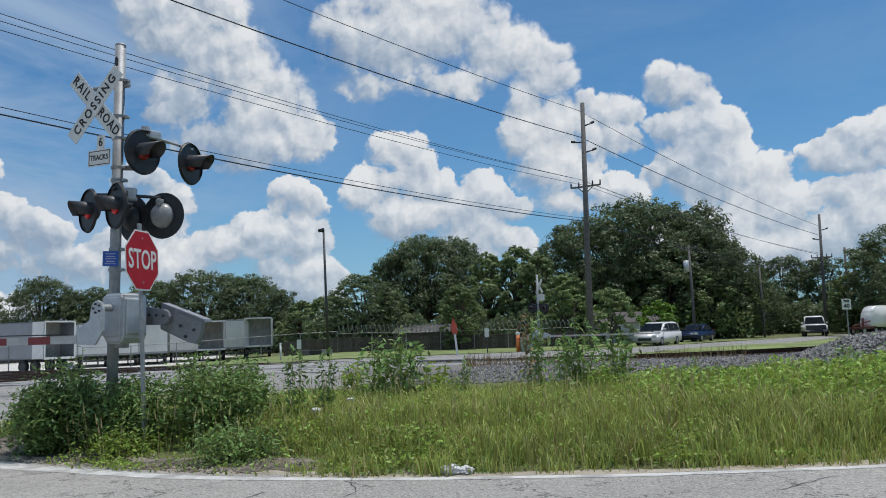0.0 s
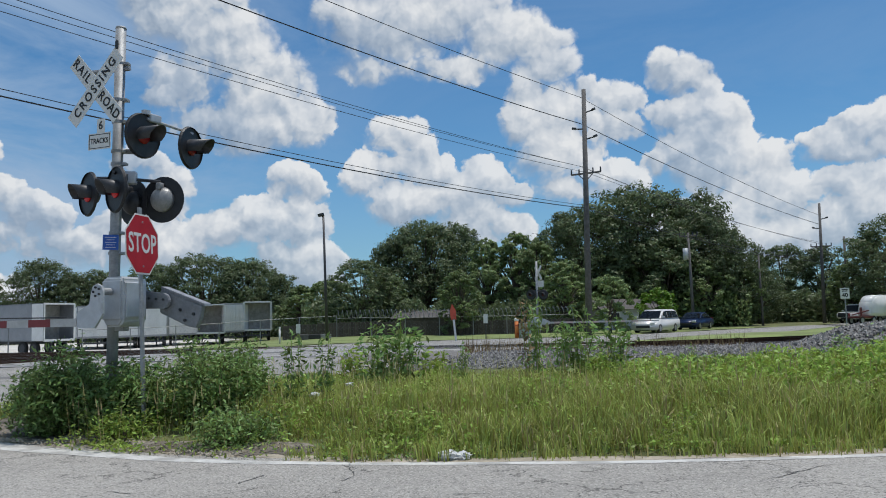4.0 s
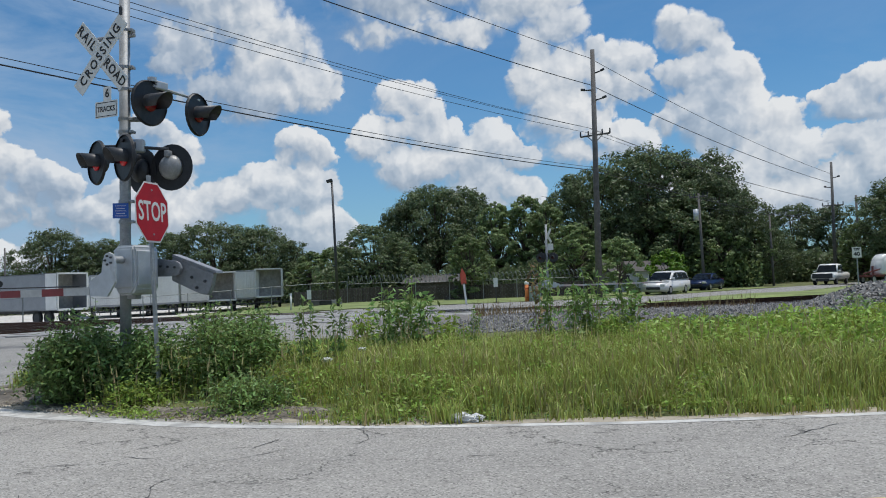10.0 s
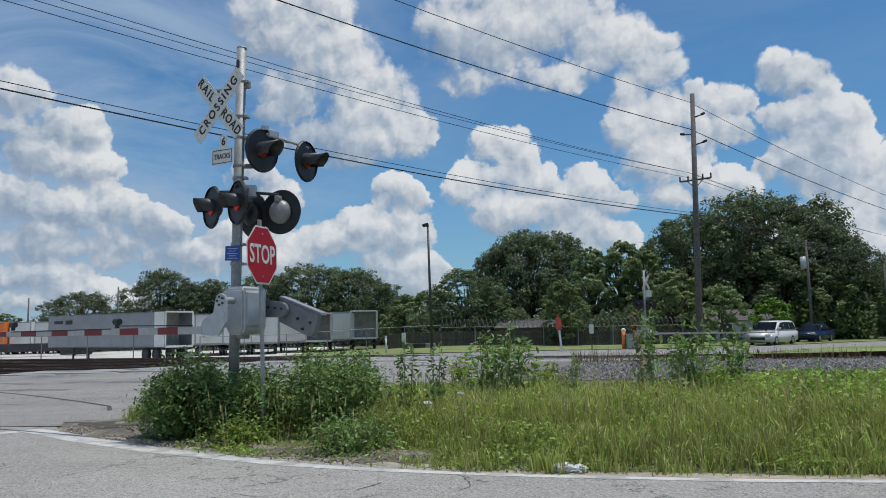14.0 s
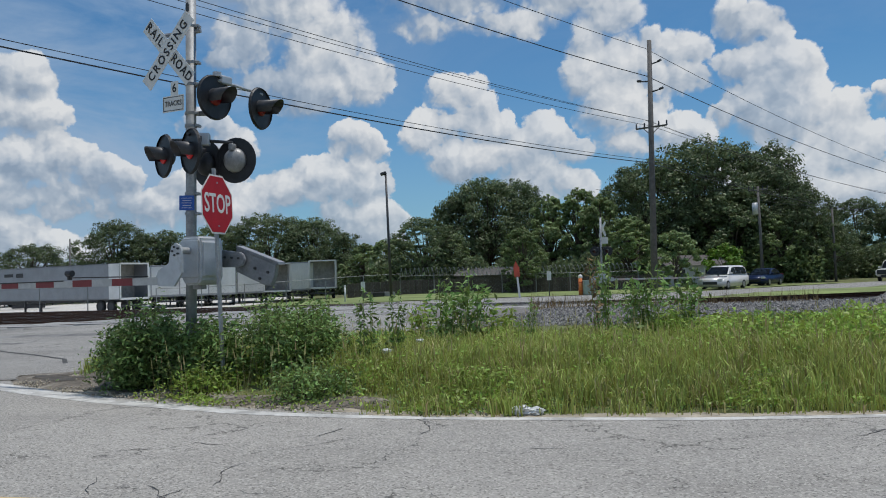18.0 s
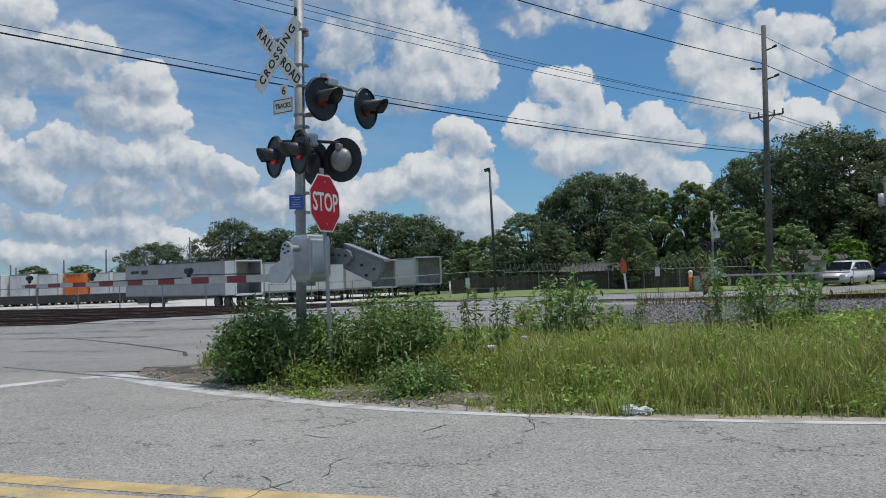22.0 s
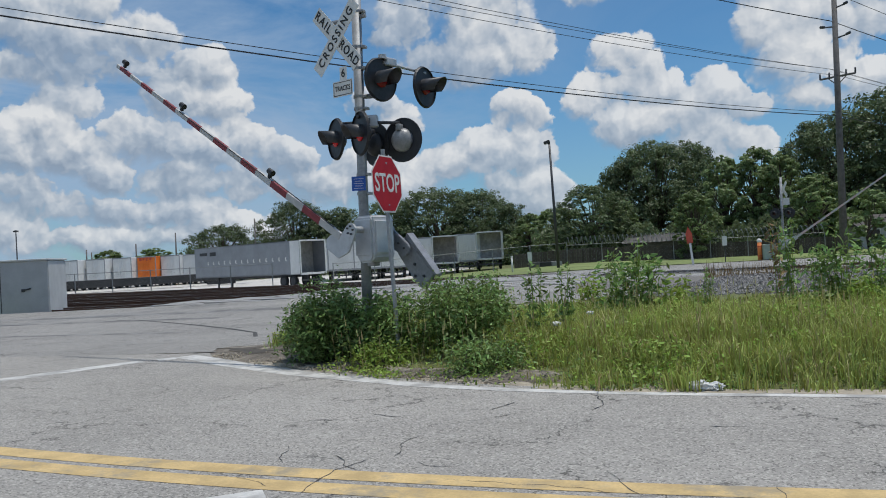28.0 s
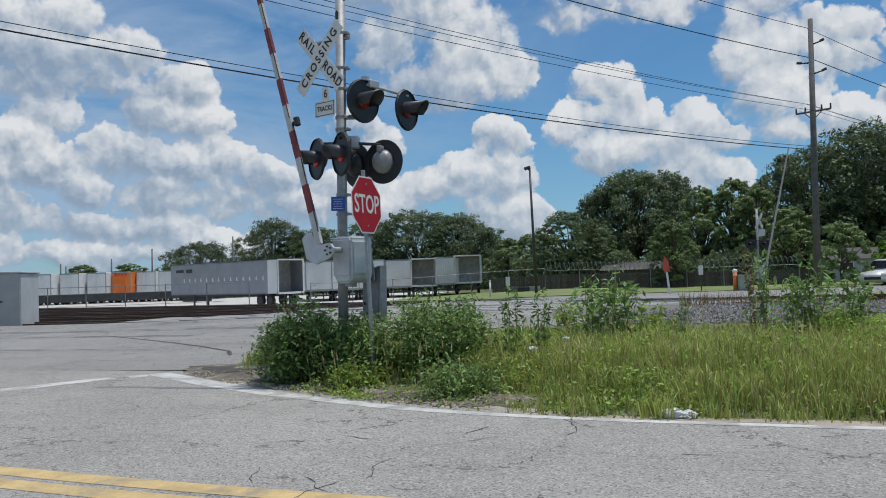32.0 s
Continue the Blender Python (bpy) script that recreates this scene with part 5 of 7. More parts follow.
def weeds():
    kinds = [weed_kind(1, 1.0, 9, 0.05, M["bush"], 46, 0.3), weed_kind(2, 0.75, 9, 0.055, M["weed"], 36, 0.38), weed_kind(3, 1.15, 5, 0.045, M["bush"], 44, 0.22)]
    tagged(kinds[2], "tall thin dark green weed with narrow leaves")
    spots = [(-0.9, 14.2, 1.35, 0), (-1.3, 14.0, 1.2, 0), (-1.6, 14.6, 1.1, 1), (-0.4, 14.4, 1.0, 1), (0.2, 13.6, 0.75, 2), (-0.1, 13.4, 0.8, 1), (2.3, 14.4, 1.35, 0), (2.9, 14.8, 1.2, 0), (2.6, 14.0, 0.9, 1), (1.9, 14.2, 1.0, 2), (1.5, 13.9, 1.35, 2),
             (-2.0, 10.6, 1.0, 2), (-1.7, 11.2, 0.95, 2), (-2.9, 12.2, 0.9, 2)]
    rng = np.random.default_rng(21)
    for i in range(46):
        x = rng.uniform(3.5, 15.5)
        y = rng.uniform(11.2, 15.0) if x < 8.5 else rng.uniform(11.2, 18.0)
        if y > 11.0 + 0.15 * (x - 3):
            spots.append((x, y, rng.uniform(0.45, 0.85) * (1.0 + 0.3 * ramp01(x, 8, 13)), int(rng.integers(0, 2))))
    for i in range(14):
        spots.append((rng.uniform(9.5, 14.0), rng.uniform(15.0, 18.4), rng.uniform(0.9, 1.4), int(rng.integers(0, 3))))
    used = set()
    for x, y, s, k in spots:
        m = pose(x, y, height(x, y) - 0.02, 0, 0, rng.uniform(0, 360))
        o = kinds[k] if k not in used else copy_thing(kinds[k], m)
        used.add(k)
        o.matrix_basis = m @ Matrix.Diagonal((s, s, s, 1))
    brown = weed_kind(9, 1.6, 3, 0.06, M["rusty_weed"], 40, 0.12)
    tagged(brown, "tall dry rust-brown seed stalk")
    brown.matrix_basis = pose(1.35, 14.6, height(1.35, 14.6))
    rusty = thing("dry_weeds", "rust-brown dry weeds along the rails", "weeds")
    verts, faces = [], []
    for i in range(1500):
        x = rng.uniform(0.4, 9.0)
        if rng.random() < x / 11:
            continue
        y = track_line(x) - 1.6 - rng.random() * 1.2
        z, h, a = height(x, y), rng.uniform(0.25, 0.62), rng.uniform(0, 6.28)
        c, q, b = math.cos(a) * 0.012, math.sin(a) * 0.012, len(verts)
        verts += [(x - c, y - q, z), (x + c, y + q, z), (x + rng.normal(0, 0.1), y + rng.normal(0, 0.1), z + h)]
        faces.append((b, b + 1, b + 2))
    cloud("stalks", verts, faces, M["rusty_weed"], rusty, "stuff")


weeds()


def ground_leaves(name, label, count, box4, mat, size, tall, seed, gate):
    rng = np.random.default_rng(seed)
    pts = []
    while len(pts) < count:
        x, y = island_spot(rng, *box4)
        if rng.random() < gate(x, y):
            e = ramp01(y - verge_line(max(x, -7.0)), 0.2, 1.4)
            h = tall * (0.3 + 0.7 * e) * (1 - 0.55 * ramp01(y, 12.5, 16.0)) * (0.8 + 0.9 * noise.noise((x * 1.1, y * 1.1, 2.0)))
            pts.append((x, y, level(x, y) + max(0.01, h * rng.random() ** 0.7)))
    o = new(name, leaves_mesh(name, pts, size, rng, mat, 1.8, None, 0.9, 0.7))
    return tagged(o, label, "weeds", kind="stuff")


ground_leaves("ground_weeds", "low broad-leaved green weeds among the grass", 62000, (-6.8, 15, 8.2, 15.5), M["weed"], 0.032, 0.36, 31, lambda x, y: 0.12 + 0.88 * (noise.noise((x * 0.75, y * 0.75, 8.0)) > 0.08))
ground_leaves("creeper", "bright green leafy creeper mat beside the ballast", 90000, (2.5, 16, 9.8, 19.6), M["weed"], 0.05, 0.62, 32, lambda x, y: ramp01(y, 9.9, 11.6) * ramp01(x, 2.0, 4.5))
ground_leaves("bramble", "tall dark green bramble mound before the gravel", 40000, (7.2, 16, 12.6, 18.4), M["bush"], 0.05, 1.35, 34, lambda x, y: ramp01(x + 0.5 * noise.noise((x, y, 1.0)), 7.4, 10.6) * ramp01(y, 12.6, 14.8))
ground_leaves("verge_weeds", "small grey-green weeds at the road edge", 7000, (-6.5, 12, 8.1, 9.6), M["bush"], 0.028, 0.16, 33, lambda x, y: (0.3 + 0.7 * (noise.noise((x * 1.4, y * 1.4, 3.0)) > 0.0)) * (0.06 if x < -1.4 and y < verge_line(x) + 0.9 else 1.0))


def litter():
    for x, y, s, seed in ((-0.02, 8.16, 0.10, 1), (0.13, 8.15, 0.075, 4), (-1.75, 10.6, 0.06, 2), (-1.5, 12.2, 0.055, 3)):
        rng = np.random.default_rng(seed)
        bm = bmesh.new()
        g = bmesh.ops.create_icosphere(bm, subdivisions=3, radius=s)
        for v in g["verts"]:
            v.co += Vector(rng.normal(0, s * 0.16, 3))
            v.co.z *= 0.5
        t = thing("litter", "crumpled white plastic litter in the grass", "litter", pose(x, y, height(x, y) + s * 0.4 + (0.28 if y > 10 else 0.0), 0, 0, 40 * seed))
        part("bag", bm, M["litter"], t)


litter()

# ---- railway ----
def railway():
    for k in range(5):
        t = thing("railway_track", "rusty railway track with worn shiny rails on dark sleepers" if k < 2 else "rusty siding track on dark sleepers", "railway track", group="parallel tracks")
        xs = list(np.arange(-90, -30, 3.0)) + list(np.arange(-30, 30, 1.0)) + list(np.arange(30, 120, 3.0))
        for side in (-0.72, 0.72):
            verts, faces, idx = [], [], []
            ring = [(-0.07, -0.165), (0.07, -0.165), (0.012, -0.10), (0.012, -0.045), (0.036, -0.03), (0.036, 0.0), (-0.036, 0.0), (-0.036, -0.03), (-0.012, -0.045), (-0.012, -0.10)]
            for x in xs:
                y = track_line(x, k) + side
                z = rail_top(x, y)
                verts += [(x, y + a, z + b) for a, b in ring]
            r = len(ring)
            for i in range(len(xs) - 1):
                for j in range(r):
                    faces.append((i * r + j, (i + 1) * r + j, (i + 1) * r + (j + 1) % r, i * r + (j + 1) % r))
                    idx.append(0 if j == 5 else 1)
            cloud("rail", verts, faces, [M["steel_rail"], M["rust"]], t, index=idx)
        bm = bmesh.new()
        box(bm, (0.23, 2.6, 0.17), None, 0.012)
        me = mesh_of("sleeper", bm, M["tie"])
        near = np.arange(-36, 32, 0.62) if k < 2 else []
        for x in near:
            y = track_line(x, k)
            if paved(x, y, 0.2):
                continue
            o = new("sleeper", me)
            o.parent = t
            o.matrix_basis = pose(x, y, rail_top(x, y) - 0.165 - 0.085, 0, 0, math.degrees(math.atan2(track_line(x + 1, k) - y, 1.0)) + random.uniform(-1.5, 1.5))
        verts, faces = [], []
        far = [x for x in np.arange(-90, 90, 0.7) if k >= 2 or not -36 < x < 32]
        for x in far:
            y = track_line(x, k)
            if paved(x, y, 0.2):
                continue
            z, b = rail_top(x, y) - 0.165, len(verts)
            verts += [(x + a, y + c, z - h) for h in (0.0, 0.15) for a, c in ((-0.12, -1.3), (0.12, -1.3), (0.12, 1.3), (-0.12, 1.3))]
            faces += [(b, b + 1, b + 2, b + 3), (b, b + 4, b + 5, b + 1), (b + 1, b + 5, b + 6, b + 2), (b + 3, b + 2, b + 6, b + 7), (b, b + 3, b + 7, b + 4)]
        cloud("far_sleepers", verts, faces, M["tie"], t, "stuff", "dark far sleepers")
    # dark bed between the tracks
    xs, ys = list(np.arange(-90, 90, 1.5)), list(np.arange(23.2, 60, 0.8))
    sheet("ground_trackbed", xs, ys, lambda x, y: not paved(x, y, 0.3) and track_line(x) - 2.0 < y < track_line(x, 4) + (2.0 if x > -20 else 3.0), lambda x, y: height(x, y) + 0.015, M["bed"], "dark stony railway bed")
    # crossing panels
    for k in range(4):
        x0, x1 = edge_left(track_line(-18, k)) + 0.3, edge_right(track_line(0, k)) + 0.4
        p = thing("crossing_deck", "grey concrete crossing deck flush between the rails", "crossing deck", group="crossing decks")
        xs = np.arange(x0, x1, 2.4)
        for x in xs:
            for c, w in ((0.0, 1.24), (-1.1, 0.58), (1.1, 0.58)):
                y = track_line(x + 1.2, k) + c
                bm = bmesh.new()
                box(bm, (2.36, w, 0.08), None, 0.01)
                part("panel", bm, M["concrete"], p, at=pose(x + 1.2, y, height(x + 1.2, y) - 0.015))


def rail_top(x, y):
    return 0.28 * ramp01(y, 16.0, 24.0) * (1 - 0.85 * ramp01(y, 36.0, 54.0)) * ramp01(x, -26.0, -4.0) + 0.028


railway()


def stones(name, label, spots, lo, hi, seed, mat="stone"):
    rng = np.random.default_rng(seed)
    verts, faces = [], []
    base = np.array([(1, 0, 0), (-1, 0, 0), (0, 1, 0), (0, -1, 0), (0, 0, 1), (0, 0, -1)], float)
    tri = [(0, 2, 4), (2, 1, 4), (1, 3, 4), (3, 0, 4), (2, 0, 5), (1, 2, 5), (3, 1, 5), (0, 3, 5)]
    for p in spots:
        s = rng.uniform(lo, hi)
        v = base * rng.uniform(0.6, 1.25, (6, 3)) * s + rng.normal(0, s * 0.25, (6, 3))
        a = rng.uniform(0, 6.28)
        c, q = math.cos(a), math.sin(a)
        b = len(verts)
        verts += [(p[0] + x * c - y * q, p[1] + x * q + y * c, p[2] + z) for x, y, z in v]
        faces += [(b + i, b + j, b + k) for i, j, k in tri]
    return tagged(cloud(name, verts, faces, M[mat]), label, "" if name == "crushed_stone" else "gravel", kind="stuff")


def pile_height(x, y):
    u, v = (x - 15.6) / 7.2, (y - 21.6) / 2.9
    r = math.sqrt(u * u + v * v)
    return max(0.0, 1.35 * (1 - r ** 1.7)) + (0.10 * noise.noise((x * 0.8, y * 0.8, 1.0)) if r < 1 else 0.0)


def gravel():
    rng = np.random.default_rng(12)
    spots = []
    while len(spots) < 19000:
        x = rng.uniform(-3.0, 15)
        y = track_line(x) - rng.uniform(1.2, 7.2)
        if not paved(x, y, 0.1) and rng.random() < 1.1 - 0.13 * (track_line(x) - y - 1.2):
            spots.append((x, y, height(x, y) + 0.02 + 0.10 * ramp01(y, track_line(x) - 4.6, track_line(x) - 1.6)))
    verts, faces, xs = [], [], list(np.arange(-3.2, 40, 0.8))
    for x in xs:
        for d, h in ((7.0, 0.0), (4.2, 0.03), (2.4, 0.09), (1.6, 0.12), (0.9, 0.06)):
            y = track_line(x) - d
            verts.append((x, y, height(x, y) + h - 0.02))
    for i in range(len(xs) - 1):
        for j in range(4):
            faces.append((i * 5 + j, i * 5 + 5 + j, i * 5 + 6 + j, i * 5 + 1 + j))
    tagged(cloud("ground_ballast_shoulder", verts, faces, M["bed_pale"]), "pale stony ballast shoulder", "ballast", kind="structure")
    stones("ballast_stones", "pale grey broken ballast stones beside the rails", spots, 0.022, 0.05, 5)
    verts, faces = [], []
    nx, ny = 44, 20
    for i in range(nx + 1):
        for j in range(ny + 1):
            x, y = 8.2 + 15.0 * i / nx, 18.5 + 6.2 * j / ny
            verts.append((x, y, height(x, y) + pile_height(x, y) - 0.05))
    for i in range(nx):
        for j in range(ny):
            a = i * (ny + 1) + j
            faces.append((a, a + ny + 1, a + ny + 2, a + 1))
    heap = thing("gravel_pile", "long heap of pale grey crushed stone beside the tracks", "gravel pile")
    cloud("core", verts, faces, M["bed_pale"], heap)
    spots = []
    while len(spots) < 15000:
        x, y = rng.uniform(8.4, 23), rng.uniform(18.6, 24.4)
        h = pile_height(x, y)
        if h > 0.02:
            spots.append((x, y, height(x, y) + h))
    ob = stones("crushed_stone", "pale grey crushed stones", spots, 0.035, 0.075, 6)
    ob.parent = heap


gravel()


def verge_rubble():
    """Small broken stones on the bare dirt beside the road."""
    rng = np.random.default_rng(91)
    spots = []
    while len(spots) < 420:
        x = rng.uniform(-7.4, -1.2)
        y = verge_line(max(x, -7.4)) + 0.18 + abs(rng.normal(0, 0.38))
        if noise.noise((x * 1.6, y * 1.6, 4.0)) > -0.15:
            spots.append((x, y, max(ground_height(x, y), 0.0) + 0.026))
    stones("verge_rubble", "small pale broken stones on the bare verge", spots, 0.008, 0.022, 92, "sand")


verge_rubble()


# ---- poles and wires ----
def wire(bm, a, b, sag, r=0.012, n=14):
    a, b = Vector(a), Vector(b)
    pts = [a.lerp(b, i / n) - Vector((0, 0, sag * 4 * (i / n) * (1 - i / n))) for i in range(n + 1)]
    rings = []
    for i, p in enumerate(pts):
        d = (pts[min(n, i + 1)] - pts[max(0, i - 1)]).normalized()
        s = d.cross(Vector((0, 0, 1))).normalized()
        u = s.cross(d)
        rings.append([bm.verts.new(p + (s * math.cos(k * 1.2566) + u * math.sin(k * 1.2566)) * r) for k in range(5)])
    for x, y in zip(rings, rings[1:]):
        for k in range(5):
            bm.faces.new((x[k], x[(k + 1) % 5], y[(k + 1) % 5], y[k]))


def utility_pole(x, y, top, r, lean, label, arms=()):
    t = thing("utility_pole", label, "utility pole", pose(x, y, height(x, y) - 0.1, 0, lean, 0))
    bm = bmesh.new()
    rod(bm, (0, 0, -0.3), (0, 0, top), r, r * 0.62, 12)
    part("pole", bm, M["wood_pole"], t, "", None, True)
    for z, x0, x1, kind in arms:
        bm = bmesh.new()
        d = Vector((0.80, -0.60, 0))
        if kind == "cross":
            rod(bm, d * x0 + Vector((0, 0, z)), d * x1 + Vector((0, 0, z)), 0.065, 0.065, 6)
            rod(bm, d * x0 * 0.55 + Vector((0, 0, z)), Vector((0, 0, z - 0.55)), 0.03, 0.03, 5)
            rod(bm, d * x1 * 0.55 + Vector((0, 0, z)), Vector((0, 0, z - 0.55)), 0.03, 0.03, 5)
            arm = part("crossarm", bm, M["wood_pole"], t, "dark crossarm with insulators")
            for q in (x0, x0 * 0.45, x1 * 0.5, x1):
                bm = bmesh.new()
                rod(bm, d * q + Vector((0, 0, z)), d * q + Vector((0, 0, z + 0.34)), 0.06, 0.045, 8)
                part("insulator", bm, M["dark_metal"], arm)
        else:
            rod(bm, Vector((0, 0, z - 0.12)), d * x1 + Vector((0, 0, z)), 0.06, 0.04, 6)
            arm = part("side_arm", bm, M["dark_metal"], t, "short dark side arm")
            bm = bmesh.new()
            rod(bm, d * x1 * 0.8 + Vector((0, 0, z)), d * x1 * 1.12 + Vector((0, 0, z + 0.06)), 0.09, 0.09, 8)
            part("insulator", bm, M["dark_metal"], arm)
    return t


U = Vector((9.30, 56.1, 0))
D3 = Vector((0.80, -0.60, 0))


def poles():
    utility_pole(U.x, U.y, 17.3, 0.24, 0.9, "tall dark weathered wooden utility pole with a crossarm",
                 ((15.75, 0, 0.75, "side"), (14.6, 0, -0.85, "side"), (13.85, 0, 0.85, "side"), (11.35, -1.1, 1.15, "cross")))
    t = utility_pole(21.1, 72.0, 8.6, 0.15, -0.7, "grey wooden utility pole with a transformer", ((8.3, -0.8, 0.8, "cross"),))
    bm = bmesh.new()
    rod(bm, (-0.35, -0.1, 6.2), (-0.35, -0.1, 7.2), 0.25, 0.25, 12)
    part("transformer", bm, M["alu"], t, "grey transformer can", None, True)
    utility_pole(30.0, 79.6, 7.0, 0.13, -0.6, "thin grey wooden utility pole")
    utility_pole(39.1, 86.6, 12.8, 0.2, 0.9, "wooden utility pole behind the trees", ((11.2, 0, 0.7, "side"), (10.2, 0, -0.7, "side"), (8.2, -1.0, 1.0, "cross")))
    utility_pole(45.5, 94.7, 9.9, 0.2, 0.5, "dark wooden utility pole beside the road", ((7.0, 0, 1.2, "side"),))
    q = Vector((-25.0, 10.5, 0))
    utility_pole(q.x, q.y, 17.3, 0.24, 0.0, "tall weathered wooden utility pole", ((11.35, -1.1, 1.15, "cross"),))
    p3 = Vector((39.1, 86.6, 0))
    lines = thing("power_lines", "black overhead power and telephone lines between the poles", "overhead lines")
    for z, side, zq, zp, r in ((16.6, 0.0, 17.2, 11.4, 0.018), (14.7, 0.0, 15.4, 10.4, 0.026), (11.75, -0.3, 13.2, 8.4, 0.013), (11.65, 0.0, 12.7, 8.3, 0.012), (11.2, 0.3, 12.3, 8.4, 0.013), (8.75, 0.0, 9.6, 6.3, 0.026), (8.95, 0.0, 9.85, 6.5, 0.014)):
        bm = bmesh.new()
        wire(bm, U + D3 * side + Vector((0, 0, z)), q + D3 * side + Vector((0, 0, zq)), 0.7, r * 1.05)
        part("wire", bm, M["wire"], lines)
        bm = bmesh.new()
        wire(bm, U + D3 * side + Vector((0, 0, z)), p3 + D3 * side * 0.8 + Vector((0, 0, zp)), 0.5, r)
        part("wire", bm, M["wire"], lines)
    for a, b in (((21.1, 72, 8.3), (30.0, 79.6, 6.8)), ((30.0, 79.6, 6.8), (39.1, 86.6, 8.0)), ((21.1, 72, 7.2), (45.5, 94.7, 7.4)), ((21.1, 72.0, 8.4), (7.5, 75.0, 9.0))):
        bm = bmesh.new()
        wire(bm, a, b, 0.4, 0.014)
        part("wire", bm, M["wire"], lines)


poles()


def street_lamp(x, y, top, lean, label, double=False):
    t = thing("street_lamp", label, "street lamp", pose(x, y, height(x, y), 0, lean, 0))
    bm = bmesh.new()
    rod(bm, (0, 0, -0.2), (0, 0, top), 0.11, 0.07, 10)
    part("pole", bm, M["dark_metal"], t, "", None, True)
    for s in ((-1, 1) if double else (-1,)):
        bm = bmesh.new()
        rod(bm, (0, 0, top - 0.1), (0.14 * s, 0, top + 0.02), 0.045, 0.04, 6)
        box(bm, (0.42, 0.30, 0.2), Matrix.Translation((0.16 * s, 0, top + 0.08)) @ pose(0, 0, 0, 0, 14 * s, 0), 0.04)
        part("lamp_head", bm, M["dark_metal"], t)
    return t


street_lamp(-8.55, 55.35, 8.55, -1.1, "slim dark street lamp with a box head")
street_lamp(-89.0, 91.0, 8.4, 0, "double headed yard lamp", True)
for az, d, top in ((-40.4, 125, 5.5), (-40.1, 128, 5.2), (-37.4, 120, 5.9), (-34.9, 118, 7.1), (-29.7, 112, 8.3), (-43.2, 130, 4.6), (-39.5, 130, 4.4)):
    x, y = d * math.sin(radians(az)), d * math.cos(radians(az))
    utility_pole(x, y, top, 0.14, 0.4, "thin dark pole behind the freight yard")


# ---- far crossing signal ----
def far_signal():
    x, y = 5.4, 52.3
    z0 = height(x, y)
    s = thing("crossing_signal", "grey crossing signal mast on the far side of the tracks", "crossing signal", pose(x, y, z0, 0, 0.6, 0))
    bm = bmesh.new()
    rod(bm, (0, 0, -0.1), (0, 0, 4.9), 0.075, 0.07, 12)
    part("mast", bm, M["galv"], s, "galvanised mast", None, True)
    back = Vector((0.40, 0.914, 0))
    for a in (46, -46):
        bm = bmesh.new()
        box(bm, (1.22, 0.006, 0.225), (0, 0, 0))
        part("crossbuck_blade", bm, M["sign_white"], s, "white crossbuck board seen from behind", Matrix.Translation((0.12, 0.1, 4.15)) @ facing(0.93, 0.36) @ pose(0, 0.01 * a / 46, 0, 0, a, 0))
    bm = bmesh.new()
    box(bm, (0.42, 0.01, 0.42), (0, 0, 0))
    part("plate", bm, M["sign_white"], s, "small white plate", Matrix.Translation((0.25, 0.1, 3.45)) @ facing(0.4, 0.91))
    signal_lamp(s, Vector((0.42, -0.1, 2.75)), 0.4, 0.914, True, "dark_lens")
    signal_lamp(s, Vector((-0.35, 0.15, 2.75)), 0.4, 0.914, False, "dark_lens")
    signal_lamp(s, Vector((0.36, -0.45, 2.75)), -0.4, -0.914, False, "dark_lens")
    signal_lamp(s, Vector((-0.40, -0.15, 2.75)), -0.4, -0.914, False, "dark_lens")
    bm = bmesh.new()
    rod(bm, (-0.4, 0.1, 3.0), (0.45, -0.2, 3.0), 0.03, 0.03, 8)
    part("lamp_arm", bm, M["dark_metal"], s)
    bm = bmesh.new()
    box(bm, (0.5, 0.5, 0.65), (0, 0, 1.0), 0.04)
    part("gate_case", bm, M["alu"], s, "grey gate machine case")
    c = thing("signal_cabinet", "pale green metal signal cabinet beside the far mast", "cabinet", pose(x - 0.85, y - 0.3, z0, 0, 0, 12))
    bm = bmesh.new()
    box(bm, (0.7, 0.5, 0.85), (0, 0, 0.48), 0.03)
    part("case", bm, M["green_box"], c)
    bm = bmesh.new()
    box(bm, (0.76, 0.56, 0.05), (0, 0, 0.93), 0.015)
    part("lid", bm, M["green_box"], c)
    bm = bmesh.new()
    box(bm, (0.7, 0.5, 0.08), (0, 0, 0.02))
    part("foot", bm, M["concrete"], c)
    b = thing("bollard", "orange marker bollard with a pale rounded cap", "bollard", pose(x - 1.35, y - 0.2, height(x - 1.35, y - 0.2)))
    bm = bmesh.new()
    rod(bm, (0, 0, -0.1), (0, 0, 1.15), 0.13, 0.12, 14)
    body = part("post", bm, M["orange_plastic"], b, "weathered orange tube", None, True)
    for z in (0.25, 0.8):
        bm = bmesh.new()
        rod(bm, (0, 0, z), (0, 0, z + 0.06), 0.15, 0.15, 14)
        part("collar", bm, M["marker_red"], body)
    bm = bmesh.new()
    h = bmesh.ops.create_uvsphere(bm, u_segments=14, v_segments=8, radius=0.15)
    bmesh.ops.translate(bm, vec=(0, 0, 1.17), verts=h["verts"])
    part("cap", bm, M["sign_white"], b, "pale rounded cap", None, True)
    g = thing("crossing_gate", "far faded red and white crossing gate arm", "crossing gate")
    bm = bmesh.new()
    prism(bm, [(-0.1, 0.1), (0.1, 0.1), (0.6, -0.1), (0.6, -0.3), (0.1, -0.32), (-0.2, -0.2)], 0.04)
    part("arm_plate", bm, M["alu"], g)
    bm = bmesh.new()
    prism(bm, [(0.05, 0.1), (0.05, -0.12), (-0.75, -0.34), (-0.95, -0.2), (-0.8, 0.0)], 0.3)
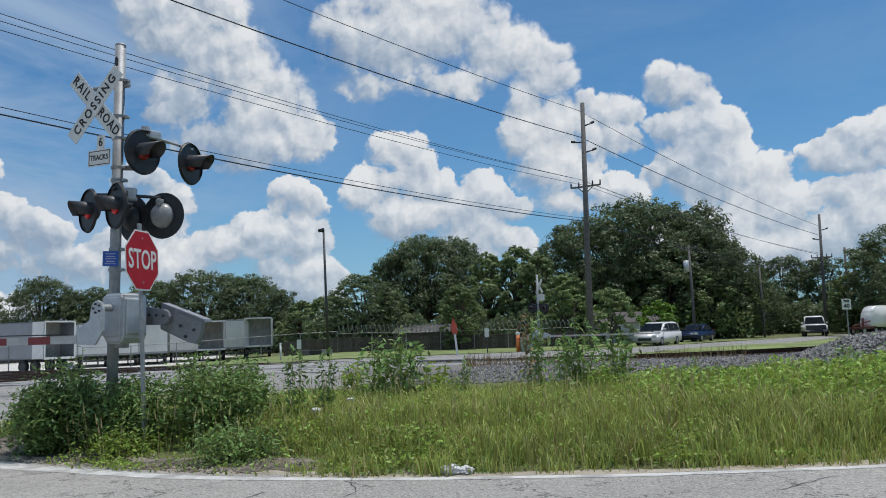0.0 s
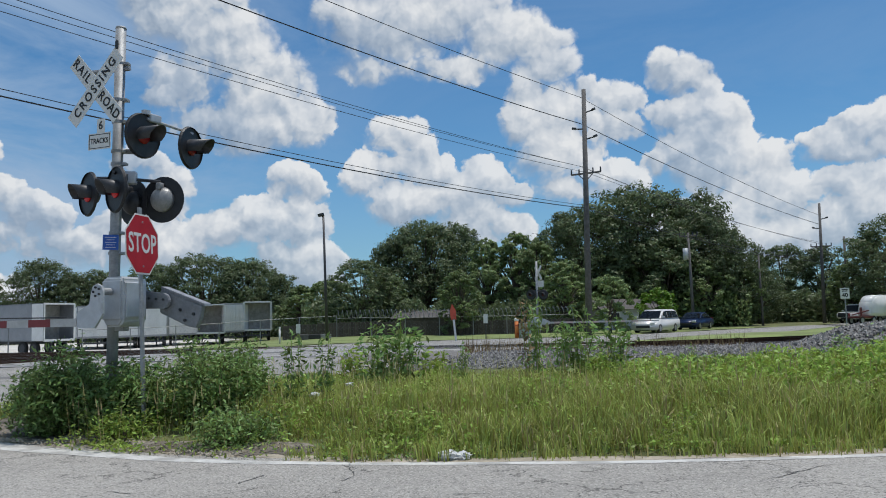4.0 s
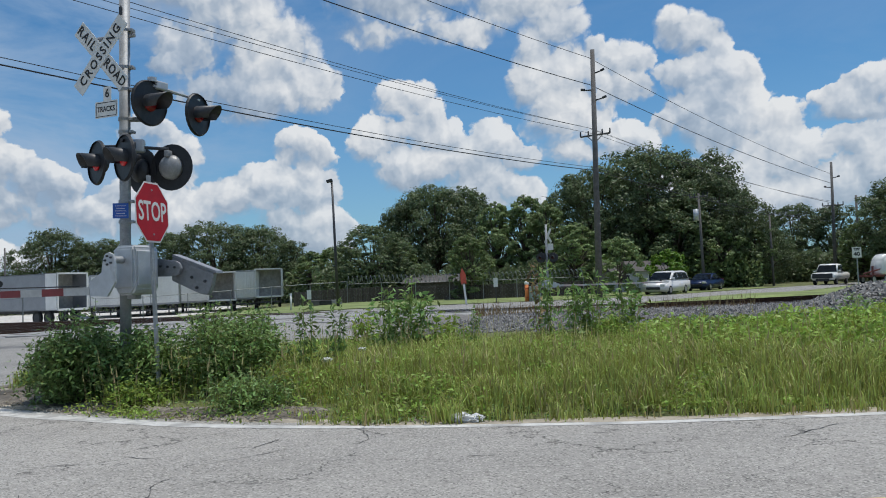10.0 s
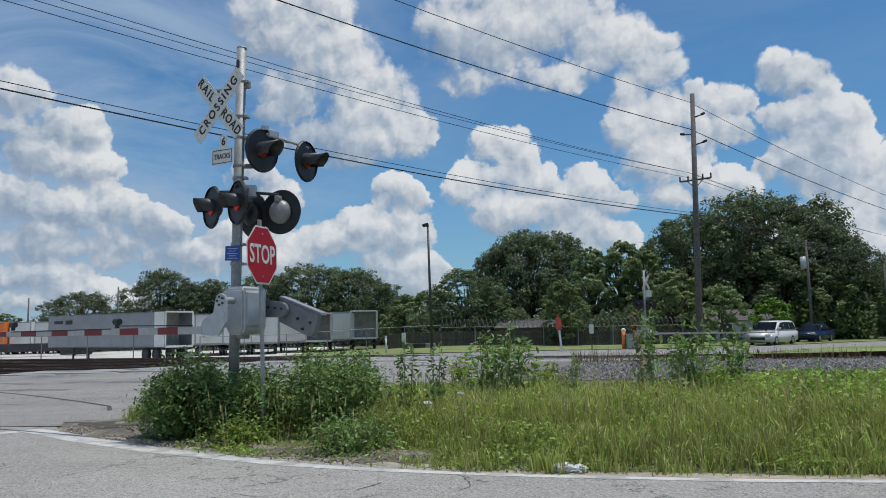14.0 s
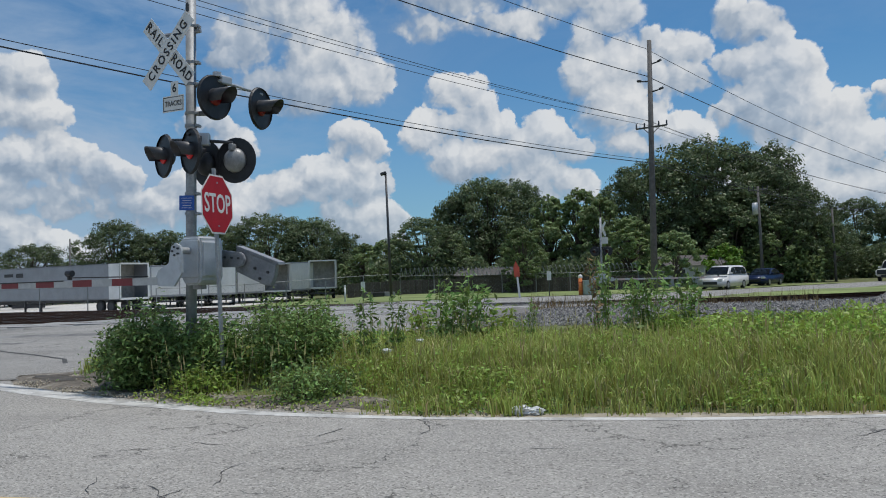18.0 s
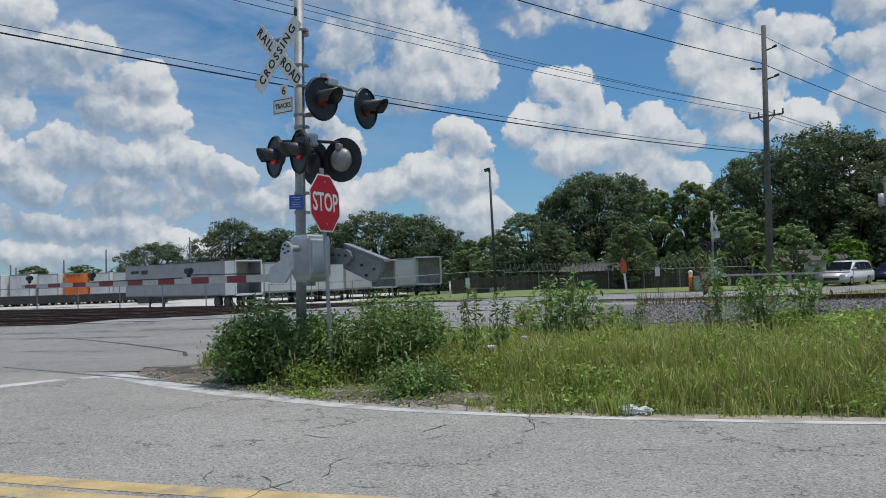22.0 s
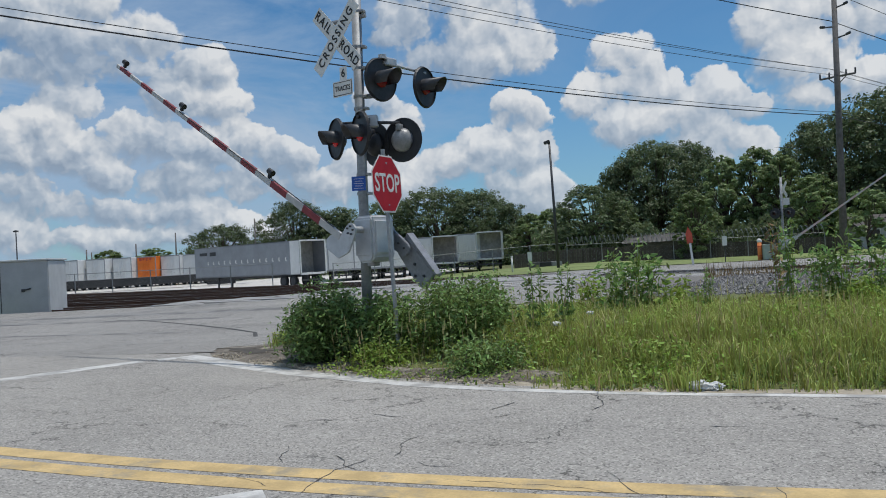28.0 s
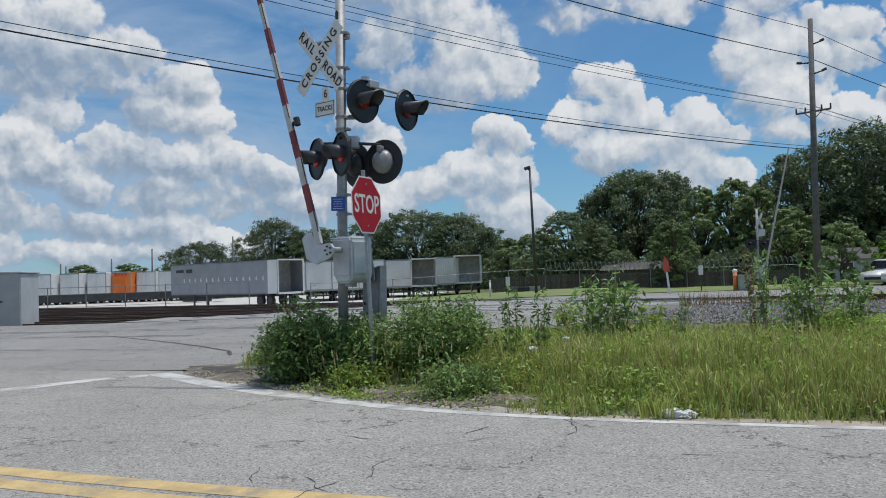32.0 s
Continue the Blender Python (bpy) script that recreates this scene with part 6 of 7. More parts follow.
    part("counterweight", bm, M["alu"], g, "grey counterweight")
    px = 0.5
    for i in range(17):
        bm = bmesh.new()
        box(bm, (0.40, 0.045, 0.12 - 0.003 * i), (px + 0.2, 0, -0.2))
        part("beam_band", bm, M["faded_band"] if i % 2 else M["white_band"], g)
        px += 0.405
    for lx in (2.2, 4.8, 6.9):
        bm = bmesh.new()
        rod(bm, (lx, 0, -0.14), (lx, 0, 0.0), 0.05, 0.05, 8)
        part("arm_lamp", bm, M["black"], g)
    return g


FAR_HUB = Vector((5.55, 51.95, height(5.4, 52.3) + 1.15))
FAR_GATE = far_signal()


def far_gate_pose(up):
    return Matrix.Translation(FAR_HUB) @ Matrix.Rotation(math.atan2(-0.407, 0.914), 4, "Z") @ pose(0, 0, 0, 0, -up, 0)


# ---- vehicles ----
def wheel(parent, x, y, r, rim="rim"):
    bm = bmesh.new()
    rod(bm, (0, -0.11, 0), (0, 0.11, 0), r, r, 22)
    bmesh.ops.bevel(bm, geom=[e for e in bm.edges if abs(e.verts[0].co.y - e.verts[1].co.y) < 1e-4], offset=0.03, segments=2, affect="EDGES")
    w = part("wheel", bm, M["tyre"], parent, "black tyre with an alloy rim", pose(x, y, r))
    bm = bmesh.new()
    rod(bm, (0, -0.118, 0), (0, 0.118, 0), r * 0.62, r * 0.62, 18)
    part("rim", bm, M[rim], w)


def taper(vs, z0, z1, inset):
    for v in vs:
        k = max(0.0, (v.co.z - z0) / (z1 - z0))
        v.co.y *= 1 - inset * k


def vehicle(name, label, lower, cabin, side_glass, width, wheels, paint, screen, rear, r=0.33, roof=None):
    """A road vehicle, nose along +x. lower and cabin are side outlines (x, z)."""
    t = thing(name, label, name.replace("_", " "))
    bm = bmesh.new()
    prism(bm, lower, width)
    bmesh.ops.bevel(bm, geom=list(bm.edges), offset=0.10, segments=3, affect="EDGES", clamp_overlap=True)
    part("body", bm, paint, t, "", None, True)
    bm = bmesh.new()
    zs = [z for _, z in cabin]
    vs = prism(bm, cabin, width * 0.97)
    taper(vs, min(zs), max(zs), 0.20)
    bmesh.ops.bevel(bm, geom=list(bm.edges), offset=0.08, segments=3, affect="EDGES", clamp_overlap=True)
    part("cabin", bm, paint, t, "", None, True)
    for pane in side_glass:
        for s in (-1, 1):
            bm = bmesh.new()
            vs = prism(bm, pane, 0.02)
            for v in vs:
                k = (v.co.z - min(zs)) / (max(zs) - min(zs))
                v.co.y = v.co.y + s * (width * 0.485 * (1 - 0.20 * k) + 0.004)
            part("side_window", bm, M["glass"], t, "dark side window")
    for nm, quad in (("windscreen", screen), ("rear_window", rear)):
        (x0, z0), (x1, z1) = quad
        bm = bmesh.new()
        h0, h1 = width * 0.43, width * 0.36
        a = [bm.verts.new(p) for p in ((x0, -h0, z0), (x0, h0, z0), (x1, h1, z1), (x1, -h1, z1))]
        bm.faces.new(a)
        bmesh.ops.solidify(bm, geom=list(bm.faces), thickness=0.015)
        part(nm, bm, M["glass"], t, "dark glass")
    x_front, x_back = max(x for x, _ in lower), min(x for x, _ in lower)
    for s in (-1, 1):
        bm = bmesh.new()
        box(bm, (0.14, 0.34, 0.16), (x_front - 0.08, s * (width / 2 - 0.24), 0.70), 0.03)
        part("headlight", bm, M["sign_white"], t, "clear headlight")
        bm = bmesh.new()
        box(bm, (0.08, 0.2, 0.28), (x_back + 0.03, s * (width / 2 - 0.16), 0.85), 0.02)
        part("tail_light", bm, M["red_band"], t, "red tail light")
        bm = bmesh.new()
        box(bm, (0.12, 0.2, 0.14), (screen[0][0] - 0.25, s * (width / 2 + 0.08), screen[0][1] + 0.08), 0.03)
        part("mirror", bm, paint, t)
    bm = bmesh.new()
    box(bm, (0.06, width * 0.56, 0.20), (x_front - 0.015, 0, 0.48), 0.02)
    part("grille", bm, M["black"], t, "dark front grille")
    for x, y in wheels:
        wheel(t, x, y, r)
    return t


def minivan(paint, label):
    return vehicle("minivan", label, [(-2.5, 0.32), (-2.52, 0.95), (-2.4, 1.05), (1.2, 1.08), (2.3, 0.82), (2.52, 0.6), (2.5, 0.28), (1.9, 0.2), (-2.0, 0.2)],
                   [(-2.42, 1.0), (-2.15, 1.68), (-1.6, 1.75), (0.2, 1.74), (0.55, 1.66), (1.45, 1.04)],
                   [[(-2.15, 1.12), (-2.0, 1.58), (-1.15, 1.62), (-1.15, 1.1)], [(-1.08, 1.1), (-1.08, 1.62), (-0.15, 1.62), (-0.15, 1.1)], [(-0.08, 1.1), (-0.08, 1.62), (0.45, 1.56), (1.0, 1.1)]],
                   1.92, ((1.55, -0.86), (1.55, 0.86), (-1.45, -0.86), (-1.45, 0.86)), paint, ((1.40, 1.10), (0.62, 1.64)), ((-2.44, 1.08), (-2.2, 1.62)), 0.34)


def sedan(paint, label):
    return vehicle("sedan", label, [(-2.4, 0.34), (-2.42, 0.9), (-1.6, 0.98), (1.0, 0.95), (2.1, 0.78), (2.42, 0.58), (2.4, 0.28), (1.9, 0.2), (-2.0, 0.2)],
                   [(-1.95, 0.92), (-1.0, 1.42), (-0.2, 1.46), (0.25, 1.40), (1.25, 0.90)],
                   [[(-1.55, 1.0), (-0.95, 1.34), (-0.35, 1.37), (-0.35, 0.99)], [(-0.28, 0.99), (-0.28, 1.37), (0.2, 1.32), (0.85, 0.98)]],
                   1.82, ((1.5, -0.81), (1.5, 0.81), (-1.4, -0.81), (-1.4, 0.81)), paint, ((1.2, 0.95), (0.34, 1.38)), ((-1.88, 0.98), (-1.08, 1.39)), 0.33)


def pickup(label):
    t = vehicle("pickup", label, [(-3.0, 0.55), (-3.02, 1.08), (1.5, 1.12), (2.85, 1.06), (3.0, 0.9), (3.0, 0.5), (2.6, 0.42), (-2.7, 0.42)],
                [(-0.95, 1.05), (-0.8, 1.86), (0.6, 1.90), (0.9, 1.82), (1.5, 1.08)],
                [[(-0.75, 1.18), (-0.68, 1.74), (0.0, 1.76), (0.0, 1.16)], [(0.08, 1.16), (0.08, 1.76), (0.75, 1.72), (1.15, 1.16)]],
                2.0, ((2.0, -0.88), (2.0, 0.88), (-1.85, -0.88), (-1.85, 0.88)), M["car_white"], ((1.47, 1.16), (0.98, 1.78)), ((-0.96, 1.2), (-0.86, 1.76)), 0.40)
    bm = bmesh.new()
    box(bm, (0.1, 1.7, 0.42), (3.0, 0, 0.82), 0.03)
    part("black_grille", bm, M["black"], t, "large black front grille")
    bm = bmesh.new()
    box(bm, (1.75, 1.6, 0.06), (-2.05, 0, 1.10))
    part("bed_cover", bm, M["dark_inside"], t, "dark open load bed")
    return t


FAR = 1.11


def road_pose(x, y, heading):
    """heading: degrees from +x, of the nose."""
    return pose(x * FAR, y * FAR, height(x * FAR, y * FAR), 0, 0, heading)


VAN = minivan(M["silver"], "silver minivan waiting before the crossing")
CAR = sedan(M["navy"], "dark blue sedan waiting behind the minivan")
CAR.matrix_basis = road_pose(18.6, 63.2, 236)
PICKUP_A = pickup("white crew cab pickup turning round on the road")
PICKUP_B = pickup("white crew cab pickup with a black grille waiting in line")


def parked_truck():
    t = thing("parked_truck", "white round-roofed truck body on a rusty maroon chassis", "truck", pose(38.3, 74.3, height(38.3, 74.3), 0, 0, 200) @ Matrix.Diagonal((0.58, 0.62, 0.78, 1)))
    bm = bmesh.new()
    prism(bm, [(-2.6, 0.9), (-2.6, 3.3), (0.6, 3.35), (1.5, 3.2), (2.2, 2.6), (2.6, 1.5), (2.6, 0.9)], 2.4)
    bmesh.ops.bevel(bm, geom=list(bm.edges), offset=0.15, segments=3, affect="EDGES", clamp_overlap=True)
    part("body", bm, M["car_white"], t, "white rounded body", None, True)
    bm = bmesh.new()
    box(bm, (3.0, 2.2, 0.25), (3.2, 0, 0.85), 0.03)
    for i in range(5):
        box(bm, (0.12, 0.12, 1.1), (1.9 + 0.55 * i, -0.9 + 0.4 * i, 1.4), 0.01)
    rod(bm, (1.8, -1.0, 1.9), (4.6, 0.9, 1.3), 0.07)
    rod(bm, (2.2, 1.0, 1.7), (4.4, -0.6, 1.1), 0.07)
    part("chassis", bm, M["maroon"], t, "rusty maroon chassis and fittings")
    for x, y in ((1.9, -1.0), (1.9, 1.0), (-1.6, -1.0), (-1.6, 1.0), (4.2, -1.0), (4.2, 1.0)):
        wheel(t, x, y, 0.48)
    s = thing("speed_sign", "white rectangular speed limit sign on a thin post", "road sign", pose(21.6, 45.1, height(21.6, 45.1)) @ facing(-0.45, -0.89))
    bm = bmesh.new()
    box(bm, (0.06, 0.05, 2.4), (0, 0.03, 1.2))
    part("post", bm, M["galv"], s)
    bm = bmesh.new()
    box(bm, (0.46, 0.01, 0.58), (0, 0, 2.05))
    part("sign_board", bm, M["sign_white"], s)
    words("lettering", "40", 0.30, M["letter"], s, pose(0, -0.008, 1.95), 0.01)
    bm = bmesh.new()
    box(bm, (0.3, 0.004, 0.05), (0, -0.007, 2.26))
    box(bm, (0.26, 0.004, 0.05), (0, -0.007, 2.18))
    part("lines", bm, M["letter"], s)
    b = thing("shed", "grey metal shed with a pale gable beyond the gravel", "shed", pose(46.5, 73.0, height(46.5, 73.0), 0, 0, 25))
    bm = bmesh.new()
    box(bm, (9.0, 6.0, 2.6), (0, 0, 1.3))
    part("wall", bm, M["house_wall"], b)
    bm = bmesh.new()
    prism(bm, [(-3.4, 2.6), (3.4, 2.6), (0, 4.4)], 9.6, pose(0, 0, 0, 0, 0, 90))
    part("roof", bm, M["concrete"], b, "grey pitched roof")


parked_truck()


# ---- freight yard ----
def trailer(label, paint, length, wide=2.55, tall=2.75, floor=1.0, open_door=False, decor=False):
    """A box trailer, rear end at the origin facing -y, body along +y."""
    t = thing("trailer", label, "trailer", group="parked freight trailers")
    bm = bmesh.new()
    if open_door:
        for s in (-1, 1):
            box(bm, (0.06, length, tall), (s * (wide / 2 - 0.03), length / 2, floor + tall / 2))
            box(bm, (wide, length, 0.08), (0, length / 2, floor + tall / 2 + s * (tall / 2 - 0.04)))
        box(bm, (wide, 0.06, tall), (0, length - 0.03, floor + tall / 2))
    else:
        box(bm, (wide, length, tall), (0, length / 2, floor + tall / 2), 0.04)
    part("body", bm, paint, t)
    bm = bmesh.new()
    box(bm, (wide + 0.02, 0.06, 0.12), (0, -0.02, floor + tall - 0.05), 0.01)
    box(bm, (wide + 0.02, 0.06, 0.16), (0, -0.02, floor + 0.06), 0.01)
    for s in (-1, 1):
        box(bm, (0.1, 0.06, tall), (s * (wide / 2 - 0.04), -0.02, floor + tall / 2), 0.01)
    part("rear_frame", bm, M["galv"] if not open_door else M["trailer_white"], t)
    if open_door:
        for s in (-1, 1):
            bm = bmesh.new()
            box(bm, (0.05, 1.2, tall - 0.1), (s * (wide / 2 + 0.06), 0.6, floor + tall / 2), 0.01)
            part("door", bm, M["trailer_white"], t, "white door folded back")
        # added backing near the doorway, so the hollow looks grey and not black
        bm = bmesh.new()
        box(bm, (wide - 0.14, 0.04, tall - 0.18), (0, 1.6, floor + tall / 2))
        part("bulkhead", bm, M["trailer_inside"], t, "grey panel added for the roof-lit inside")
    else:
        for s in (-1, 1):
            bm = bmesh.new()
            box(bm, (wide / 2 - 0.12, 0.04, tall - 0.3), (s * (wide / 4 - 0.02), -0.022, floor + tall / 2), 0.01)
            for q in (0.22, 0.42):
                rod(bm, (s * q, -0.06, floor + 0.2), (s * q, -0.06, floor + tall - 0.2), 0.02, 0.02, 6)
            part("door", bm, paint, t)
    for s in (-1, 1):
        for i in range(int(length / 1.22) if decor else 0):
            bm = bmesh.new()
            box(bm, (0.03, 0.05, tall - 0.2), (s * (wide / 2 + 0.01), 0.6 + 1.22 * i, floor + tall / 2))
            part("side_rib", bm, paint, t)
    bm = bmesh.new()
    for s in (-1, 1):
        box(bm, (0.15, length - 0.5, 0.18), (s * 0.5, length / 2, floor - 0.09))
    box(bm, (wide - 0.3, 0.12, 0.14), (0, 0.05, 0.55))
    for s in (-1, 1):
        box(bm, (0.1, 0.1, 0.6), (s * 0.6, 0.05, 0.85))
        box(bm, (0.12, 0.14, 1.15), (s * 0.7, length - 3.0, 0.6))
    rod(bm, (-0.7, length - 3.0, 0.7), (0.7, length - 3.0, 0.7), 0.04)
    rod(bm, (0.7, length - 3.0, 0.3), (0.4, length - 4.4, 1.1), 0.04)
    rod(bm, (-0.7, length - 3.0, 0.3), (-0.4, length - 4.4, 1.1), 0.04)
    part("chassis", bm, M["dark_metal"], t, "dark chassis and landing legs")
    for y in (1.2, 2.5):
        for s in (-1, 1):
            wheel(t, s * (wide / 2 - 0.2), y, 0.5, "dark_metal")
            t.children[-1].matrix_basis = pose(s * (wide / 2 - 0.2), y, 0.5, 0, 0, 90)
    return t


def yard():
    def stand(t, az, d, heading):
        x, y = d * math.sin(radians(az)), d * math.cos(radians(az))
        t.matrix_basis = pose(x, y, height(x, y) + 0.04, 0, 0, heading)
        return t

    # the long grey trailer shows its side and its open rear end
    long = trailer("long dull grey aluminium box trailer with an open rear", M["trailer_grey"], 16.2, open_door=True)
    x, y = -28.8, 59.4
    long.matrix_basis = pose(x, y, height(x, y) + 0.04, 0, 0, 63)
    for i in range(15):
        bm = bmesh.new()
        prism(bm, [(0.0, 0.0), (0.2, 0.0), (0.28, 0.14), (0.2, 0.32), (0.08, 0.3), (0.16, 0.16)], 0.012, Matrix.Translation((0, 0.8 + 0.92 * i, 2.15)) @ pose(0, 0, 0, 0, 0, 90) @ pose(0, 1.298, 0))
        part("pale_marking", bm, M["sign_white"], long, "pale scuff marking on the side")
    bm = bmesh.new()
    box(bm, (0.012, 1.3, 0.26), (-1.298, 14.6, 3.15))
    box(bm, (0.012, 1.0, 0.34), (-1.298, 13.0, 3.13))
    part("marks", bm, M["black"], long, "dark unreadable lettering")
    # the brown entry is a white trailer coloured for its shaded inside
    rears = ((-23.9, 76, "white", 6, False), (-22.1, 76, "white", 6, False), (-20.3, 77, "white", 6, False), (-18.4, 81, "white", 5, False), (-16.6, 80, "brown", 5, True), (-15.0, 81, "white", 8, False), (-13.5, 80, "white", 6, True))
    for az, d, paint, turn, opened in rears:
        stand(trailer("white box trailer with open rear doors" if opened else "white box trailer with closed rear doors", M[{"white": "trailer_white", "grey": "trailer_grey", "brown": "brown"}[paint]], 12.0, open_door=opened), az, d, -az + turn - 4)
    row = ((-46.6, "white"), (-44.8, "white"), (-43.2, "white"), (-41.5, "white"), (-39.9, "white"), (-38.3, "white"), (-36.8, "orange"), (-35.3, "white"), (-33.9, "white"), (-32.5, "white"))
    for i, (az, paint) in enumerate(row):
        m = {"white": "trailer_white", "grey": "trailer_grey", "orange": "orange"}[paint]
        b = stand(trailer("orange box trailer in the far row" if paint == "orange" else "white box trailer in the far row", M[m], 9.0, tall=2.7), az, 109 - 0.55 * i, 5)
        if paint == "orange":
            bm = bmesh.new()
            for k in range(4):
                box(bm, (0.34, 0.02, 0.42 - 0.1 * (k % 2)), (-0.75 + 0.44 * k, -0.055, 3.4))
            part("logo_bars", bm, M["marker_red"], b, "dark red unreadable logo")
    # dark railcar underframe in front of the row
    w = thing("flat_wagon", "long dark low flat railway wagon before the trailers", "flat wagon", pose(-59.0, 71.5, height(-59, 71.5), 0, 0, 33))
    bm = bmesh.new()
    box(bm, (30.0, 2.4, 0.8), (0, 0, 0.95), 0.04)
    part("deck", bm, M["dark_inside"], w, "dark rusty deck")
    for x in (-12, 12):
        bm = bmesh.new()
        box(bm, (3.0, 2.0, 0.5), (x, 0, 0.4), 0.05)
        part("bogie", bm, M["dark_metal"], w)


yard()


def chain_fence(name, label, a, b, tall, step, wires=0):
    """Posts, a top rail and wire mesh from a to b."""
    t = thing(name, label, "fence")
    a, b = Vector(a), Vector(b)
    n = max(1, round((b - a).length / step))
    pts = [a.lerp(b, i / n) for i in range(n + 1)]
    for p in pts:
        bm = bmesh.new()
        z = height(p.x, p.y)
        rod(bm, (p.x, p.y, z - 0.1), (p.x, p.y, z + tall + 0.05), 0.035, 0.035, 7)
        part("post", bm, M["chain"], t)
    for p, q in zip(pts, pts[1:]):
        bm = bmesh.new()
        rod(bm, (p.x, p.y, height(p.x, p.y) + tall), (q.x, q.y, height(q.x, q.y) + tall), 0.022, 0.022, 6)
        part("top_rail", bm, M["chain"], t)
        bm = bmesh.new()
        m = 9
        for k in range(-6, m + 1):
            for s in (1, -1):
                u0, u1 = k / m, k / m + tall / (p - q).length
                if s < 0:
                    u0, u1 = u1, u0
                z0, z1 = 0.05, tall
                c0, c1 = min(1, max(0, u0)), min(1, max(0, u1))
                if abs(c1 - c0) < 0.02:
                    continue
                f0, f1 = (c0 - u0) / (u1 - u0), (c1 - u0) / (u1 - u0)
                v0, v1 = p.lerp(q, c0), p.lerp(q, c1)
                rod(bm, (v0.x, v0.y, height(v0.x, v0.y) + z0 + (z1 - z0) * f0), (v1.x, v1.y, height(v1.x, v1.y) + z0 + (z1 - z0) * f1), 0.0022, 0.0022, 3)
        part("mesh_wire", bm, M["chain"], t)
    return t


def razor_coil(a, b, z, r, turns):
    verts, faces = [], []
    a, b = Vector(a), Vector(b)
    d = (b - a).normalized()
    side = Vector((-d.y, d.x, 0))
    n = turns * 10
    for i in range(n + 1):
        c = a.lerp(b, i / n)
        ang = 2 * math.pi * i / 10
        p = c + side * r * math.cos(ang) + Vector((0, 0, height(c.x, c.y) + z + r * math.sin(ang)))
        verts += [tuple(p), tuple(p + Vector((0, 0, 0.055)) + d * 0.03)]
    faces = [(2 * i, 2 * i + 2, 2 * i + 3, 2 * i + 1) for i in range(n)]
    return verts, faces


def fences():
    chain_fence("chain_link_fence", "thin grey chain-link fence along the freight yard", (-62.0, 46.0, 0), (-26.0, 47.5, 0), 1.75, 3.0)
    chain_fence("chain_link_fence", "thin grey chain-link fence along the freight yard", (-26.0, 57.0, 0), (-9.5, 66.5, 0), 1.75, 3.0)
    f = chain_fence("security_fence", "security fence topped with razor wire before dark boards", (-9.5, 66.5, 0), (10.0, 68.0, 0), 1.55, 3.0)
    v, fc = razor_coil((-9.5, 66.5, 0), (10.0, 68.0, 0), 1.84, 0.33, 54)
    cloud("razor_wire", v, fc, M["chain"], f, label="coiled razor wire")
    bd = thing("board_fence", "dark weathered upright board fence", "fence")
    bm = bmesh.new()
    box(bm, (0.19, 0.03, 1.2), (0, 0, 0.6), 0.004)
    me = mesh_of("board", bm, M["fence_dark"])
    for i in range(128):
        x = -14.0 + 0.2 * i
        y = 68.4 + 0.08 * x
        o = new("board", me)
        o.parent = bd
        o.matrix_basis = pose(x, y, height(x, y) + random.uniform(-0.03, 0.03), 0, random.uniform(-0.8, 0.8), 4.5)
    h = thing("house", "low pale grey house with a brown roof under the trees", "house", pose(16.5, 76.0, height(16.5, 76.0), 0, 0, 8))
    bm = bmesh.new()
    box(bm, (5.4, 6.0, 1.9), (0, 3, 0.95))
    part("wall", bm, M["house_wall"], h)
    bm = bmesh.new()
    prism(bm, [(-3.4, 1.9), (3.4, 1.9), (0, 2.9)], 6.0, pose(0, 3, 0, 0, 0, 90))
    part("roof", bm, M["house_roof"], h, "brown shingle roof")
    for x in (-1.6, 1.2):
        bm = bmesh.new()
        box(bm, (1.1, 0.06, 0.9), (x, -0.02, 1.2))
        w = part("window", bm, M["trailer_white"], h, "white framed window")
        bm = bmesh.new()
        box(bm, (0.94, 0.03, 0.74), (x, -0.06, 1.2))
        part("pane", bm, M["glass"], w)
    h = thing("house", "low brown house behind the board fence", "house", pose(-2.2, 72.0, height(-2.2, 72.0), 0, 0, -6))
    bm = bmesh.new()
    box(bm, (6.0, 6.0, 1.5), (0, 3, 0.75))
    part("wall", bm, M["house_roof"], h)
    bm = bmesh.new()
    prism(bm, [(-3.5, 1.5), (3.5, 1.5), (0, 2.2)], 6.6, pose(0, 3, 0, 0, 0, 90))
    part("roof", bm, M["house_roof"], h, "brown roof")
    m = thing("marker_post", "leaning red and white marker post", "marker post", pose(0.15, 40.2, height(0.15, 40.2), 0, -5, 0))
    bm = bmesh.new()
    box(bm, (0.10, 0.03, 1.1), (0, 0, 0.55), 0.005)
    part("post", bm, M["sign_white"], m)
    bm = bmesh.new()
    prism(bm, [(-0.13, 1.05), (0.13, 1.05), (0.15, 1.5), (0.0, 1.85), (-0.15, 1.5)], 0.03)
    part("flag", bm, M["marker_red"], m, "faded red flag panel")
    for px, py, tall in ((2.0, 50.0, 1.25), (-9.2, 48.5, 0.9)):
        m = thing("small_sign", "small white sign on a thin dark post", "sign", pose(px, py, height(px, py)))
        bm = bmesh.new()
        rod(bm, (0, 0, 0), (0, 0, tall), 0.03)
        part("post", bm, M["dark_metal"], m)
        bm = bmesh.new()
        box(bm, (0.26, 0.02, 0.55), (0, -0.03, tall), 0.005)
        part("board", bm, M["sign_white"], m)
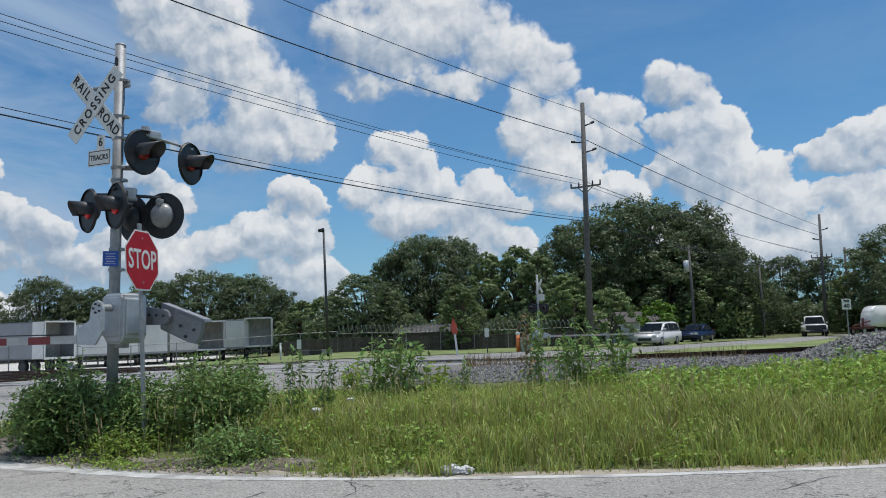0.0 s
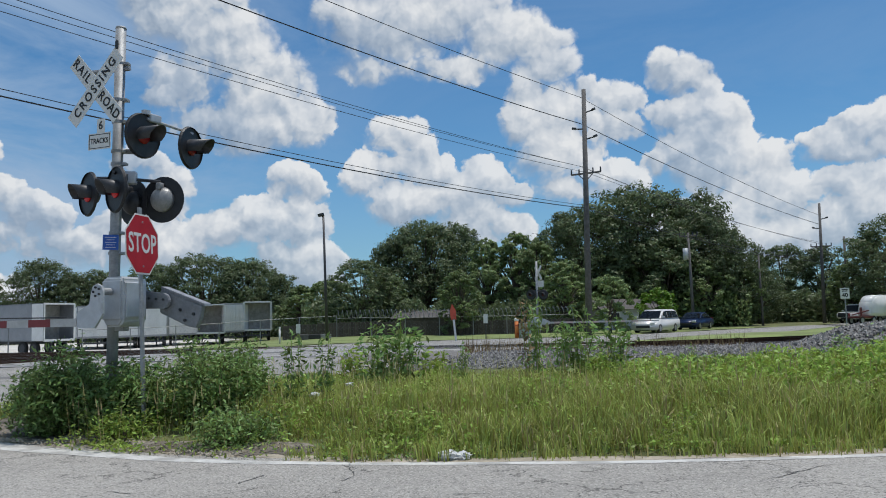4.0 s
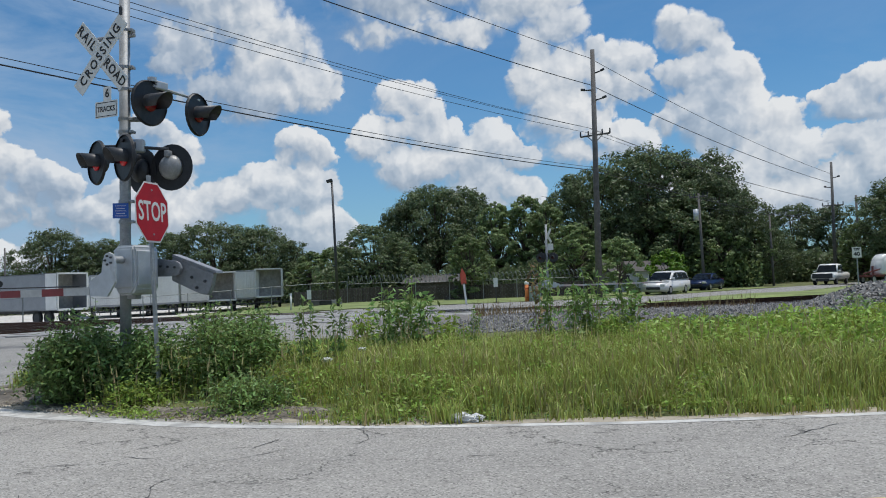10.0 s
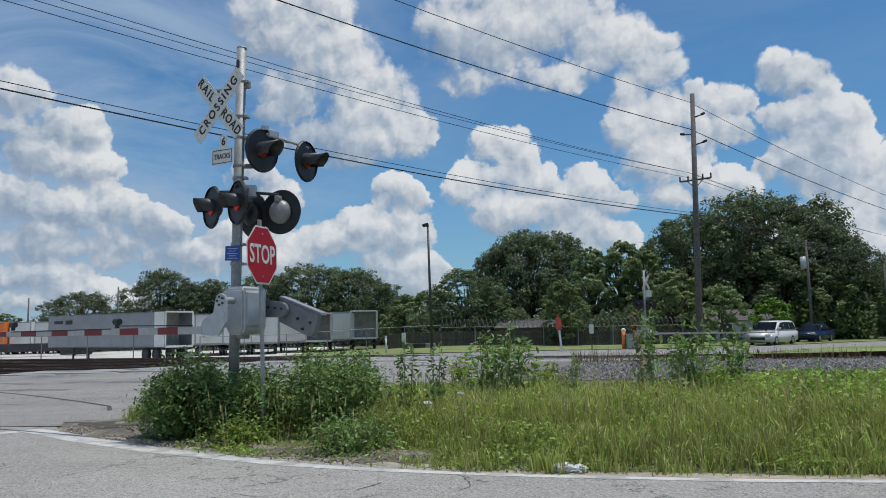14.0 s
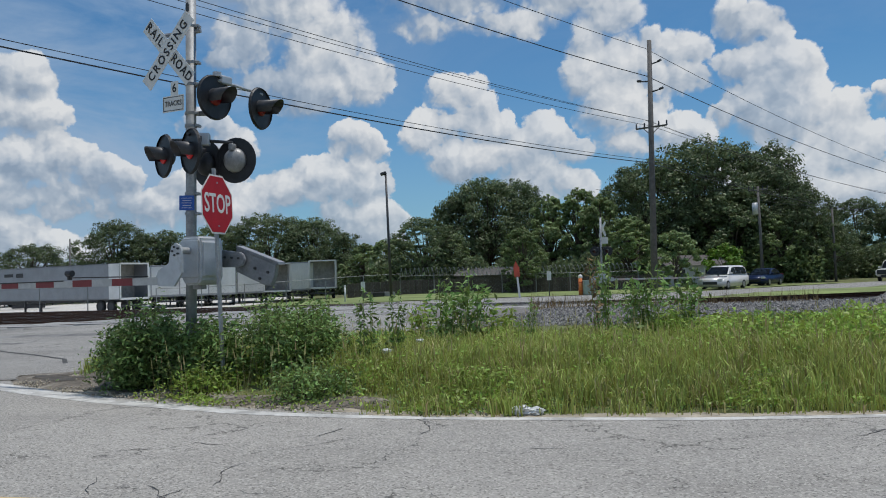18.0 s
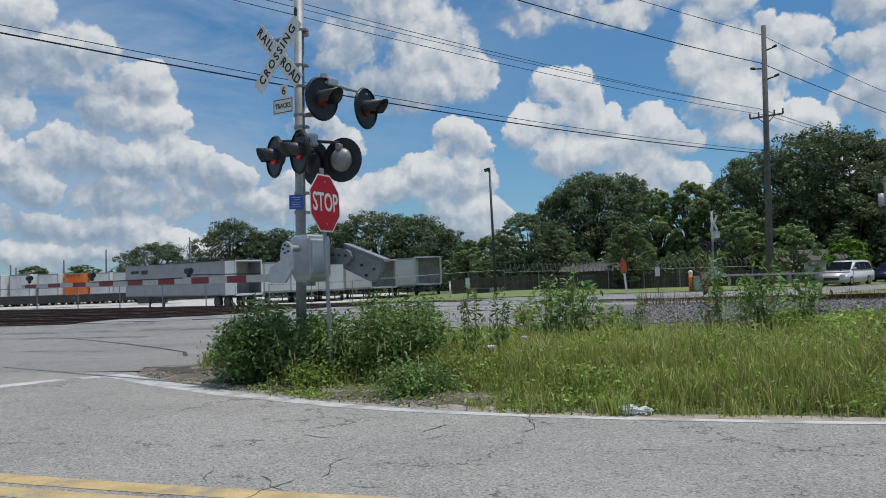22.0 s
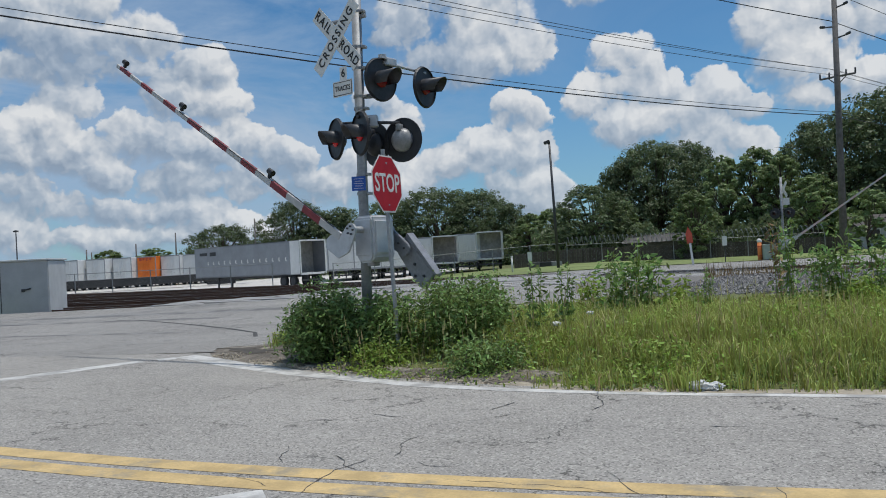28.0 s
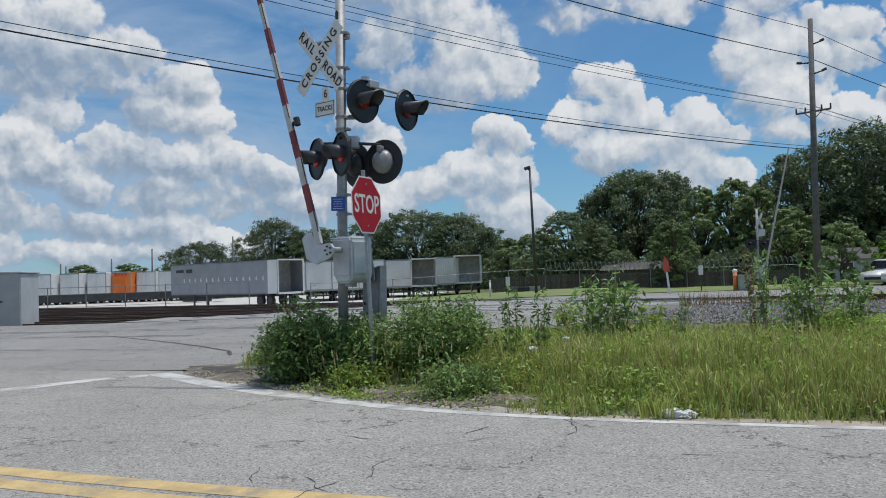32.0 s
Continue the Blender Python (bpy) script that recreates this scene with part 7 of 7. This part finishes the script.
    for az, d, wide, tall, mat, label in ((-10.45, 63.5, 0.75, 0.42, "wood_pole", "weathered grey wooden crate on the lawn"), (-9.7, 63.8, 0.9, 0.36, "dark_inside", "low dark crate on the lawn"), (-8.9, 64.0, 0.8, 0.34, "concrete", "low grey concrete block on the lawn")):
        cx, cy = at_az(az, d)
        k = thing("crate" if mat != "concrete" else "concrete_block", label, "crate" if mat != "concrete" else "block", pose(cx, cy, height(cx, cy) + 0.03, 0, 0, -az + 8))
        bm = bmesh.new()
        box(bm, (wide, 0.6, tall), (0, 0, tall / 2), 0.02)
        part("body", bm, M[mat], k)
        if mat != "concrete":
            for z in (0.12, tall - 0.08):
                bm = bmesh.new()
                box(bm, (wide + 0.03, 0.03, 0.09), (0, -0.31, z), 0.006)
                part("slat", bm, M[mat], k)
    cx, cy = at_az(-12.0, 49.0)
    k = thing("marker_post", "short white plastic marker post in the grass", "marker post", pose(cx, cy, height(cx, cy)))
    bm = bmesh.new()
    rod(bm, (0, 0, -0.05), (0, 0, 0.95), 0.055, 0.055, 10)
    part("post", bm, M["sign_white"], k, "", None, True)
    bm = bmesh.new()
    rod(bm, (0, 0, 0.95), (0, 0, 1.02), 0.075, 0.06, 10)
    part("cap", bm, M["sign_white"], k)
    u = thing("bungalow", "pale grey concrete signal bungalow beside the road", "signal bungalow", pose(-25.1, 27.15, height(-25.1, 27.15) - 0.06, 0, 0, 27))
    bm = bmesh.new()
    box(bm, (7.0, 2.6, 2.35), (-3.5, 1.3, 1.175), 0.03)
    part("wall", bm, M["bung"], u, "pale grey wall panels")
    # end and roof use the paint tone lightened for the sun
    bm = bmesh.new()
    box(bm, (0.03, 2.5, 2.3), (0.016, 1.3, 1.17), 0.006)
    part("end_panel", bm, M["bung_sunlit"], u, "end panel in paint lightened for the sun")
    bm = bmesh.new()
    box(bm, (7.15, 2.75, 0.07), (-3.5, 1.3, 2.38), 0.015)
    part("roof", bm, M["bung_sunlit"], u)
    for x in (-0.95, -2.7, -4.5):
        bm = bmesh.new()
        box(bm, (0.14, 0.05, 0.12), (x, -0.02, 1.15 - 0.1 * (x < -2)), 0.01)
        rod(bm, (x, -0.04, 1.15), (x + 0.3, -0.04, 1.22), 0.03)
        part("latch", bm, M["dark_metal"], u, "dark latch")
    for x in (-1.8, -3.6, -5.4):
        bm = bmesh.new()
        box(bm, (0.03, 0.012, 2.25), (x, -0.004, 1.15))
        part("panel_joint", bm, M["dark_metal"], u)


fences()


def bright_trees():
    t = tree_kind("leafy_tree", 77, 1.9, 3.6, 26, 0.15, M["lime"], 5200, 0.1)
    tagged(t, "small bright lime green tree beside the house", "tree")
    x, y = at_az(14.1, 69)
    t.matrix_basis = pose(x, y, height(x, y) - 0.1)
    t = tree_kind("leafy_tree", 78, 1.9, 4.6, 28, 0.15, M["oak2"], 5200, 0.1)
    tagged(t, "rounded green tree beside the tall pole", "tree")
    x, y = at_az(10.9, 63)
    t.matrix_basis = pose(x, y, height(x, y) - 0.1)


bright_trees()


def hedge():
    """Dense undergrowth below the far trees."""
    rng = np.random.default_rng(44)
    for az0, az1, d, tall, n in ((-10.5, 6.5, 80, 4.0, 44000), (6.5, 20, 88, 4.4, 36000), (18, 36, 108, 5.0, 34000), (-33, -9, 116, 4.6, 34000), (-52, -30, 165, 3.6, 16000), (-34.6, -29.4, 152, 6.4, 9000), (-28.6, -22.0, 131, 6.6, 12000), (-20.5, -11.5, 122, 7.2, 16000)):
        pts = []
        for i in range(n):
            a = rng.uniform(az0, az1)
            q = d + rng.normal(0, 2.5)
            x, y = q * math.sin(radians(a)), q * math.cos(radians(a))
            top = tall * (0.75 + 0.5 * noise.noise((a * 0.9, 1.0, d)) + 0.25 * noise.noise((a * 3.1, 4.0, d)))
            pts.append((x, y, level(x, y, 2.0) + top * rng.random() ** 0.8))
        o = new("undergrowth", leaves_mesh("undergrowth", pts, 0.24 if d < 100 else 0.30, rng, M["oak2"] if az0 == 6.5 else M["oak"], 1.5, None, 0.5, 0.8))
        tagged(o, "dense dark green undergrowth below the trees", "undergrowth", kind="stuff")


hedge()


def motions():
    rows = [(0.0, gate_pose(0.0)), (24.5, gate_pose(0.0)), (25.9, gate_pose(0.0)), (26.5, gate_pose(7.0)), (27.0, gate_pose(14.2)), (27.5, gate_pose(22.2)), (28.0, gate_pose(30.9)),
            (28.5, gate_pose(37.2)), (29.0, gate_pose(43.1)), (29.5, gate_pose(50.0)), (30.0, gate_pose(55.6)), (30.5, gate_pose(60.4)), (31.0, gate_pose(65.0)), (31.5, gate_pose(69.0)), (32.0, gate_pose(72.5))]
    walk(GATE, rows)
    walk(GATE_BEAM, [(0.0, pose(0, 0.45, -0.375)), (25.9, pose(0, 0.45, -0.375)), (27.0, pose(-0.10, 0.45, -0.25)), (28.0, pose(-0.20, 0.45, -0.17)), (29.0, pose(-0.20, 0.45, -0.15)), (32.0, pose(-0.20, 0.45, -0.15))])
    ups = [(0.0, 0.0), (24.5, 0.0), (26.0, 0.0), (26.5, 6.0), (27.0, 20.0), (27.5, 26.0), (28.0, 33.0), (28.5, 41.0), (29.0, 48.0), (29.5, 54.0), (30.0, 60.0), (30.5, 65.0), (31.0, 70.0), (31.5, 74.0), (32.0, 77.0)]
    walk(FAR_GATE, [(t, far_gate_pose(u)) for t, u in ups])
    walk(VAN, [(0.0, road_pose(13.9, 56.2, 234)), (31.0, road_pose(13.9, 56.2, 234)), (31.5, road_pose(13.75, 56.0, 234)), (32.0, road_pose(13.2, 55.3, 234))])
    walk(PICKUP_A, [(0.0, road_pose(31.0, 71.0, 250)), (1.0, road_pose(30.3, 69.6, 257)), (2.0, road_pose(32.3, 69.0, 335)), (3.0, road_pose(33.4, 69.3, 372)), (4.0, road_pose(37.0, 72.5, 398)), (6.0, road_pose(56.0, 92.0, 405)), (32.0, road_pose(200.0, 240.0, 405))])
    walk(PICKUP_B, [(0.0, road_pose(58.0, 92.0, 225)), (3.5, road_pose(40.0, 78.0, 222)), (5.0, road_pose(33.0, 72.5, 224)), (6.0, road_pose(30.8, 70.6, 226)), (7.0, road_pose(31.1, 69.7, 229)), (8.0, road_pose(30.8, 69.2, 232)), (9.0, road_pose(30.7, 68.9, 233)), (32.0, road_pose(30.7, 68.9, 233))])


motions()
